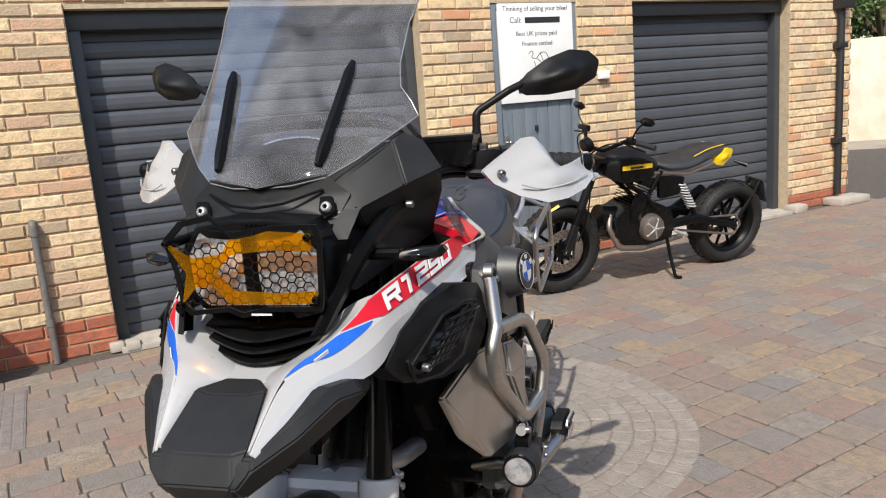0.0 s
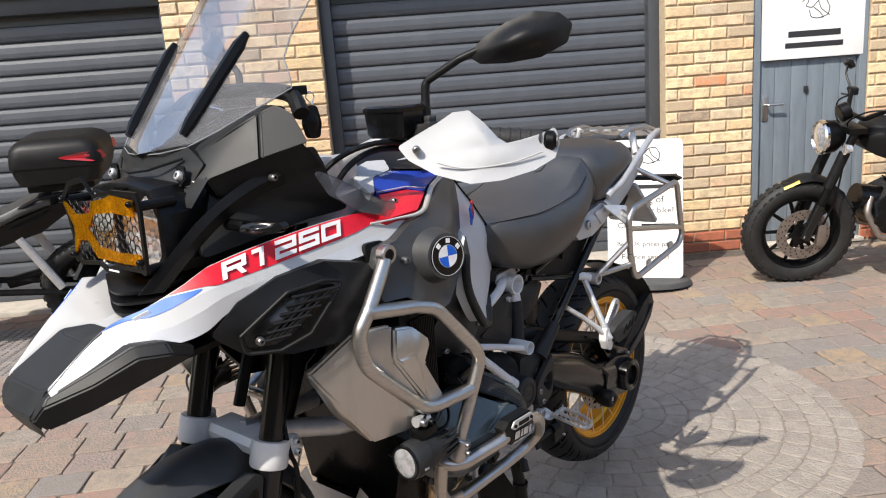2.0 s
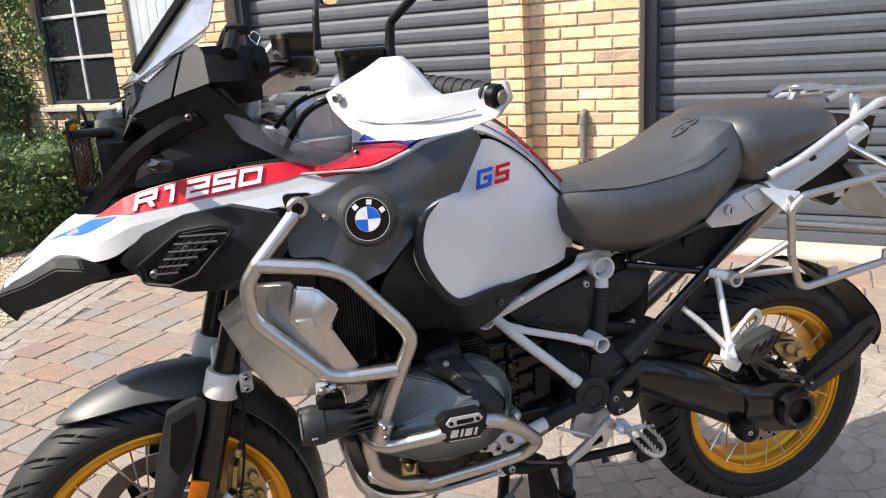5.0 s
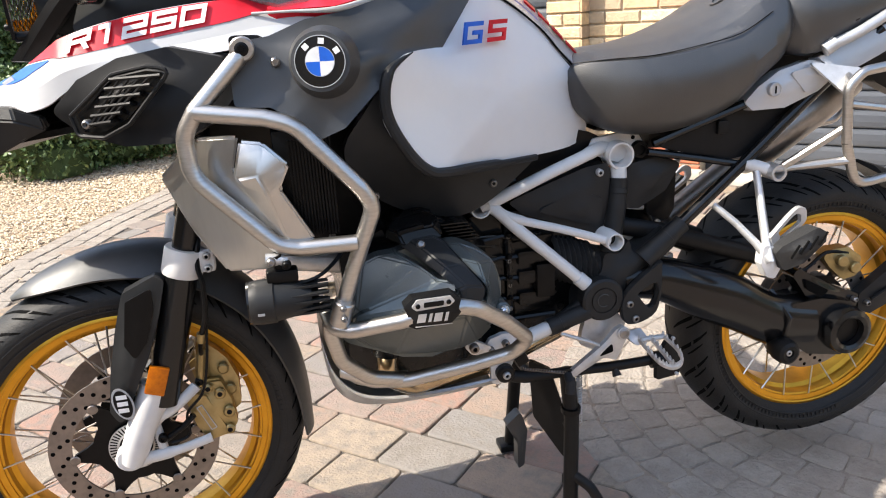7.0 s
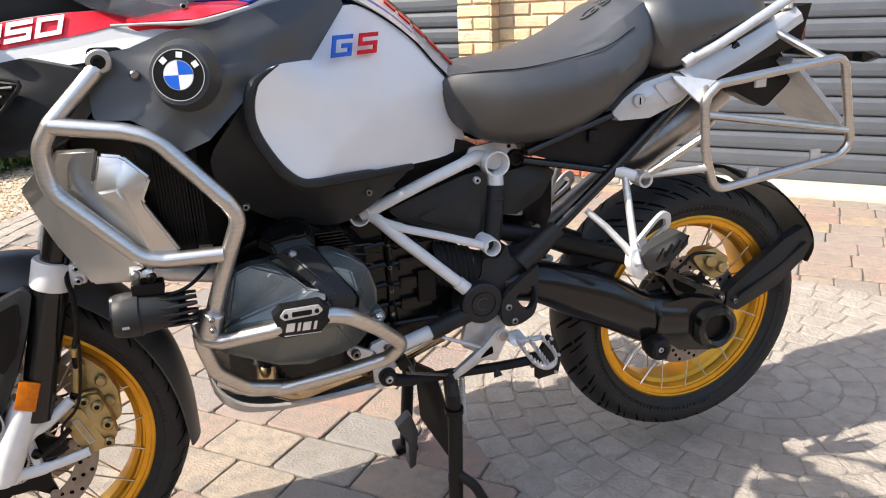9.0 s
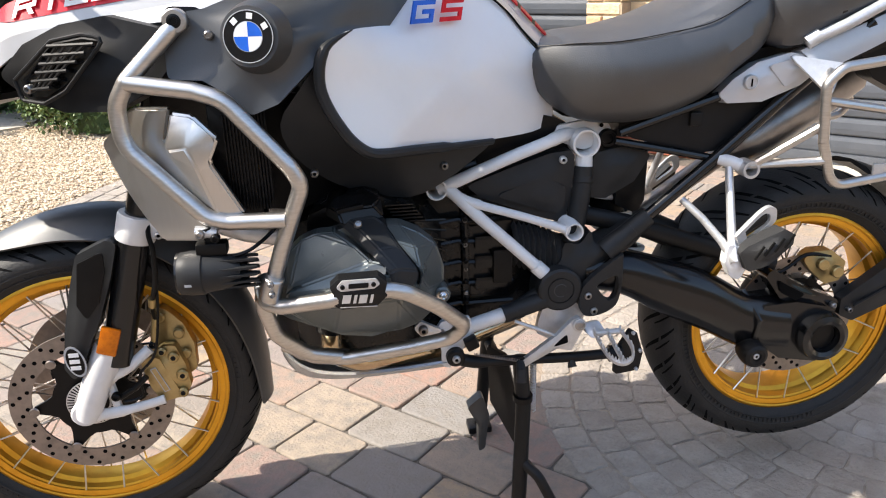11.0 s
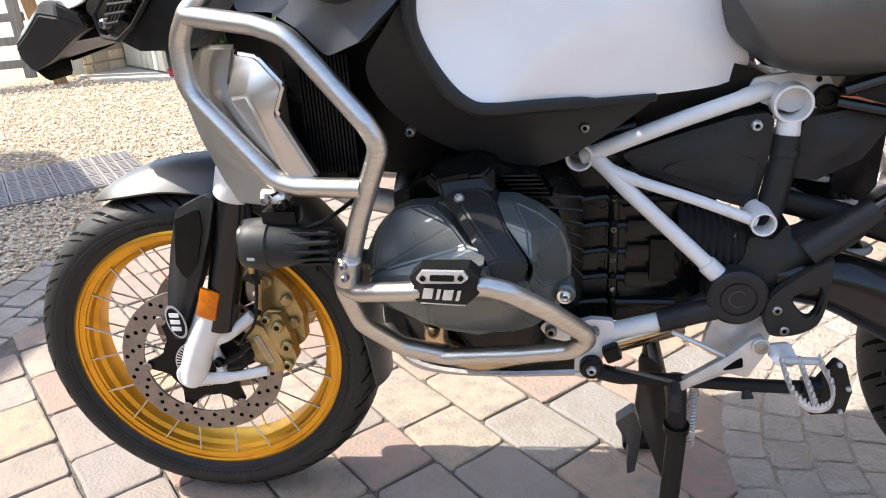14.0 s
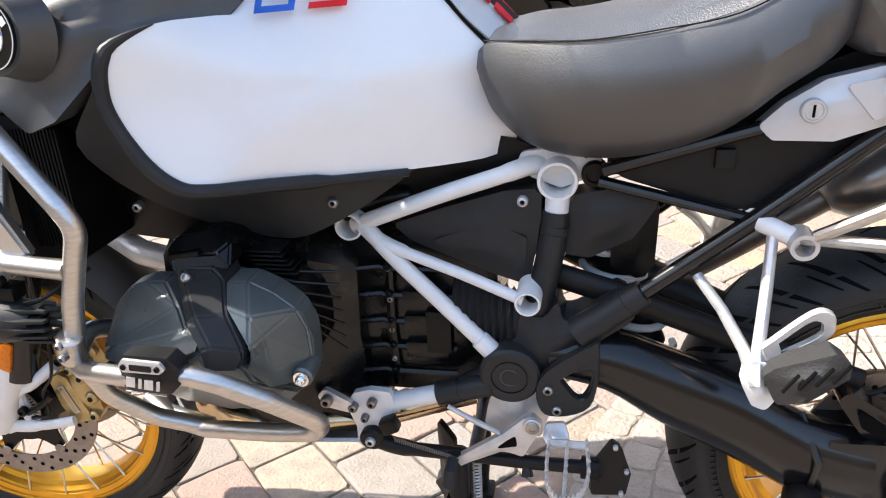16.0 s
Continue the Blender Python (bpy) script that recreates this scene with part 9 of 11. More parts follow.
    for a, b in (((1.276, -0.152, 0.748), (1.392, -0.220, 0.766)), ((1.292, -0.165, 0.755), (1.386, -0.218, 0.834)), ((1.42, -0.150, 0.930), (1.378, -0.222, 0.910)), ((1.378, -0.220, 0.874), (1.728, -0.226, 0.812)), ((1.60, -0.13, 1.02), (1.66, -0.224, 0.960))):
        part("frame_stay", rod([(p[0], p[1] * s, p[2]) for p in (a, b)], 0.0082, 10), M_BRUSHED, loop)
    part("frame_tab", shell([(1.332, -0.160 * s, 0.950), (1.425, -0.190 * s, 0.934), (1.402, -0.205 * s, 0.900), (1.388, -0.215 * s, 0.880)], 0.002, 0.006, (0, -s, 0.2), 0.005), M_CAST, loop)
    for x, z in ((1.50, 0.733), (1.655, 0.756), (1.50, 0.918)):
        part("frame_lug", box((x - 0.013, -0.222 * s - 0.003, z), (x + 0.013, -0.222 * s + 0.003, z + 0.022), 0.002), M_CAST, loop)
    ri = part("rear_indicator", shell([(1.81, -0.10 * s, 0.962), (1.83, -0.17 * s, 0.966), (1.835, -0.195 * s, 0.955), (1.83, -0.17 * s, 0.943), (1.81, -0.10 * s, 0.948)], 0.02, 0.02, (1, 0, 0), 0.005), M_BLACK, bike, "slim dark rear indicator")
    part("rear_foot_stem", rod([(1.70, -0.05 * s, 0.97), (1.815, -0.11 * s, 0.955)], 0.008, 8), M_BLACK, ri)


def seat_body(sts):
    secs = []
    for x, hw, zt, zl, zb, wb in sts:
        ring = [(0, zt), (hw * 0.45, zt - 0.004), (hw * 0.78, zt - 0.014), (hw * 0.93, zl + (zt - zl) * 0.30), (hw, zl - (zl - zb) * 0.12), (hw * 1.03, zl - (zl - zb) * 0.40), (hw * 0.55 + wb * 0.45, zl - (zl - zb) * 0.78), (wb, zb + 0.006), (wb * 0.9, zb), (0, zb)]
        full = [Vector((x, -y, z)) for y, z in ring] + [Vector((x, y, z)) for y, z in ring[-2:0:-1]]
        secs.append(full)
    return loft(secs, 6)


seat = part("rider_seat", seat_body([(0.878, 0.075, 0.972, 0.950, 0.93, 0.06), (0.90, 0.105, 0.988, 0.968, 0.885, 0.085), (0.95, 0.140, 0.995, 0.970, 0.848, 0.115), (1.02, 0.168, 1.000, 0.970, 0.836, 0.135), (1.10, 0.180, 1.016, 0.976, 0.846, 0.15), (1.18, 0.180, 1.044, 0.992, 0.876, 0.155), (1.24, 0.172, 1.078, 1.020, 0.922, 0.15), (1.285, 0.160, 1.103, 1.040, 0.955, 0.145), (1.31, 0.135, 1.098, 1.045, 0.985, 0.13)]), M_SEAT, bike, "black rider's seat with a grey grained top")
RIDER_TOP = [(0.895, 0.092, 0.983, 0.962), (0.95, 0.136, 0.995, 0.970), (1.02, 0.163, 1.000, 0.970), (1.10, 0.175, 1.016, 0.976), (1.18, 0.175, 1.044, 0.992), (1.24, 0.166, 1.078, 1.020), (1.268, 0.158, 1.093, 1.030)]
secs = []
for x, hw, zt, zl in RIDER_TOP:
    row = [(0, zt), (hw * 0.45, zt - 0.004), (hw * 0.78, zt - 0.014), (hw * 0.915, zl + (zt - zl) * 0.38)]
    up_ = [Vector((x, -y, z + 0.0022)) for y, z in row[::-1]] + [Vector((x, y, z + 0.0022)) for y, z in row[1:]]
    secs.append(up_ + [p - Vector((0, 0, 0.012)) for p in up_[::-1]])
part("seat_top", loft(secs, 6), M_SEATG, seat, "grey grained seat top")
for s in (1, -1):
    part("seat_seam", rod(smooth_line([(0.89, -0.082 * s, 0.975), (0.95, -0.126 * s, 0.981), (1.02, -0.152 * s, 0.984), (1.10, -0.165 * s, 0.996), (1.18, -0.168 * s, 1.012), (1.25, -0.158 * s, 1.046)], 5), 0.0010, 6), M_BLACK, seat)
pil = part("passenger_seat", seat_body([(1.262, 0.06, 1.096, 1.085, 1.03, 0.055), (1.285, 0.125, 1.108, 1.078, 0.985, 0.11), (1.318, 0.156, 1.119, 1.072, 0.962, 0.138), (1.36, 0.165, 1.124, 1.075, 0.960, 0.15), (1.45, 0.165, 1.128, 1.080, 0.985, 0.15), (1.53, 0.155, 1.122, 1.078, 1.020, 0.14), (1.58, 0.12, 1.104, 1.075, 1.045, 0.11), (1.60, 0.08, 1.08, 1.07, 1.055, 0.07)]), M_SEAT, bike, "black passenger seat with an embossed emblem")
text_mesh("GS", 0.055, Matrix.Translation((1.235, -0.02, 1.078)) @ Matrix.Rotation(radians(-30), 4, "Y") @ Matrix.Rotation(radians(0), 4, "Z"), M_SEATG, pil, "embossed_letters", 0.0012, shear=0.2, squeeze=1.3)
part("seat_switch", box((1.415, -0.166, 1.022), (1.455, -0.150, 1.040), 0.004, Matrix.Translation((1.435, 0, 1.03)) @ Matrix.Rotation(radians(-22), 4, "Y") @ Matrix.Translation((-1.435, 0, -1.03))), M_GLOSS, bike, "small heated seat switch")
part("seat_pan", box((0.95, -0.05, 0.835), (1.30, 0.05, 0.875), 0.015), M_MATT, bike)
part("undertray", loft([[Vector((x, y, z)) for y, z in ((-0.075, zb), (0.075, zb), (0.10, zt), (-0.10, zt))] for x, zb, zt in ((1.05, 0.80, 0.87), (1.25, 0.80, 0.93), (1.5, 0.92, 1.03), (1.72, 0.98, 1.07))], 3), M_MATT, bike)
# luggage rack
rack = part("luggage_rack", rod(fillet([(1.575, -0.095, 1.118), (1.62, -0.105, 1.138), (1.72, -0.11, 1.138), (1.86, -0.10, 1.104), (1.875, 0.0, 1.100), (1.86, 0.10, 1.104), (1.72, 0.11, 1.138), (1.62, 0.105, 1.138), (1.575, 0.095, 1.118)], 0.03, 5), 0.0085, 12), M_BRUSHED, bike, "brushed metal luggage rack")
part("rack_plate", shell([(1.64, -0.09, 1.137), (1.64, 0.09, 1.137), (1.72, 0.095, 1.133), (1.84, 0.08, 1.103), (1.84, -0.08, 1.103), (1.72, -0.095, 1.133)], 0.006, 0.006, (0, 0, 1), 0.02), M_CAST, rack)
for y in (-0.05, 0.0, 0.05):
    part("rack_bar", rod([(1.60, y, 1.136), (1.72, y, 1.136), (1.86, y, 1.102)], 0.006, 8), M_BRUSHED, rack)
for y in (-0.09, 0.09):
    part("rack_post", rod([(1.66, y, 1.14), (1.64, y * 1.3, 1.06)], 0.012, 10), M_CAST, rack)
part("tail_lamp", box((1.72, -0.05, 0.985), (1.76, 0.05, 1.04), 0.01), mat("dark_red_lens", (0.20, 0.01, 0.012), 0.2, coat=0.6), bike, "dark red tail lamp")
npl = part("plate_holder", shell([(1.70, -0.09, 0.955), (1.70, 0.09, 0.955), (1.86, 0.09, 0.80), (1.86, -0.09, 0.80)], 0.004, 0.012, (0.7, 0, 0.7), 0.01), M_GREYDECAL, bike, "grey rear plate carrier")
part("plate_bracket", shell([(1.55, -0.03, 0.96), (1.70, -0.04, 0.97), (1.74, -0.04, 0.90), (1.68, -0.03, 0.84), (1.60, -0.03, 0.88)], 0.006, 0.05, (0, -1, 0), 0.02), M_MATT, npl)

# ---- rear end ----
part("swingarm", loft([[Vector((x, y0 + dy, zc + dz)) for dy, dz in [(0.042 * math.cos(q), h * math.sin(q)) for q in [2 * math.pi * k / 16 for k in range(16)]]] for x, zc, h, y0 in ((0.98, 0.540, 0.040, -0.095), (1.06, 0.532, 0.048, -0.10), (1.14, 0.498, 0.060, -0.105), (1.24, 0.455, 0.066, -0.108), (1.33, 0.405, 0.064, -0.11), (1.42, 0.385, 0.060, -0.11))], 4), M_GLOSS, bike, "gloss black single-sided swingarm")
fd = part("final_drive", loft([[Vector((x, y, z)) for x, z in ((1.350, 0.365), (1.405, 0.322), (1.490, 0.306), (1.540, 0.335), (1.545, 0.392), (1.500, 0.432), (1.43, 0.448), (1.360, 0.445))] for y in (-0.142, -0.132, -0.07, -0.05)], 2), M_GLOSS, bike, "gloss black final drive housing")
part("drive_cover", turned([(0.0, -0.150), (0.030, -0.150), (0.032, -0.166), (0.040, -0.170), (0.050, -0.166), (0.053, -0.150), (0.056, -0.12)], "y", (1.490, 0, 0.370), 44), M_GLOSS, fd)
part("drive_hollow", cyl((1.490, -0.1505, 0.370), (1.490, -0.151, 0.370), 0.029, 32), M_BLACK, fd)
part("drive_arm", shell([(p[0], -0.130, p[1]) for p in ((1.362, 0.505), (1.375, 0.520), (1.452, 0.475), (1.530, 0.440), (1.528, 0.408), (1.455, 0.430), (1.400, 0.452))], 0.006, 0.04, (0, -1, 0), 0.010), M_GLOSS, fd)
part("arm_recess", shell([(p[0], -0.1375, p[1]) for p in ((1.385, 0.498), (1.450, 0.462), (1.430, 0.450), (1.395, 0.470))], 0.0004, 0.002, (0, -1, 0), 0.006), M_RECESS_SHADE, fd)
bolt(fd, (1.515, -0.138, 0.432), 0.0075, (0, -1, 0))
part("gaiter_band", rod([(1.325, -0.112, 0.472), (1.345, -0.156, 0.42), (1.338, -0.150, 0.36), (1.325, -0.12, 0.33)], 0.0055, 8), M_GLOSS, bike)
part("crash_bobbin", turned([(0.0, -0.176), (0.009, -0.176), (0.010, -0.180), (0.017, -0.182), (0.024, -0.178), (0.0275, -0.168), (0.0275, -0.150), (0.022, -0.13)], "y", (1.334, 0, 0.350), 32), M_MATT, bike, "black crash bobbin")
bolt(bike, (1.334, -0.176, 0.350), 0.0075, (0, -1, 0), M_CAST, 0.003)
part("bobbin_stem", rod([(1.334, -0.09, 0.39), (1.334, -0.138, 0.350)], 0.02, 12), M_MATT, bike)
part("reaction_link", rod([(0.98, -0.07, 0.648), (1.07, -0.085, 0.628), (1.22, -0.088, 0.574), (1.40, -0.085, 0.510)], 0.019, 12, flat=0.7), M_MATT, bike, "black reaction link")
part("shaft_tube", rod([(1.00, 0.02, 0.66), (1.30, 0.02, 0.52)], 0.03, 12), M_MATT, bike)
rc = part("rear_caliper", shell([(1.468, -0.085, 0.518), (1.490, -0.085, 0.534), (1.531, -0.085, 0.534), (1.568, -0.085, 0.506), (1.560, -0.085, 0.464), (1.525, -0.085, 0.458), (1.488, -0.085, 0.492)], 0.014, 0.03, (0, -1, 0), 0.012), M_BRASS, bike, "gold rear brake caliper")
for p in ((1.505, 0.510), (1.540, 0.490)):
    part("piston_cap", cyl((p[0], -0.092, p[1]), (p[0], -0.106, p[1]), 0.013, 16, chamfer=0.002), M_BRASS, rc)
part("caliper_hose", rod(smooth_line([(1.53, -0.085, 0.52), (1.47, -0.09, 0.53), (1.40, -0.10, 0.50), (1.30, -0.11, 0.55)], 5), 0.004, 6), M_BLACK, rc)
part("rear_hugger", loft([[Vector((x + t[0] * 0.012 * k, y, z + t[1] * 0.012 * k)) for y, k in ((-w, 0), (-w * 0.6, 1), (0, 1.4), (w * 0.6, 1), (w, 0), (w * 0.95, -0.3), (0, 0.8), (-w * 0.95, -0.3))] for x, z, w, t in ((1.600, 0.690, 0.085, (0.3, 1)), (1.690, 0.655, 0.09, (0.6, 0.8)), (1.755, 0.595, 0.095, (0.9, 0.5)), (1.795, 0.545, 0.095, (0.95, 0.3)), (1.812, 0.495, 0.09, (1, 0.1)), (1.812, 0.455, 0.075, (1, 0)))], 3), M_MATT, bike, "matt black rear wheel hugger")
part("hugger_arm", shell([(p[0], -0.100, p[1]) for p in ((1.560, 0.425), (1.620, 0.468), (1.712, 0.535), (1.772, 0.560), (1.798, 0.520), (1.775, 0.478), (1.705, 0.420), (1.592, 0.372), (1.560, 0.388))], 0.008, 0.026, (0, -1, 0), 0.010, sharp=2.8), M_FAIR, bike, "black hugger arm")
part("arm_rib", rod([(1.585, -0.108, 0.412), (1.690, -0.108, 0.468), (1.770, -0.106, 0.520)], 0.004, 8), M_MATT, bike)
bolt(bike, (1.578, -0.106, 0.402), 0.0075, (0, -1, 0))
part("link_pipe", rod(fillet([(0.90, 0.06, 0.42), (1.08, 0.13, 0.50), (1.25, 0.155, 0.60), (1.42, 0.165, 0.71)], 0.06), 0.024, 16), M_DISC, bike, "steel exhaust link pipe")
muf = part("silencer", rod([(1.385, 0.163, 0.690), (1.40, 0.164, 0.700), (1.44, 0.166, 0.724), (1.60, 0.174, 0.822), (1.68, 0.178, 0.871)], [0.028, 0.046, 0.060, 0.062, 0.058], 28, flat=1.2), M_STEEL, bike, "silver exhaust silencer")
part("silencer_tip", cyl((1.675, 0.178, 0.868), (1.715, 0.180, 0.892), 0.052, 24, 0.038), M_BLACK, muf)
part("rear_shock", rod([(1.02, 0.0, 0.74), (1.12, 0.0, 0.50)], 0.032, 14), M_BLACK, bike)
sp = [Vector((1.02 + 0.10 * t + 0.043 * math.cos(t * 38), 0.043 * math.sin(t * 38), 0.74 - 0.24 * t)) for t in [k / 90 for k in range(91)]]
part("shock_spring", rod(sp, 0.006, 8), M_FRAMEW, bike, "white shock absorber spring")

# ---- footrest, levers and stands ----
part("footrest_bracket", shell([(0.900, -0.125, 0.482), (0.960, -0.125, 0.488), (0.984, -0.125, 0.455), (0.970, -0.125, 0.405), (0.930, -0.125, 0.395), (0.885, -0.125, 0.420), (0.890, -0.125, 0.450)], 0.006, 0.016, (0, -1, 0), 0.008), M_CAST, bike, "cast alloy footrest bracket")
gl_pts = [(0.838, 0.374), (0.852, 0.386), (0.917, 0.433), (0.946, 0.462), (0.960, 0.468), (0.974, 0.454), (0.966, 0.435), (0.946, 0.396), (0.918, 0.404), (0.868, 0.378), (0.842, 0.362)]
gl = part("gear_lever", shell([(x, -0.166, z) for x, z in gl_pts], 0.003, 0.012, (0, -1, 0), 0.006, sharp=3.0), M_CAST, bike, "bright alloy gear lever")
part("lever_hole", shell([(0.905, -0.1690, 0.408), (0.938, -0.1690, 0.416), (0.936, -0.1690, 0.435), (0.922, -0.1690, 0.424)], 0.0004, 0.0015, (0, -1, 0), 0.004), M_RECESS_SHADE, gl)
part("lever_washer", cyl((0.960, -0.166, 0.452), (0.960, -0.171, 0.452), 0.0135, 24, chamfer=0.001), M_CAST, gl)
bolt(gl, (0.960, -0.171, 0.452), 0.0115, (0, -1, 0), M_STEEL, 0.003)
part("lever_toe", rod([(0.842, -0.166, 0.380), (0.8415, -0.184, 0.372), (0.839, -0.190, 0.350)], [0.008, 0.0105, 0.0105], 14), M_RUBBER, gl)
part("shift_rod", rod([(0.835, -0.150, 0.463), (0.880, -0.160, 0.446), (0.912, -0.160, 0.430)], [0.0035, 0.0045, 0.0035], 8), M_CAST, gl)
peg = part("rider_footrest", shell([(p[0], p[1], p[2]) for p in ((0.978, -0.150, 0.446), (1.004, -0.150, 0.450), (1.012, -0.168, 0.436), (1.004, -0.182, 0.428), (0.984, -0.178, 0.426), (0.974, -0.164, 0.434))], 0.005, 0.010, (0, -1, 0.3), 0.006), M_CAST, bike, "serrated steel rider footrest on an alloy link")
loop_pts = [(0.985, -0.185, 0.442), (0.984, -0.225, 0.436), (0.988, -0.262, 0.428), (1.000, -0.280, 0.424), (1.016, -0.282, 0.424), (1.032, -0.268, 0.427), (1.040, -0.235, 0.434), (1.036, -0.185, 0.442)]
rail = part("peg_rail", rod(smooth_line(loop_pts, 4), 0.0028, 6, flat=2.0), M_CAST, peg)
part("peg_rail", rod([(1.010, -0.180, 0.442), (1.009, -0.282, 0.424)], 0.0028, 6, flat=2.0), M_CAST, peg)
part("peg_back", rod([(0.984, -0.186, 0.441), (1.037, -0.186, 0.441)], 0.006, 8), M_CAST, peg)
teeth = smooth_line(loop_pts, 3) + [Vector((1.010, -0.190 - 0.012 * k, 0.440 - 0.002 * k)) for k in range(8)]
for p in teeth:
    part("peg_tooth", cyl(p + Vector((0, 0, 0.003)), p + Vector((0, 0, 0.0105)), 0.0034, 5, 0.0012), M_CAST, peg)
ss = part("side_stand", rod(smooth_line([(0.722, -0.150, 0.392), (0.765, -0.150, 0.381), (0.868, -0.148, 0.376), (0.955, -0.146, 0.371), (1.060, -0.144, 0.370)], 5), [0.013] * 6 + [0.0105] * 20, 14), M_MATT, bike, "folded black side stand with a wide foot")
part("stand_foot", shell([(p[0], -0.150, p[1]) for p in ((1.044, 0.372), (1.074, 0.424), (1.086, 0.415), (1.101, 0.369), (1.095, 0.330), (1.045, 0.324))], 0.003, 0.010, (0.3, -1, 0), 0.005), M_MATT, ss)
part("foot_face", cyl((1.030, -0.146, 0.371), (1.056, -0.148, 0.372), 0.017, 16), M_BLACK, ss)
for p in ((1.077, 0.416), (1.094, 0.375), (1.088, 0.334)):
    bolt(ss, (p[0], -0.154, p[1]), 0.0042, (0, -1, 0), M_CAST, 0.003)
part("stand_knob", rod([(0.950, -0.15, 0.368), (0.952, -0.158, 0.354)], [0.006, 0.0095], 10), M_RUBBER, ss)
part("return_spring", rod([Vector((0.752 + 0.10 * t, -0.164 + 0.0028 * math.sin(t * 190), 0.406 - 0.026 * t + 0.0028 * math.cos(t * 190))) for t in [k / 240 for k in range(241)]], 0.0009, 5), M_DISC, ss)
cs = part("centre_stand", rod(fillet([(0.846, -0.150, 0.385), (0.850, -0.165, 0.28), (0.838, -0.185, 0.09), (0.832, -0.190, 0.010)], 0.05), 0.0155, 14), M_MATT, bike, "black centre stand carrying the machine")
part("stand_leg", rod(fillet([(0.846, 0.150, 0.385), (0.840, 0.165, 0.28), (0.828, 0.185, 0.09), (0.822, 0.190, 0.010)], 0.05), 0.0155, 14), M_MATT, cs)
part("stand_cross", rod([(0.85, -0.165, 0.26), (0.842, 0.165, 0.26)], 0.013, 12), M_MATT, cs)
part("stand_plate", shell([(0.795, -0.06, 0.37), (0.83, -0.10, 0.36), (0.842, -0.155, 0.28), (0.838, -0.165, 0.18), (0.80, -0.07, 0.24)], 0.004, 0.012, (-0.3, -1, 0), 0.01), M_MATT, cs)
part("stand_brace", rod(fillet([(0.842, -0.178, 0.16), (0.87, -0.215, 0.145), (0.925, -0.25, 0.030), (0.955, -0.26, 0.014)], 0.03), 0.011, 10, flat=0.8), M_MATT, cs, "black stand step arm")
part("stand_foot", box((0.790, -0.215, 0.0), (0.850, -0.165, 0.018), 0.005), M_MATT, cs)
part("stand_foot", box((0.790, 0.165, 0.0), (0.850, 0.215, 0.018), 0.005), M_MATT, cs)
part("stand_crossbar", rod([(0.842, -0.19, 0.022), (0.945, -0.25, 0.012)], 0.009, 10), M_MATT, cs)
part("stand_spring", rod([Vector((0.874 + 0.006 * math.sin(t * 110), -0.145 + 0.006 * math.cos(t * 110), 0.365 - 0.11 * t)) for t in [k / 160 for k in range(161)]], 0.0016, 5), M_CAST, cs)
for z in (0.30, 0.135):
    part("stand_collar", cyl((0.849, -0.163, z - 0.006), (0.849, -0.164, z + 0.006), 0.020, 16), M_BLACK, cs)
part("stand_roller", shell([(0.765, 0.02, 0.17), (0.80, 0.02, 0.20), (0.815, 0.02, 0.15), (0.805, 0.02, 0.06), (0.79, 0.02, 0.05), (0.79, 0.02, 0.12)], 0.008, 0.03, (0, -1, 0), 0.008), M_DGREY, cs)
part("cable", rod(smooth_line([(0.66, -0.12, 0.77), (0.62, -0.13, 0.775), (0.55, -0.16, 0.765)], 4), 0.006, 8), M_BLACK, bike)

# ---- the two other machines ----
def cast_wheel(parent, name, cx, r, half, spokes, label, disc_y=-0.07, disc_r=0.15):
    rim = r * 0.72
    w = half * 0.7
    t = part(name, turned([(rim, -w), (rim - 0.02, -w + 0.012), (rim - 0.03, 0), (rim - 0.02, w - 0.012), (rim, w), (rim - 0.012, w), (rim - 0.034, w - 0.02), (rim - 0.045, 0), (rim - 0.034, -w + 0.02), (rim - 0.012, -w)], "y", (cx, 0, r), 56, close=True), M_BLACK, parent, label)
    part("tyre", turned(tyre_profile(rim, r, half), "y", (cx, 0, r), 72), M_TYRE, t, "chunky black tyre")
    v, f = [], []
    for k in range(40):
        for s in (-1, 1):
            for row in (0.25, 0.72):
                a = 2 * math.pi * (k + (0.5 if row > 0.5 else 0)) / 40
                y = s * half * row
                rr = r - (0.028 if row > 0.5 else 0.004)
                b = len(v)
                for dy, da, dr in ((-0.012, -0.045, 0), (0.012, -0.045, 0), (0.012, 0.045, 0), (-0.012, 0.045, 0)):
                    for up in (-0.004, 0.007):
                        v.append((cx + (rr + up) * math.cos(a + da), y + dy, r + (rr + up) * math.sin(a + da)))
                f += [(b + 1, b + 3, b + 5, b + 7), (b, b + 2, b + 3, b + 1), (b + 2, b + 4, b + 5, b + 3), (b + 4, b + 6, b + 7, b + 5), (b + 6, b, b + 1, b + 7)]
    part("tread_rubber", quads_mesh("tread_rubber", v, f, M_TYRE), M_TYRE, t, kind="stuff")
    part("hub", turned([(0.0, -w), (0.035, -w), (0.04, 0), (0.035, w), (0.0, w)], "y", (cx, 0, r), 24), M_BLACK, t)
    for k in range(spokes):
        a = 2 * math.pi * k / spokes
        part("spoke", rod([(cx + 0.03 * math.cos(a), 0, r + 0.03 * math.sin(a)), (cx + (rim - 0.03) * math.cos(a), 0, r + (rim - 0.03) * math.sin(a))], [0.013, 0.010], 8), M_BLACK, t)
    brake_disc(t, cx, r, disc_y, disc_r, disc_r * 0.62)
    return t


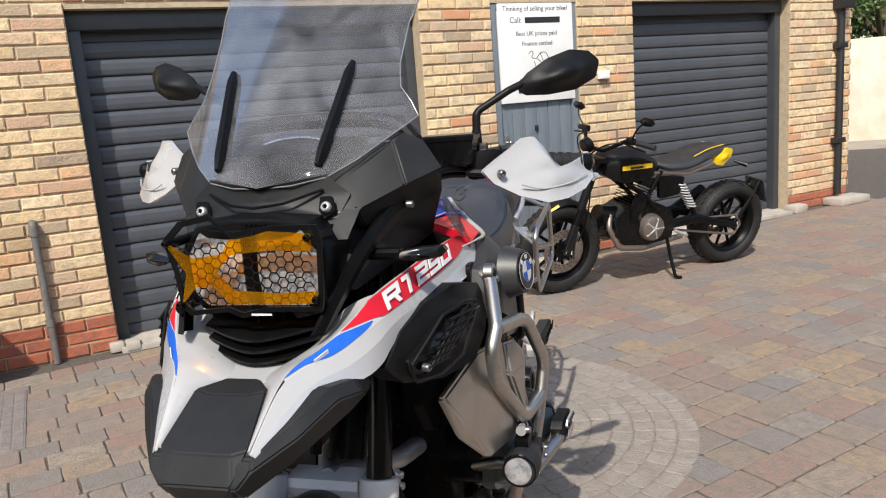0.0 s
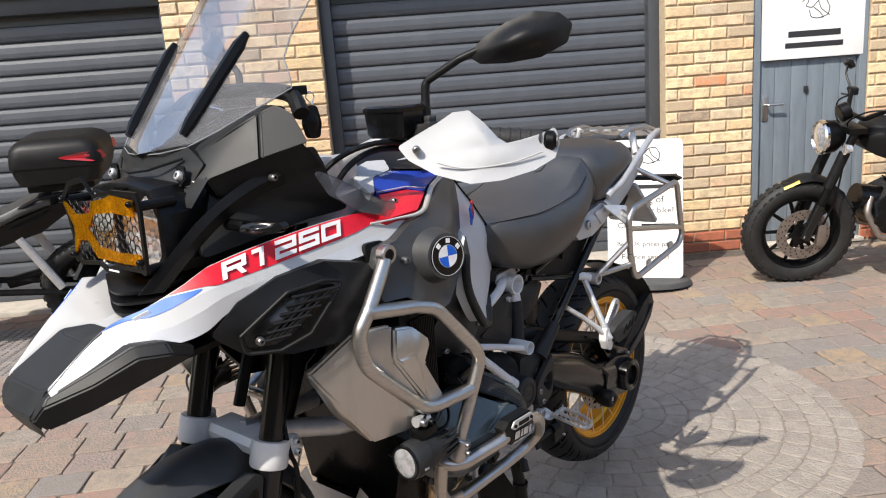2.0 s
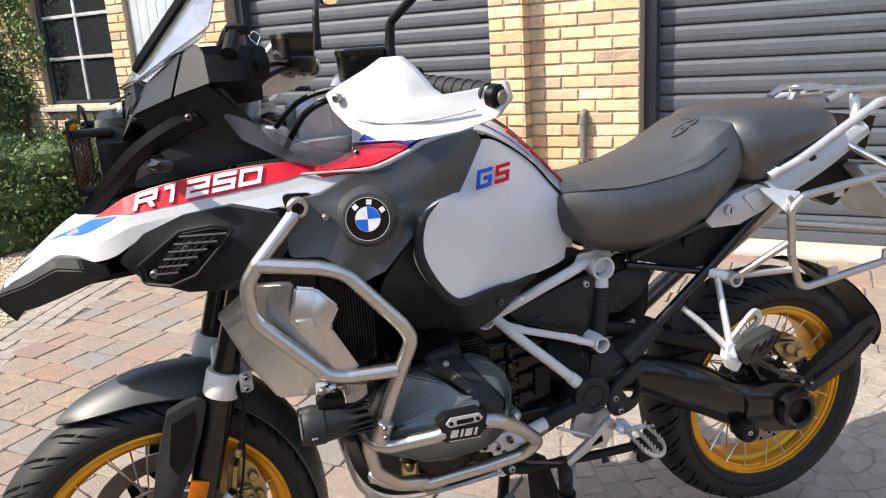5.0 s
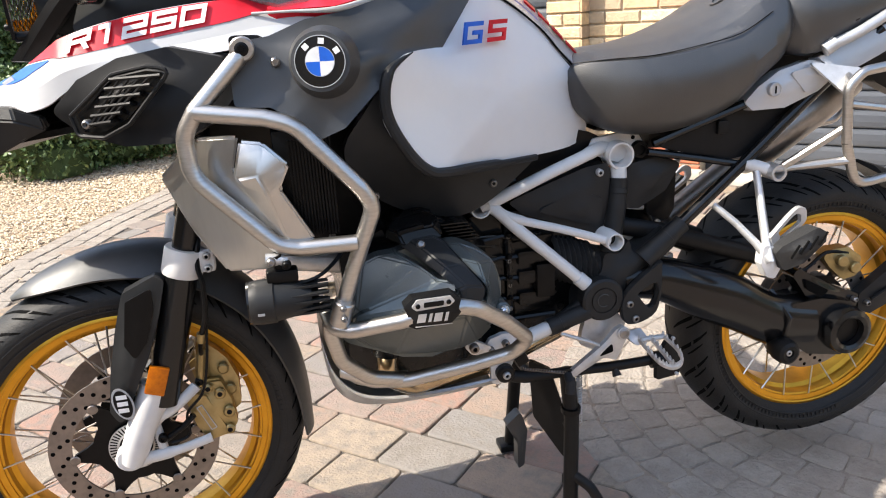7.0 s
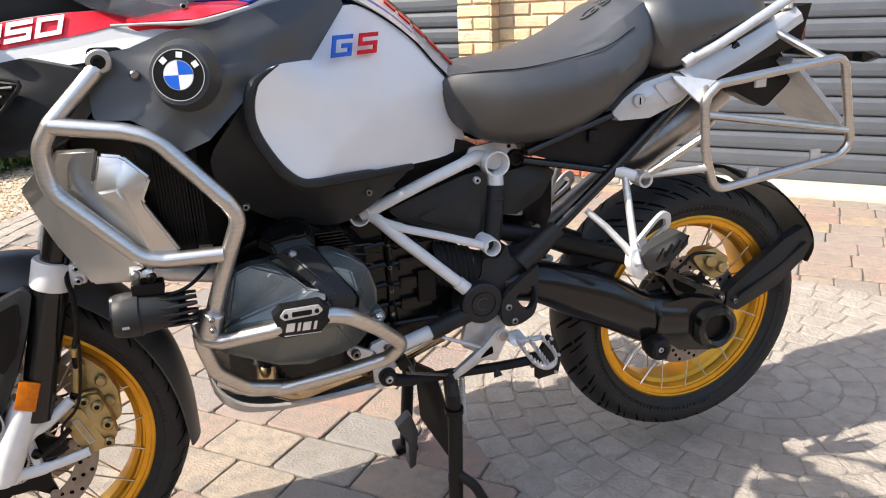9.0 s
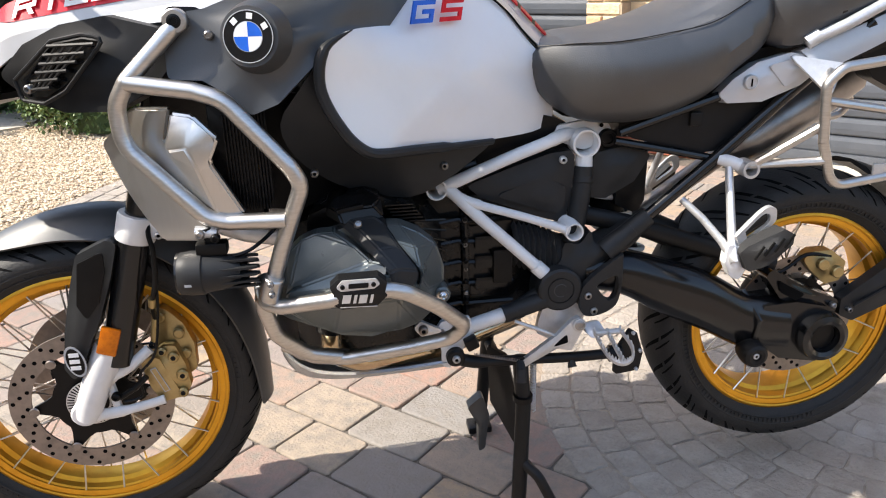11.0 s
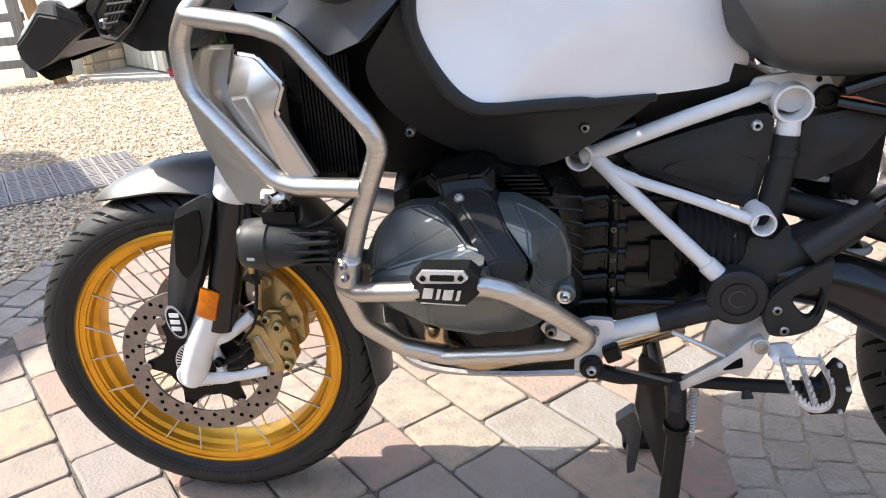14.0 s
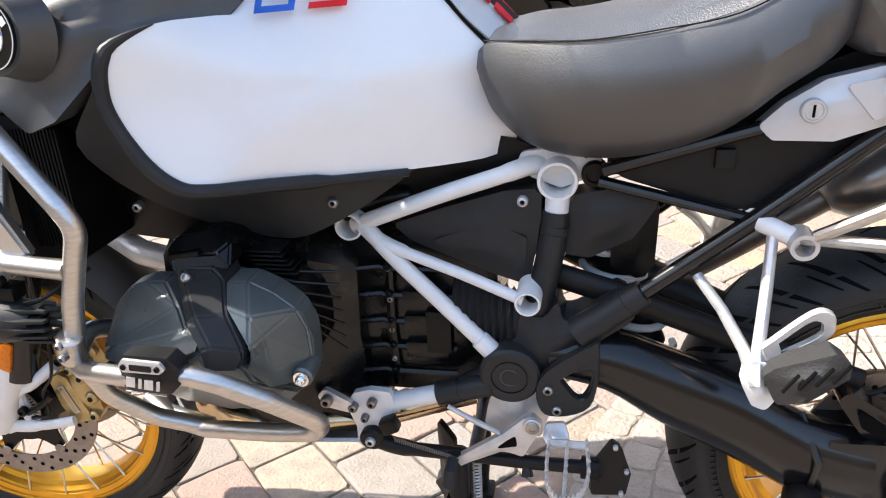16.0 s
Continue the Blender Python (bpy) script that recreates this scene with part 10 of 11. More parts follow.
def scrambler():
    m = Matrix.Translation((4.06, 0.055, 0)) @ Matrix.Rotation(radians(-52.5), 4, "Z") @ Matrix.Rotation(radians(9), 4, "X")
    t = thing("scrambler_motorcycle", "matt black scrambler motorcycle with yellow flashes leaning on its side stand", "motorcycle")
    cast_wheel(t, "front_wheel", 0.0, 0.318, 0.058, 10, "black ten-spoke front wheel")
    cast_wheel(t, "rear_wheel", 1.435, 0.312, 0.085, 10, "black ten-spoke rear wheel", 0.09, 0.12)
    for y in (-0.095, 0.095):
        part("fork_leg", rod([(0.0, y, 0.30), (0.07, y, 0.50)], 0.030, 16), M_GLOSS, t)
        part("fork_tube", rod([(0.07, y, 0.50), (0.22, y, 0.93)], 0.022, 16), M_BLACK, t)
        part("fork_gaiter", rod([(0.10, y, 0.60), (0.17, y, 0.80)], 0.029, 16), M_MATT, t)
    part("axle", cyl((0, -0.12, 0.318), (0, 0.12, 0.318), 0.014), M_CAST, t)
    part("brake_caliper", box((0.07, -0.10, 0.25), (0.12, -0.06, 0.38), 0.012), M_DISC, t, "grey radial brake caliper")
    part("brake_line", rod(smooth_line([(0.10, -0.09, 0.38), (0.13, -0.12, 0.52), (0.15, -0.12, 0.66), (0.18, -0.08, 0.80)], 5), 0.005, 6), M_BLACK, t)
    st2 = [(-0.12, 0.615, 0.05), (-0.04, 0.655, 0.062), (0.05, 0.665, 0.065), (0.16, 0.62, 0.06)]
    part("front_mudguard", loft([[Vector((x, w * u, z - 0.03 * u * u)) for u in (-1, -0.5, 0, 0.5, 1)] + [Vector((x, w * u * 0.95, z - 0.03 * u * u - 0.005)) for u in (1, 0.5, 0, -0.5, -1)] for x, z, w in st2], 4), M_MATT, t, "black front mudguard edged in yellow")
    part("mudguard_edge", loft([[Vector((x, w * 1.02 * u, z + 0.004 - 0.03 * u * u)) for u in (-1, -0.8, 0.8, 1)] for x, z, w in st2[:2]], 2), M_YELLOW, t)
    hl = part("headlamp", turned([(0.0, 0.20), (0.05, 0.19), (0.088, 0.14), (0.096, 0.085), (0.096, 0.075)], "x", (0, 0, 0.87), 36), M_BLACK, t, "round headlamp in a black bowl")
    part("lamp_rim", turned([(0.096, 0.085), (0.099, 0.07), (0.090, 0.06), (0.086, 0.075)], "x", (0, 0, 0.87), 36, close=True), M_CHROME, hl)
    part("lamp_glass", turned([(0.0, 0.052), (0.05, 0.056), (0.087, 0.07), (0.0, 0.075)], "x", (0, 0, 0.87), 36), M_LENS, hl, "clear round lamp glass")
    for y in (-0.17, 0.17):
        ind = part("indicator", rod([(0.13, y, 0.84), (0.165, y, 0.84)], [0.03, 0.022], 14), M_LENS, t, "clear front indicator")
        part("indicator_stem", rod([(0.16, y * 0.5, 0.84), (0.16, y, 0.84)], 0.008, 8), M_BLACK, ind)
    part("yoke", box((0.17, -0.12, 0.90), (0.27, 0.12, 0.935), 0.01), M_BLACK, t)
    part("instrument", cyl((0.15, -0.02, 1.0), (0.20, -0.02, 1.02), 0.05, 24, chamfer=0.005), M_BLACK, t)
    part("handlebar", rod(fillet([(0.40, -0.41, 1.045), (0.33, -0.24, 1.065), (0.25, -0.10, 0.98), (0.25, 0.10, 0.98), (0.33, 0.24, 1.065), (0.40, 0.41, 1.045)], 0.05), 0.013, 12), M_BLACK, t, "wide black handlebar")
    for y in (-1, 1):
        part("grip", rod([(0.36, 0.30 * y, 1.058), (0.405, 0.42 * y, 1.043)], 0.018, 12), M_RUBBER, t)
        part("lever", rod([(0.31, 0.24 * y, 1.045), (0.35, 0.40 * y, 1.02)], 0.006, 8), M_BLACK, t)
        part("switch_box", box((0.325, 0.255 * y - 0.03, 1.04), (0.365, 0.255 * y + 0.03, 1.085), 0.01), M_MATT, t)
        ms = part("mirror_stem", rod(smooth_line([(0.34, 0.27 * y, 1.07), (0.33, 0.33 * y, 1.15), (0.36, 0.37 * y, 1.20)], 5), 0.006, 8), M_BLACK, t, "black oval mirror on a thin stem")
        part("mirror_head", shell([(0.36, y * q, z) for q, z in ((0.30, 1.195), (0.35, 1.225), (0.42, 1.225), (0.455, 1.20), (0.42, 1.178), (0.35, 1.172))], 0.02, 0.008, (-1, 0, 0), 0.01), M_BLACK, ms)
        part("cable", rod(smooth_line([(0.32, 0.22 * y, 1.05), (0.22, 0.16 * y, 1.03), (0.18, 0.06 * y, 0.95), (0.26, 0.04 * y, 0.86)], 5), 0.005, 6), M_BLACK, t)
    tank = []
    for x, hw, zt, zb in ((0.27, 0.05, 0.90, 0.84), (0.31, 0.11, 0.945, 0.79), (0.40, 0.155, 0.975, 0.755), (0.52, 0.16, 0.965, 0.75), (0.64, 0.135, 0.915, 0.76), (0.72, 0.10, 0.86, 0.79)):
        tank.append([Vector((x, y, z)) for y, z in ((0, zt), (-hw * 0.6, zt - 0.01), (-hw * 0.95, zt - 0.05), (-hw, (zt + zb) / 2), (-hw * 0.8, zb), (hw * 0.8, zb), (hw, (zt + zb) / 2), (hw * 0.95, zt - 0.05), (hw * 0.6, zt - 0.01))])
    tk = part("fuel_tank", loft(tank, 5), M_MATT, t, "matt black fuel tank with a yellow band")
    for y in (-1, 1):
        part("tank_badge_panel", shell([(x, y * w, z) for x, w, z in ((0.36, 0.150, 0.90), (0.48, 0.164, 0.915), (0.60, 0.150, 0.885), (0.61, 0.142, 0.80), (0.48, 0.163, 0.785), (0.37, 0.150, 0.80))], 0.006, 0.01, (0, y, 0), 0.02), M_BLACK, tk)
        part("tank_band", shell([(x, y * w, z) for x, w, z in ((0.37, 0.158, 0.872), (0.48, 0.171, 0.880), (0.61, 0.155, 0.872), (0.61, 0.153, 0.842), (0.48, 0.172, 0.848), (0.37, 0.158, 0.845))], 0.002, 0.004, (0, y, 0), 0.004), M_YELLOW, tk, "yellow tank band")
        part("band_lettering", box((0.42, y * 0.1745 - 0.0006, 0.855), (0.52, y * 0.1745 + 0.0006, 0.868)), M_INK, tk)
    part("filler_cap", cyl((0.42, 0, 0.972), (0.42, 0, 0.985), 0.045, 24, chamfer=0.004), M_CHROME, tk)
    part("seat", seat_body([(0.70, 0.09, 0.865, 0.85, 0.82, 0.08), (0.80, 0.125, 0.855, 0.83, 0.785, 0.11), (0.95, 0.14, 0.865, 0.835, 0.785, 0.12), (1.10, 0.135, 0.91, 0.88, 0.82, 0.115), (1.22, 0.12, 0.925, 0.90, 0.85, 0.10), (1.28, 0.09, 0.915, 0.90, 0.87, 0.08)]), M_SEAT, t, "black bench seat")
    part("seat_piping", rod(smooth_line([(0.98, -0.12, 0.872), (1.10, -0.118, 0.912), (1.22, -0.105, 0.926), (1.28, -0.07, 0.92)], 5), 0.004, 6), M_YELLOW, t)
    for y in (-1, 1):
        part("tail_panel", shell([(x, y * 0.135, z) for x, z in ((1.16, 0.80), (1.17, 0.845), (1.26, 0.905), (1.31, 0.90), (1.30, 0.845), (1.23, 0.785))], 0.014, 0.03, (0, y, 0), 0.02), M_YELLOW, t, "bright yellow tail panel")
        part("subframe_tube", rod(fillet([(0.66, y * 0.11, 0.79), (0.95, y * 0.12, 0.755), (1.28, y * 0.10, 0.83)], 0.08), 0.011, 10), M_DISC, t)
        part("frame_tube", rod([(0.30, y * 0.06, 0.86), (0.62, y * 0.11, 0.62), (0.80, y * 0.12, 0.40)], 0.017, 12), M_BLACK, t)
        part("frame_tube", rod([(0.62, y * 0.11, 0.62), (0.72, y * 0.115, 0.80)], 0.014, 12), M_BLACK, t)
        part("footrest", rod([(0.86, y * 0.14, 0.36), (0.88, y * 0.24, 0.355)], 0.012, 8), M_CAST, t)
        part("swingarm", rod([(0.80, y * 0.11, 0.40), (1.05, y * 0.12, 0.42), (1.435, y * 0.11, 0.312)], [0.03, 0.035, 0.02], 10), M_BLACK, t)
        part("plate_arm", rod([(1.435, y * 0.10, 0.33), (1.62, y * 0.07, 0.52), (1.68, y * 0.05, 0.60)], 0.013, 8), M_BLACK, t)
        part("rear_indicator", rod([(1.36, y * 0.10, 0.80), (1.42, y * 0.17, 0.775)], [0.008, 0.018], 10), M_BLACK, t)
        part("engine_cover", turned([(0.0, -0.20), (0.06, -0.20), (0.085, -0.185), (0.095, -0.15), (0.095, -0.10)], "y", (0.64, 0, 0.42), 32) if y < 0 else flip_y(turned([(0.0, -0.20), (0.06, -0.20), (0.085, -0.185), (0.095, -0.15), (0.095, -0.10)], "y", (0.64, 0, 0.42), 32)), M_DISC, t, "round alloy engine cover")
        part("header_pipe", rod(fillet([(0.36, y * 0.06, 0.52), (0.33, y * 0.10, 0.44), (0.40, y * 0.14, 0.30), (0.60, y * 0.13, 0.27), (0.95, y * 0.10, 0.30)], 0.06), 0.02, 12), M_DISC, t)
    for k in range(5):
        a = 2 * math.pi * k / 5
        part("cover_spoke", rod([(0.64, -0.201, 0.42), (0.64 + 0.075 * math.cos(a), -0.192, 0.42 + 0.075 * math.sin(a))], 0.008, 6), M_CAST, t)
    part("engine_block", loft([[Vector((x, y, z)) for y, z in ((-0.13, zb), (0.13, zb), (0.15, (zt + zb) / 2), (0.11, zt), (-0.11, zt), (-0.15, (zt + zb) / 2))] for x, zb, zt in ((0.36, 0.36, 0.50), (0.50, 0.29, 0.58), (0.70, 0.29, 0.58), (0.84, 0.32, 0.50))], 2), M_ENGBLK, t)
    for k in range(9):
        part("cylinder_fin", box((-0.075, -0.10, k * 0.019), (0.075, 0.10, k * 0.019 + 0.006), 0.002, Matrix.Translation((0.55, 0, 0.54)) @ Matrix.Rotation(radians(25), 4, "Y")), M_ENGBLK, t)
    part("cylinder_head", box((-0.07, -0.11, 0.17), (0.07, 0.11, 0.24), 0.015, Matrix.Translation((0.55, 0, 0.54)) @ Matrix.Rotation(radians(25), 4, "Y")), M_ENGBLK, t)
    part("front_cylinder", cyl((0.50, 0, 0.46), (0.30, 0, 0.50), 0.085, 20), M_ENGBLK, t)
    part("belt_cover", shell([(0.46, -0.14, 0.40), (0.50, -0.14, 0.62), (0.56, -0.14, 0.68), (0.60, -0.14, 0.62), (0.55, -0.14, 0.44)], 0.02, 0.03, (0, -1, 0), 0.02), M_BLACK, t)
    part("silencer", rod([(1.0, 0.14, 0.36), (1.35, 0.17, 0.52)], 0.05, 18), M_BLACK, t)
    part("rear_shock", rod([(0.90, -0.10, 0.70), (1.05, -0.11, 0.44)], 0.018, 10), M_BLACK, t)
    part("shock_spring", rod([Vector((0.89 + 0.13 * q + 0.032 * math.cos(q * 60), -0.105 + 0.032 * math.sin(q * 60), 0.70 - 0.20 * q)) for q in [k / 140 for k in range(141)]], 0.006, 6), M_PWHITE, t, "white shock spring")
    part("side_cover", shell([(0.70, -0.12, 0.76), (0.92, -0.125, 0.74), (0.88, -0.125, 0.62), (0.72, -0.12, 0.60)], 0.01, 0.03, (0, -1, 0), 0.02), M_BLACK, t)
    part("chain", rod(fillet([(0.85, -0.10, 0.42), (1.435, -0.10, 0.39), (1.49, -0.10, 0.312), (1.435, -0.10, 0.24), (0.85, -0.10, 0.36)], 0.03), 0.009, 8), M_DISC, t)
    part("hugger", shell([(1.58, -0.06, 0.60), (1.58, 0.06, 0.60), (1.74, 0.07, 0.46), (1.74, -0.07, 0.46)], 0.01, 0.012, (0.7, 0, 0.7), 0.02), M_BLACK, t)
    part("plate_back", shell([(1.68, -0.09, 0.62), (1.68, 0.09, 0.62), (1.74, 0.09, 0.45), (1.74, -0.09, 0.45)], 0.003, 0.01, (0.9, 0, 0.3), 0.01), M_DGREY, t)
    part("tail_lamp", box((1.29, -0.05, 0.83), (1.34, 0.05, 0.87), 0.01), mat("red_tail_lens", (0.25, 0.01, 0.01), 0.2, coat=0.5), t)
    part("side_stand", rod(fillet([(0.80, -0.12, 0.34), (0.815, -0.16, 0.20), (0.82, -0.235, 0.052), (0.86, -0.25, 0.048)], 0.03), 0.012, 8), M_BLACK, t, "black side stand")
    t.matrix_world = m


def commuter():
    m = Matrix.Translation((0.36, 4.06, 0)) @ Matrix.Rotation(radians(-39), 4, "Z") @ Matrix.Rotation(radians(8), 4, "X")
    t = thing("commuter_motorcycle", "small black motorcycle with a top box parked beside the shutter", "motorcycle")
    cast_wheel(t, "front_wheel", 0.0, 0.295, 0.048, 6, "black cast front wheel", -0.06, 0.13)
    cast_wheel(t, "rear_wheel", 1.31, 0.295, 0.058, 6, "black cast rear wheel", 0.07, 0.11)
    M_DRED = mat("deep_red_lens", (0.42, 0.012, 0.02), 0.2, coat=0.8)
    for y in (-0.085, 0.085):
        part("fork_tube", rod([(0.0, y, 0.29), (0.22, y, 0.88)], 0.022, 12), M_BLACK, t)
        part("fork_leg", rod([(0.0, y, 0.27), (0.09, y, 0.52)], 0.028, 12), M_BLACK, t)
    part("front_mudguard", loft([[Vector((x, w * u, z - 0.03 * u * u)) for u in (-1, 0, 1)] + [Vector((x, w * u * 0.95, z - 0.03 * u * u - 0.005)) for u in (1, 0, -1)] for x, z, w in ((-0.17, 0.53, 0.05), (-0.06, 0.61, 0.06), (0.08, 0.63, 0.06), (0.22, 0.52, 0.06))], 4), M_LACQ, t)
    part("front_fairing", loft([[Vector((x, y * k, 0.86 + z * k)) for y, z in ((-0.15, -0.16), (0.15, -0.16), (0.17, 0.0), (0.10, 0.13), (-0.10, 0.13), (-0.17, 0.0))] for x, k in ((-0.06, 0.45), (0.0, 0.85), (0.12, 1.0), (0.24, 0.85))], 3), M_LACQ, t, "gloss black nose fairing")
    part("headlamp", shell([(-0.045, y, z) for y, z in ((-0.08, 0.80), (0.08, 0.80), (0.10, 0.87), (0.0, 0.90), (-0.10, 0.87))], 0.03, 0.02, (-1, 0, 0), 0.02), M_LENS, t)
    part("fly_screen", shell([(0.02, -0.09, 0.96), (0.02, 0.09, 0.96), (0.14, 0.07, 1.10), (0.14, -0.07, 1.10)], 0.02, 0.004, (-0.8, 0, 0.6), 0.03), M_LACQ, t, "dark tinted fly screen")
    part("handlebar", rod(fillet([(0.40, -0.36, 0.985), (0.33, -0.22, 1.02), (0.27, -0.08, 0.96), (0.27, 0.08, 0.96), (0.33, 0.22, 1.02), (0.40, 0.36, 0.985)], 0.04), 0.0125, 12), M_CHROME, t, "chromed handlebar")
    part("yoke", box((0.20, -0.11, 0.90), (0.30, 0.11, 0.945), 0.012), M_CHROME, t)
    part("instrument", box((0.12, -0.08, 0.97), (0.20, 0.08, 1.03), 0.02), M_BLACK, t)
    for y in (-1, 1):
        part("grip", rod([(0.365, 0.28 * y, 1.0), (0.41, 0.385 * y, 0.98)], 0.017, 12), M_RUBBER, t)
        part("lever", rod([(0.32, 0.22 * y, 1.0), (0.34, 0.36 * y, 0.975)], 0.006, 8), M_CHROME, t)
        part("switch_box", box((0.32, 0.225 * y - 0.03, 0.995), (0.365, 0.225 * y + 0.03, 1.03), 0.008), M_CHROME, t)
        ms = part("mirror_stem", rod(smooth_line([(0.34, 0.24 * y, 1.02), (0.33, 0.28 * y, 1.12), (0.345, 0.31 * y, 1.16)], 5), 0.006, 8), M_BLACK, t, "black mirror on a thin stem")
        part("mirror_head", shell([(0.35, y * q, z) for q, z in ((0.25, 1.17), (0.28, 1.21), (0.345, 1.22), (0.385, 1.195), (0.35, 1.155), (0.28, 1.15))], 0.022, 0.008, (-1, 0, 0), 0.012), M_BLACK, ms)
        part("mirror_glass", shell([(0.3595, y * q, z) for q, z in ((0.258, 1.172), (0.285, 1.204), (0.342, 1.213), (0.375, 1.193), (0.345, 1.161), (0.285, 1.157))], 0.001, 0.0012, (1, 0, 0), 0.012), M_CHROME, ms)
        part("leg_shield", shell([(x, y * w, z) for x, w, z in ((-0.04, 0.10, 0.76), (0.02, 0.13, 0.94), (0.16, 0.17, 1.00), (0.32, 0.19, 0.93), (0.60, 0.19, 0.80), (0.72, 0.18, 0.66), (0.60, 0.18, 0.44), (0.40, 0.18, 0.38), (0.28, 0.18, 0.52), (0.16, 0.15, 0.66))], 0.03, 0.03, (0, y, 0), 0.03), M_LACQ, t, "large gloss black side fairing")
        part("side_fairing", shell([(x, y * w, z) for x, w, z in ((0.18, 0.13, 0.86), (0.42, 0.17, 0.84), (0.52, 0.16, 0.70), (0.40, 0.14, 0.52), (0.26, 0.13, 0.62))], 0.03, 0.03, (0, y, 0), 0.03), M_LACQ, t, "gloss black side fairing")
        part("tail_fairing", shell([(x, y * w, z) for x, w, z in ((0.80, 0.12, 0.70), (1.05, 0.12, 0.78), (1.30, 0.09, 0.86), (1.36, 0.07, 0.83), (1.12, 0.11, 0.68), (0.88, 0.12, 0.62))], 0.015, 0.03, (0, y, 0), 0.02), M_LACQ, t, "gloss black tail fairing")
        part("swingarm", rod([(0.72, y * 0.10, 0.36), (1.31, y * 0.09, 0.295)], 0.02, 8), M_BLACK, t)
        part("rear_shock", rod([(1.0, y * 0.11, 0.66), (1.16, y * 0.10, 0.34)], 0.024, 10), M_CAST, t)
        part("footrest", rod([(0.70, y * 0.12, 0.32), (0.71, y * 0.22, 0.32)], 0.012, 8), M_RUBBER, t)
        part("rear_indicator", rod([(1.40, y * 0.06, 0.70), (1.42, y * 0.16, 0.70)], [0.008, 0.02], 10), M_AMBER, t)
        part("grab_rail", rod(fillet([(0.98, y * 0.10, 0.80), (1.15, y * 0.13, 0.88), (1.38, y * 0.06, 0.90)], 0.05), 0.011, 8), M_BLACK, t)
    tank = []
    for x, hw, zt, zb in ((0.26, 0.06, 0.90, 0.76), (0.34, 0.13, 0.95, 0.72), (0.46, 0.15, 0.95, 0.70), (0.60, 0.12, 0.87, 0.70), (0.68, 0.08, 0.80, 0.72)):
        tank.append([Vector((x, y, z)) for y, z in ((0, zt), (-hw * 0.7, zt - 0.015), (-hw, (zt + zb) / 2), (-hw * 0.8, zb), (hw * 0.8, zb), (hw, (zt + zb) / 2), (hw * 0.7, zt - 0.015))])
    part("fuel_tank", loft(tank, 5), M_LACQ, t, "gloss black fuel tank")
    part("seat", seat_body([(0.64, 0.08, 0.81, 0.80, 0.74, 0.07), (0.76, 0.125, 0.80, 0.775, 0.70, 0.11), (0.92, 0.13, 0.82, 0.79, 0.73, 0.11), (1.06, 0.12, 0.87, 0.84, 0.78, 0.10), (1.20, 0.10, 0.89, 0.87, 0.82, 0.09)]), M_SEAT, t, "black dual seat")
    part("engine_block", loft([[Vector((x, y, z)) for y, z in ((-0.12, zb), (0.12, zb), (0.13, (zt + zb) / 2), (0.09, zt), (-0.09, zt), (-0.13, (zt + zb) / 2))] for x, zb, zt in ((0.34, 0.34, 0.50), (0.46, 0.27, 0.62), (0.64, 0.27, 0.60), (0.76, 0.31, 0.48))], 2), M_CAST, t, "grey engine block")
    part("engine_cover", turned([(0.0, -0.17), (0.07, -0.165), (0.085, -0.12)], "y", (0.62, 0, 0.37), 28), M_CAST, t)
    part("frame_spine", rod([(0.26, 0, 0.86), (0.70, 0, 0.70), (1.30, 0, 0.80)], 0.025, 10), M_BLACK, t)
    part("silencer", rod([(0.80, 0.13, 0.32), (1.42, 0.15, 0.42)], [0.035, 0.05], 16), M_BLACK, t)
    part("rear_mudguard", shell([(1.32, -0.07, 0.80), (1.32, 0.07, 0.80), (1.60, 0.07, 0.46), (1.60, -0.07, 0.46)], 0.012, 0.014, (0.7, 0, 0.7), 0.02), M_MATT, t)
    part("tail_lamp", shell([(1.36, -0.09, 0.80), (1.36, 0.09, 0.80), (1.44, 0.07, 0.70), (1.44, -0.07, 0.70)], 0.03, 0.02, (0.8, 0, 0.5), 0.02), M_DRED, t, "deep red tail lamp")
    pl = part("number_plate", box((-0.002, -0.10, -0.075), (0.003, 0.10, 0.075), 0.001, Matrix.Translation((1.56, 0, 0.53)) @ Matrix.Rotation(radians(-28), 4, "Y")), M_YELLOW, t, "yellow rear plate with covered characters")
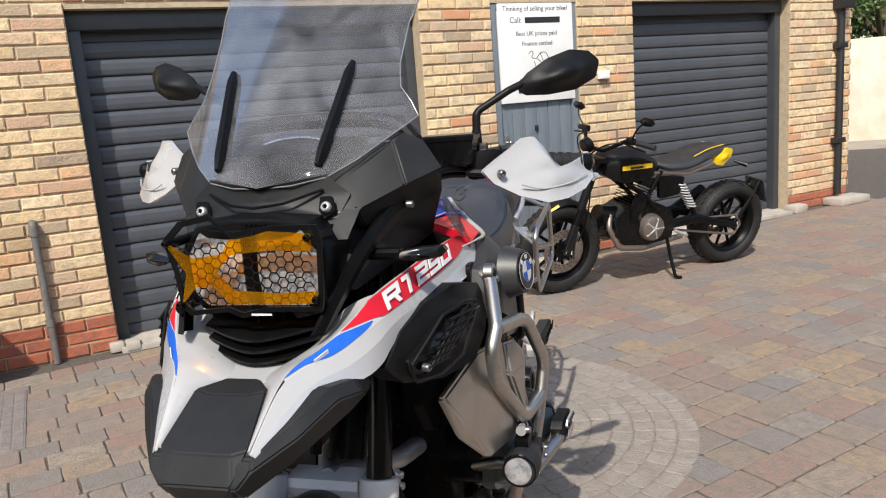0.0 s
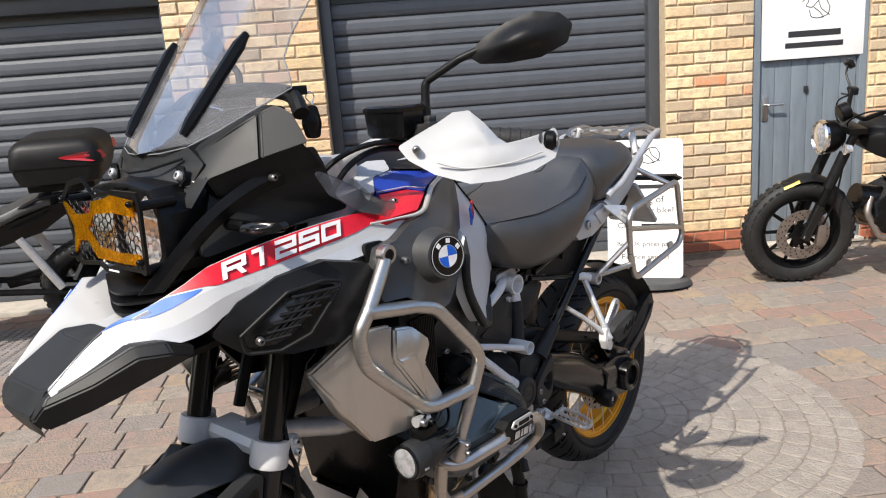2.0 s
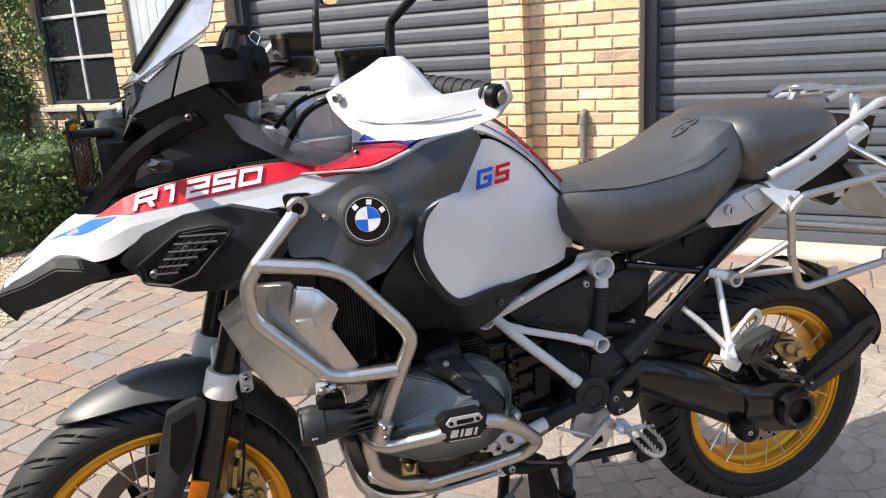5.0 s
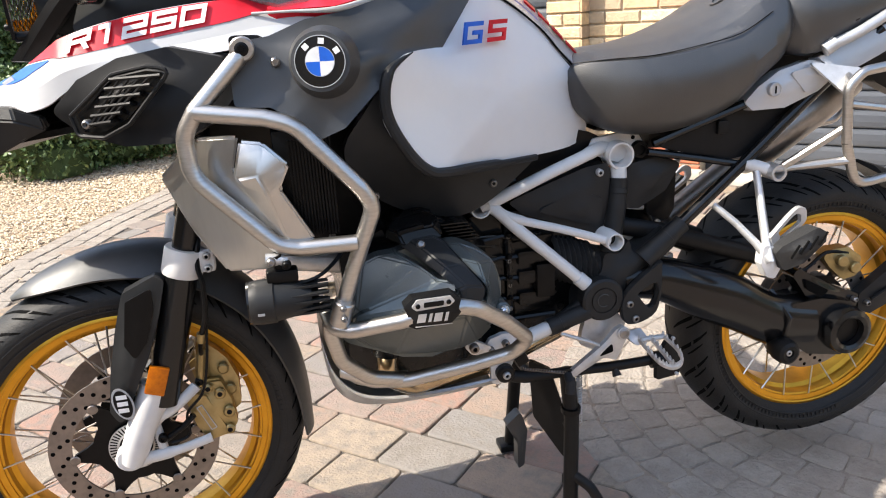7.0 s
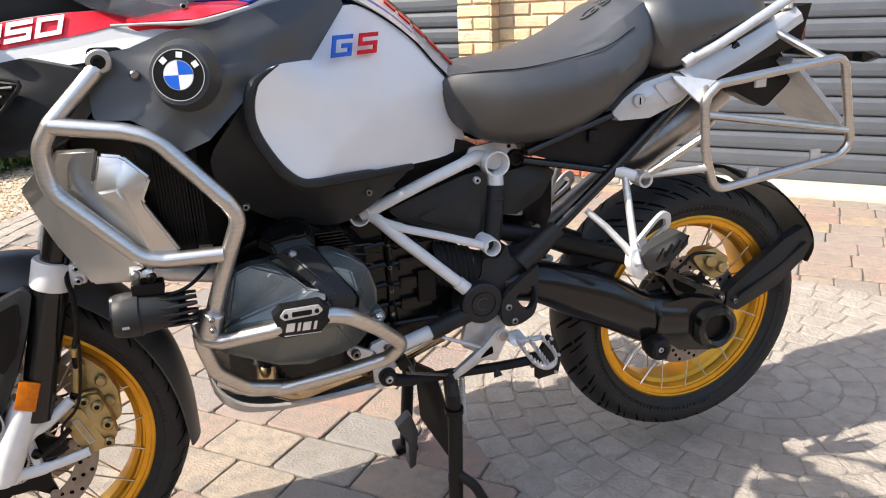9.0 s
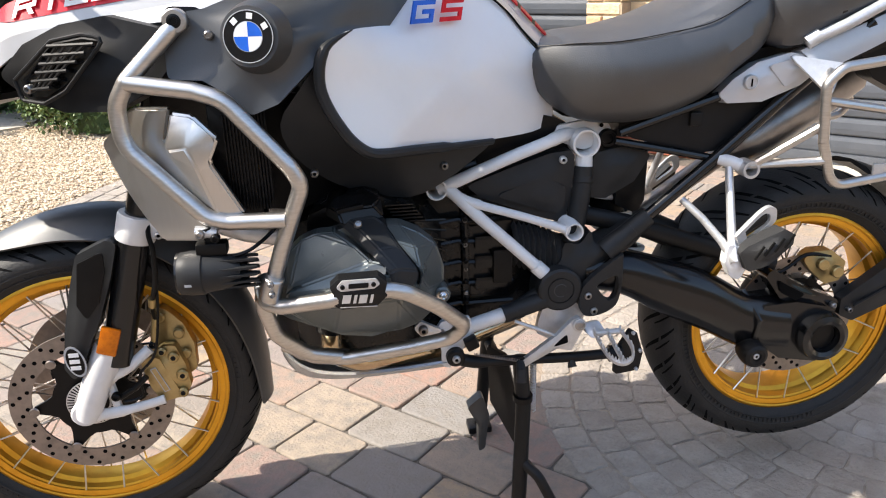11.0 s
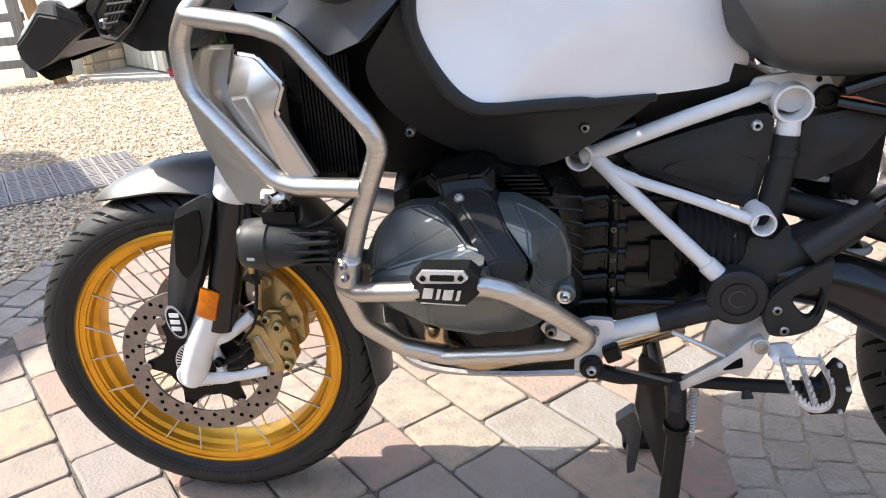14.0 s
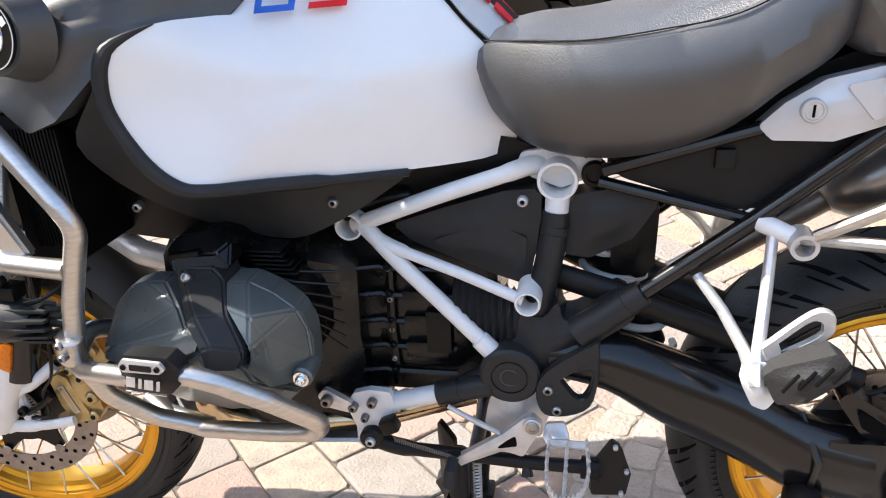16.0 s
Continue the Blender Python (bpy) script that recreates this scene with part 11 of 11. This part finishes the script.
    for k, z in enumerate((0.032, -0.032)):
        part("plate_bar", box((0.0032, -0.075, z - 0.02), (0.0042, 0.075, z + 0.02), m=Matrix.Translation((1.56, 0, 0.53)) @ Matrix.Rotation(radians(-28), 4, "Y")), M_INK, pl)
    part("learner_plate", box((-0.002, -0.075, -0.08), (0.002, 0.075, 0.08), 0.001, Matrix.Translation((1.63, 0.02, 0.40)) @ Matrix.Rotation(radians(-20), 4, "Y")), M_WHITE, pl, "white plate with a red L")
    text_mesh("L", 0.16, Matrix.Translation((1.6335, 0.02, 0.40)) @ Matrix.Rotation(radians(-20), 4, "Y") @ Matrix.Rotation(radians(90), 4, "Z") @ Matrix.Rotation(radians(90), 4, "X"), M_DRED, pl, "learner_letter")
    part("side_stand", rod([(0.62, -0.11, 0.30), (0.66, -0.225, 0.038)], 0.012, 8), M_BLACK, t)
    part("top_box", loft([[Vector((1.0 + x, y, z)) for x, y in [(p.x, p.y) for p in fillet([(a, -w, 0), (b, -w, 0), (b, w, 0), (a, w, 0)], 0.07, 4, closed=True)]] for z, a, b, w in ((0.955, 0.14, 0.44, 0.16), (0.97, 0.08, 0.50, 0.19), (1.06, 0.06, 0.53, 0.205), (1.065, 0.055, 0.535, 0.21), (1.16, 0.07, 0.52, 0.195), (1.20, 0.12, 0.46, 0.15), (1.205, 0.2, 0.4, 0.1))], 2), M_MATT, t, "black plastic top box with red reflectors")
    for y in (-1, 1):
        part("box_reflector", shell([(1.30, y * 0.216, 1.112), (1.46, y * 0.212, 1.132), (1.535, y * 0.165, 1.13), (1.552, y * 0.14, 1.085), (1.49, y * 0.214, 1.080)], 0.014, 0.035, (0.4, y, 0.1), 0.008), M_DRED, t, "deep red box reflector")
    part("box_carrier", box((1.10, -0.10, 0.905), (1.45, 0.10, 0.952), 0.01), M_BLACK, t)
    for ob in t.children_recursive:
        if ob.name.split(".")[0] in ("handlebar", "yoke", "instrument", "grip", "lever", "switch_box", "mirror_stem", "mirror_head", "mirror_glass"):
            ob.data.transform(Matrix.Translation((0.15, 0, 0.055)))
    t.matrix_world = m


scrambler()
commuter()

# ---- lay out the yard ----
surroundings()
a_board()
lay_gravel()
lay_bricks()
lay_paving()
